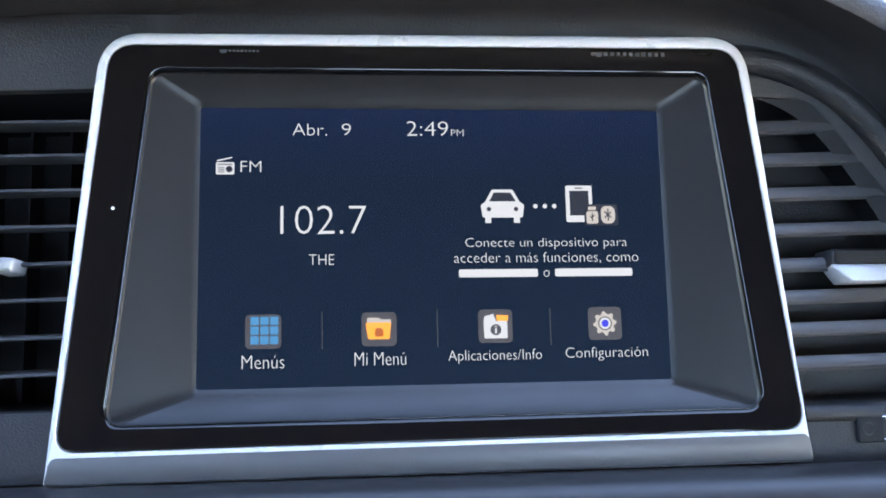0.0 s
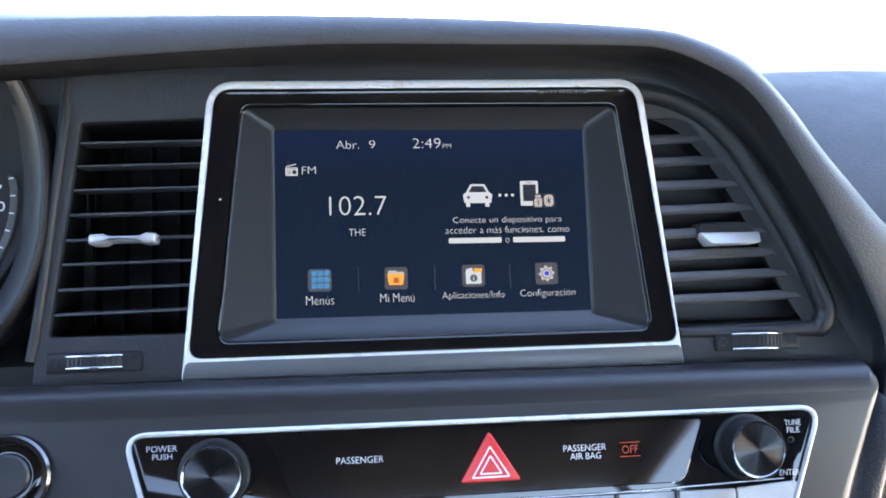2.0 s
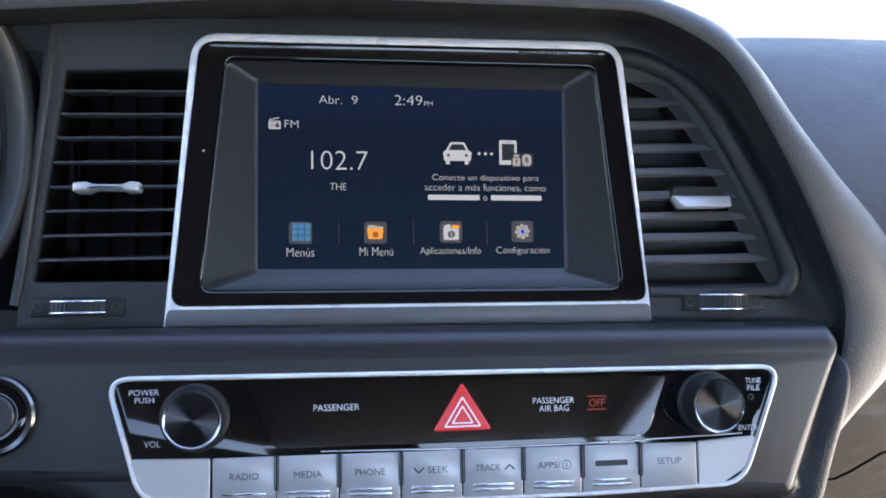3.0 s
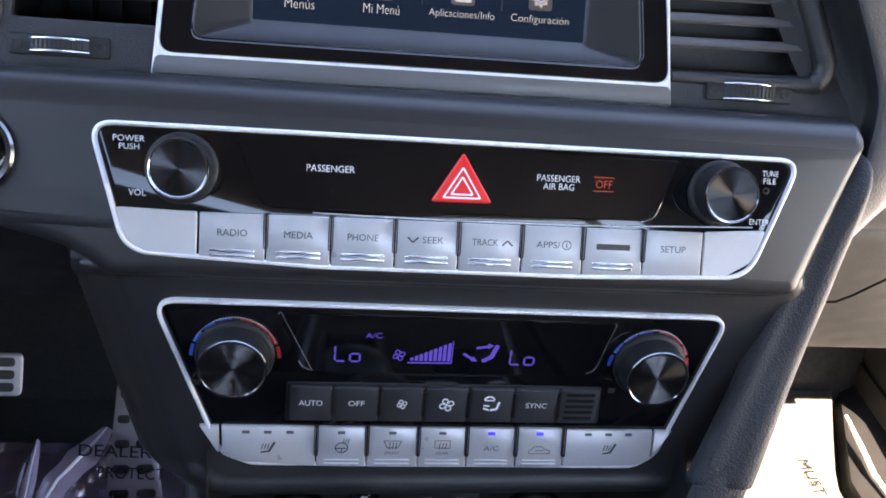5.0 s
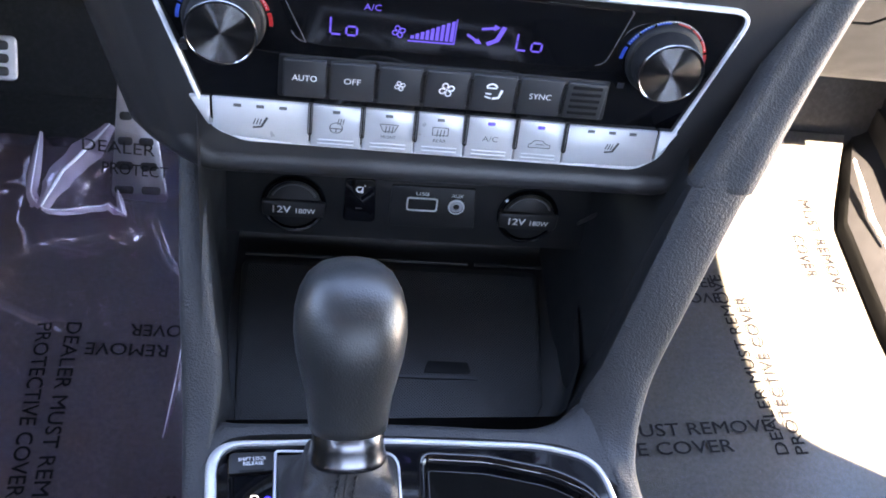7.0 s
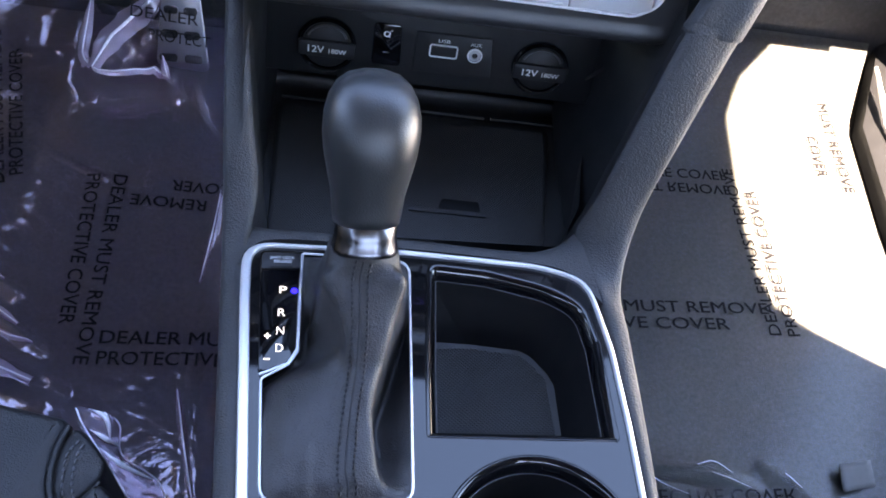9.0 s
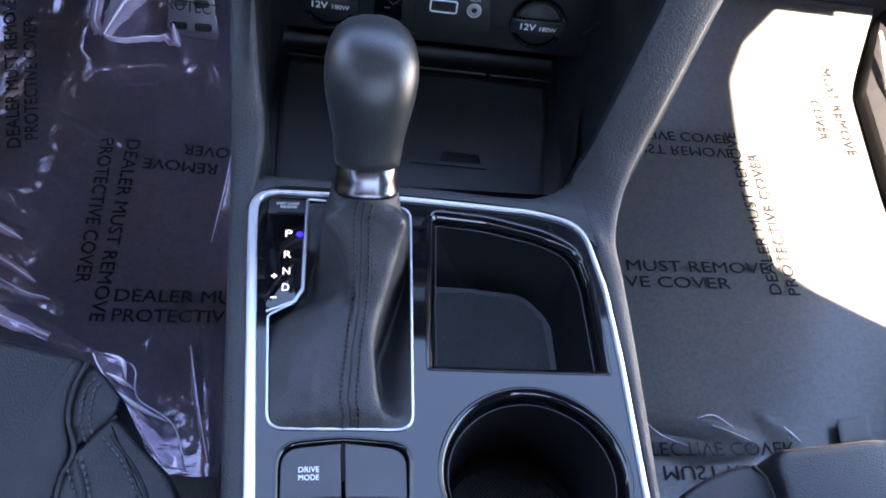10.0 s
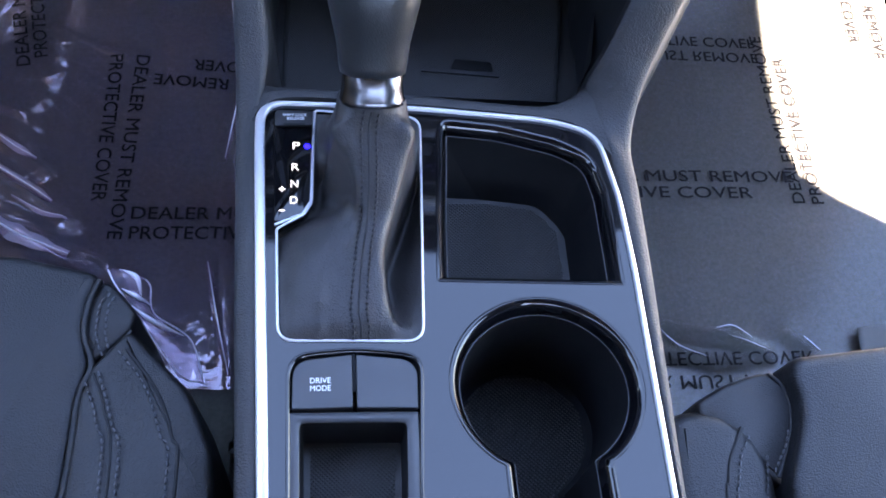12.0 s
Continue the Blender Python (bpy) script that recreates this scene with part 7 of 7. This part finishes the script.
def driver_seat():
    ob = thing("driver_seat", "black leather driver seat cushion with a stitched bolster", "car seat", None, "front seats")
    padded("cushion", [(-0.60, 0.004, 0.03), (-0.215, 0.004, 0.03), (-0.1665, -0.004, 0.014), (-0.1715, -0.022, 0.02), (-0.171, -0.040, 0.03), (-0.1635, -0.060, 0.02), (-0.1665, -0.079, 0.03), (-0.1645, -0.127, 0.05), (-0.164, -0.55, 0.02), (-0.60, -0.55, 0.02)], 0.299, LEATHER, ob, soft=0.5)
    padded("corner_panel", [(-0.1650, -0.006, 0.008), (-0.155, -0.014, 0.01), (-0.1445, -0.0255, 0.006), (-0.1450, -0.036, 0.006), (-0.1640, -0.0600, 0.006), (-0.1735, -0.041, 0.02), (-0.1745, -0.022, 0.02)], 0.295, LEATHER, ob, 0.006, soft=0.3)
    padded("bolster", [(-0.1455, -0.0370, 0.006), (-0.125, -0.056, 0.02), (-0.110, -0.069, 0.02), (-0.1015, -0.082, 0.02), (-0.090, -0.105, 0.03), (-0.087, -0.128, 0.04), (-0.085, -0.25, 0.05), (-0.085, -0.55, 0.02), (-0.1625, -0.55, 0.02), (-0.1630, -0.127, 0.05), (-0.1650, -0.079, 0.02), (-0.1615, -0.0605, 0.01)], 0.300, LEATHER, ob, 0.006, soft=0.4)
    seam_line(ob, [(-0.1670, -0.008), (-0.1705, -0.022), (-0.1698, -0.041), (-0.1622, -0.060), (-0.1658, -0.079), (-0.1638, -0.127), (-0.1634, -0.30)], 0.2965, 0.0019, LEATHER)
    seam_line(ob, [(-0.1450, -0.0368), (-0.1530, -0.0475), (-0.1612, -0.0590)], 0.2930, 0.0012, LEATHER)
    for off in (0.006, 0.011):
        stitch_line(ob, [(-0.1640 + off * 0.6, -0.012 - off * 0.5), (-0.1705 + off, -0.024), (-0.1695 + off, -0.040), (-0.1640 + off, -0.053)], 0.2955)
    seam_line(ob, [(-0.1594, -0.0648), (-0.1501, -0.0847), (-0.1409, -0.126), (-0.138, -0.30)], 0.2998, 0.0009)
    stitch_line(ob, [(-0.1622, -0.0705), (-0.1528, -0.0915), (-0.145, -0.1262), (-0.142, -0.30)], 0.3012)
    stitch_line(ob, [(-0.1565, -0.0640), (-0.145, -0.0911), (-0.1364, -0.1259), (-0.134, -0.30)], 0.3014)
    stitch_line(ob, [(-0.1480, -0.0515), (-0.1309, -0.0702), (-0.1186, -0.0965), (-0.1111, -0.1249), (-0.108, -0.30)], 0.3012)
    seam_line(ob, [(-0.1440, -0.0500), (-0.1239, -0.0733), (-0.1121, -0.0978), (-0.1064, -0.1247), (-0.103, -0.30)], 0.3000, 0.0010)
    loft("side_shield", [[(-0.082, y, 0.235), (-0.080, y, 0.16), (-0.084, y, 0.02)] for y in (-0.095, -0.13, -0.3, -0.55)], DARK, ob, closed=False, k=1.0)
    tube("rail", [(-0.105, 0.0, 0.03), (-0.105, -0.2, 0.035), (-0.105, -0.5, 0.035)], 0.012, DARK, ob, k=1.0, label="dark seat rail")
    for y in (-0.06, -0.10, -0.14):
        padded("rail_clip", [(-0.101, y), (-0.088, y), (-0.088, y - 0.018), (-0.101, y - 0.018)], 0.155, DARK, ob, 0.003, 2, 0.10)


def passenger_seat():
    ob = thing("passenger_seat", "black leather passenger seat cushion with a stitched bolster", "car seat", None, "front seats")
    padded("cushion", [(0.60, -0.012, 0.03), (0.60, -0.55, 0.02), (0.2320, -0.55, 0.02), (0.2315, -0.108, 0.03), (0.2385, -0.088, 0.03), (0.2435, -0.0725, 0.02), (0.2450, -0.060, 0.02), (0.2425, -0.047, 0.02), (0.2440, -0.0335, 0.012), (0.3076, -0.0225, 0.05)], 0.304, LEATHER, ob, soft=0.45)
    padded("corner_panel", [(0.2315, -0.0395, 0.010), (0.2200, -0.0425, 0.03), (0.2030, -0.0500, 0.03), (0.1860, -0.0610, 0.006), (0.1880, -0.0720, 0.004), (0.2060, -0.0830, 0.01), (0.2180, -0.0980, 0.01), (0.2340, -0.1100, 0.005), (0.2440, -0.086, 0.02), (0.2490, -0.0725, 0.02), (0.2500, -0.060, 0.02), (0.2460, -0.048, 0.016)], 0.290, LEATHER, ob, 0.006, soft=0.3)
    padded("bolster", [(0.167, -0.0720, 0.010), (0.1760, -0.0675, 0.02), (0.1880, -0.0650, 0.03), (0.2010, -0.0675, 0.02), (0.2120, -0.0740, 0.02), (0.2190, -0.0810, 0.02), (0.2245, -0.0905, 0.02), (0.2280, -0.1010, 0.02), (0.2300, -0.125, 0.03), (0.2300, -0.55, 0.02), (0.166, -0.55, 0.02), (0.167, -0.10, 0.03)], 0.292, LEATHER, ob, 0.010, soft=0.7)
    seam_line(ob, [(0.2330, -0.0400), (0.2408, -0.0480), (0.2441, -0.060), (0.2425, -0.0725), (0.2375, -0.087), (0.2305, -0.103)], 0.2895, 0.0014, LEATHER)
    stitch_line(ob, [(0.2400, -0.0750), (0.2375, -0.0830), (0.2333, -0.0910), (0.2285, -0.0995)], 0.2908)
    seam_line(ob, [(0.2108, -0.0751), (0.2061, -0.0851), (0.2015, -0.0950), (0.1992, -0.1078), (0.1975, -0.1178), (0.196, -0.20), (0.196, -0.30)], 0.2918, 0.0011)
    stitch_line(ob, [(0.2146, -0.0798), (0.2086, -0.0915), (0.2052, -0.1076), (0.2036, -0.117), (0.202, -0.20), (0.202, -0.30)], 0.2924)
    stitch_line(ob, [(0.2241, -0.0908), (0.2224, -0.1068), (0.2210, -0.1163), (0.220, -0.20), (0.220, -0.30)], 0.2922)


driver_seat()
passenger_seat()
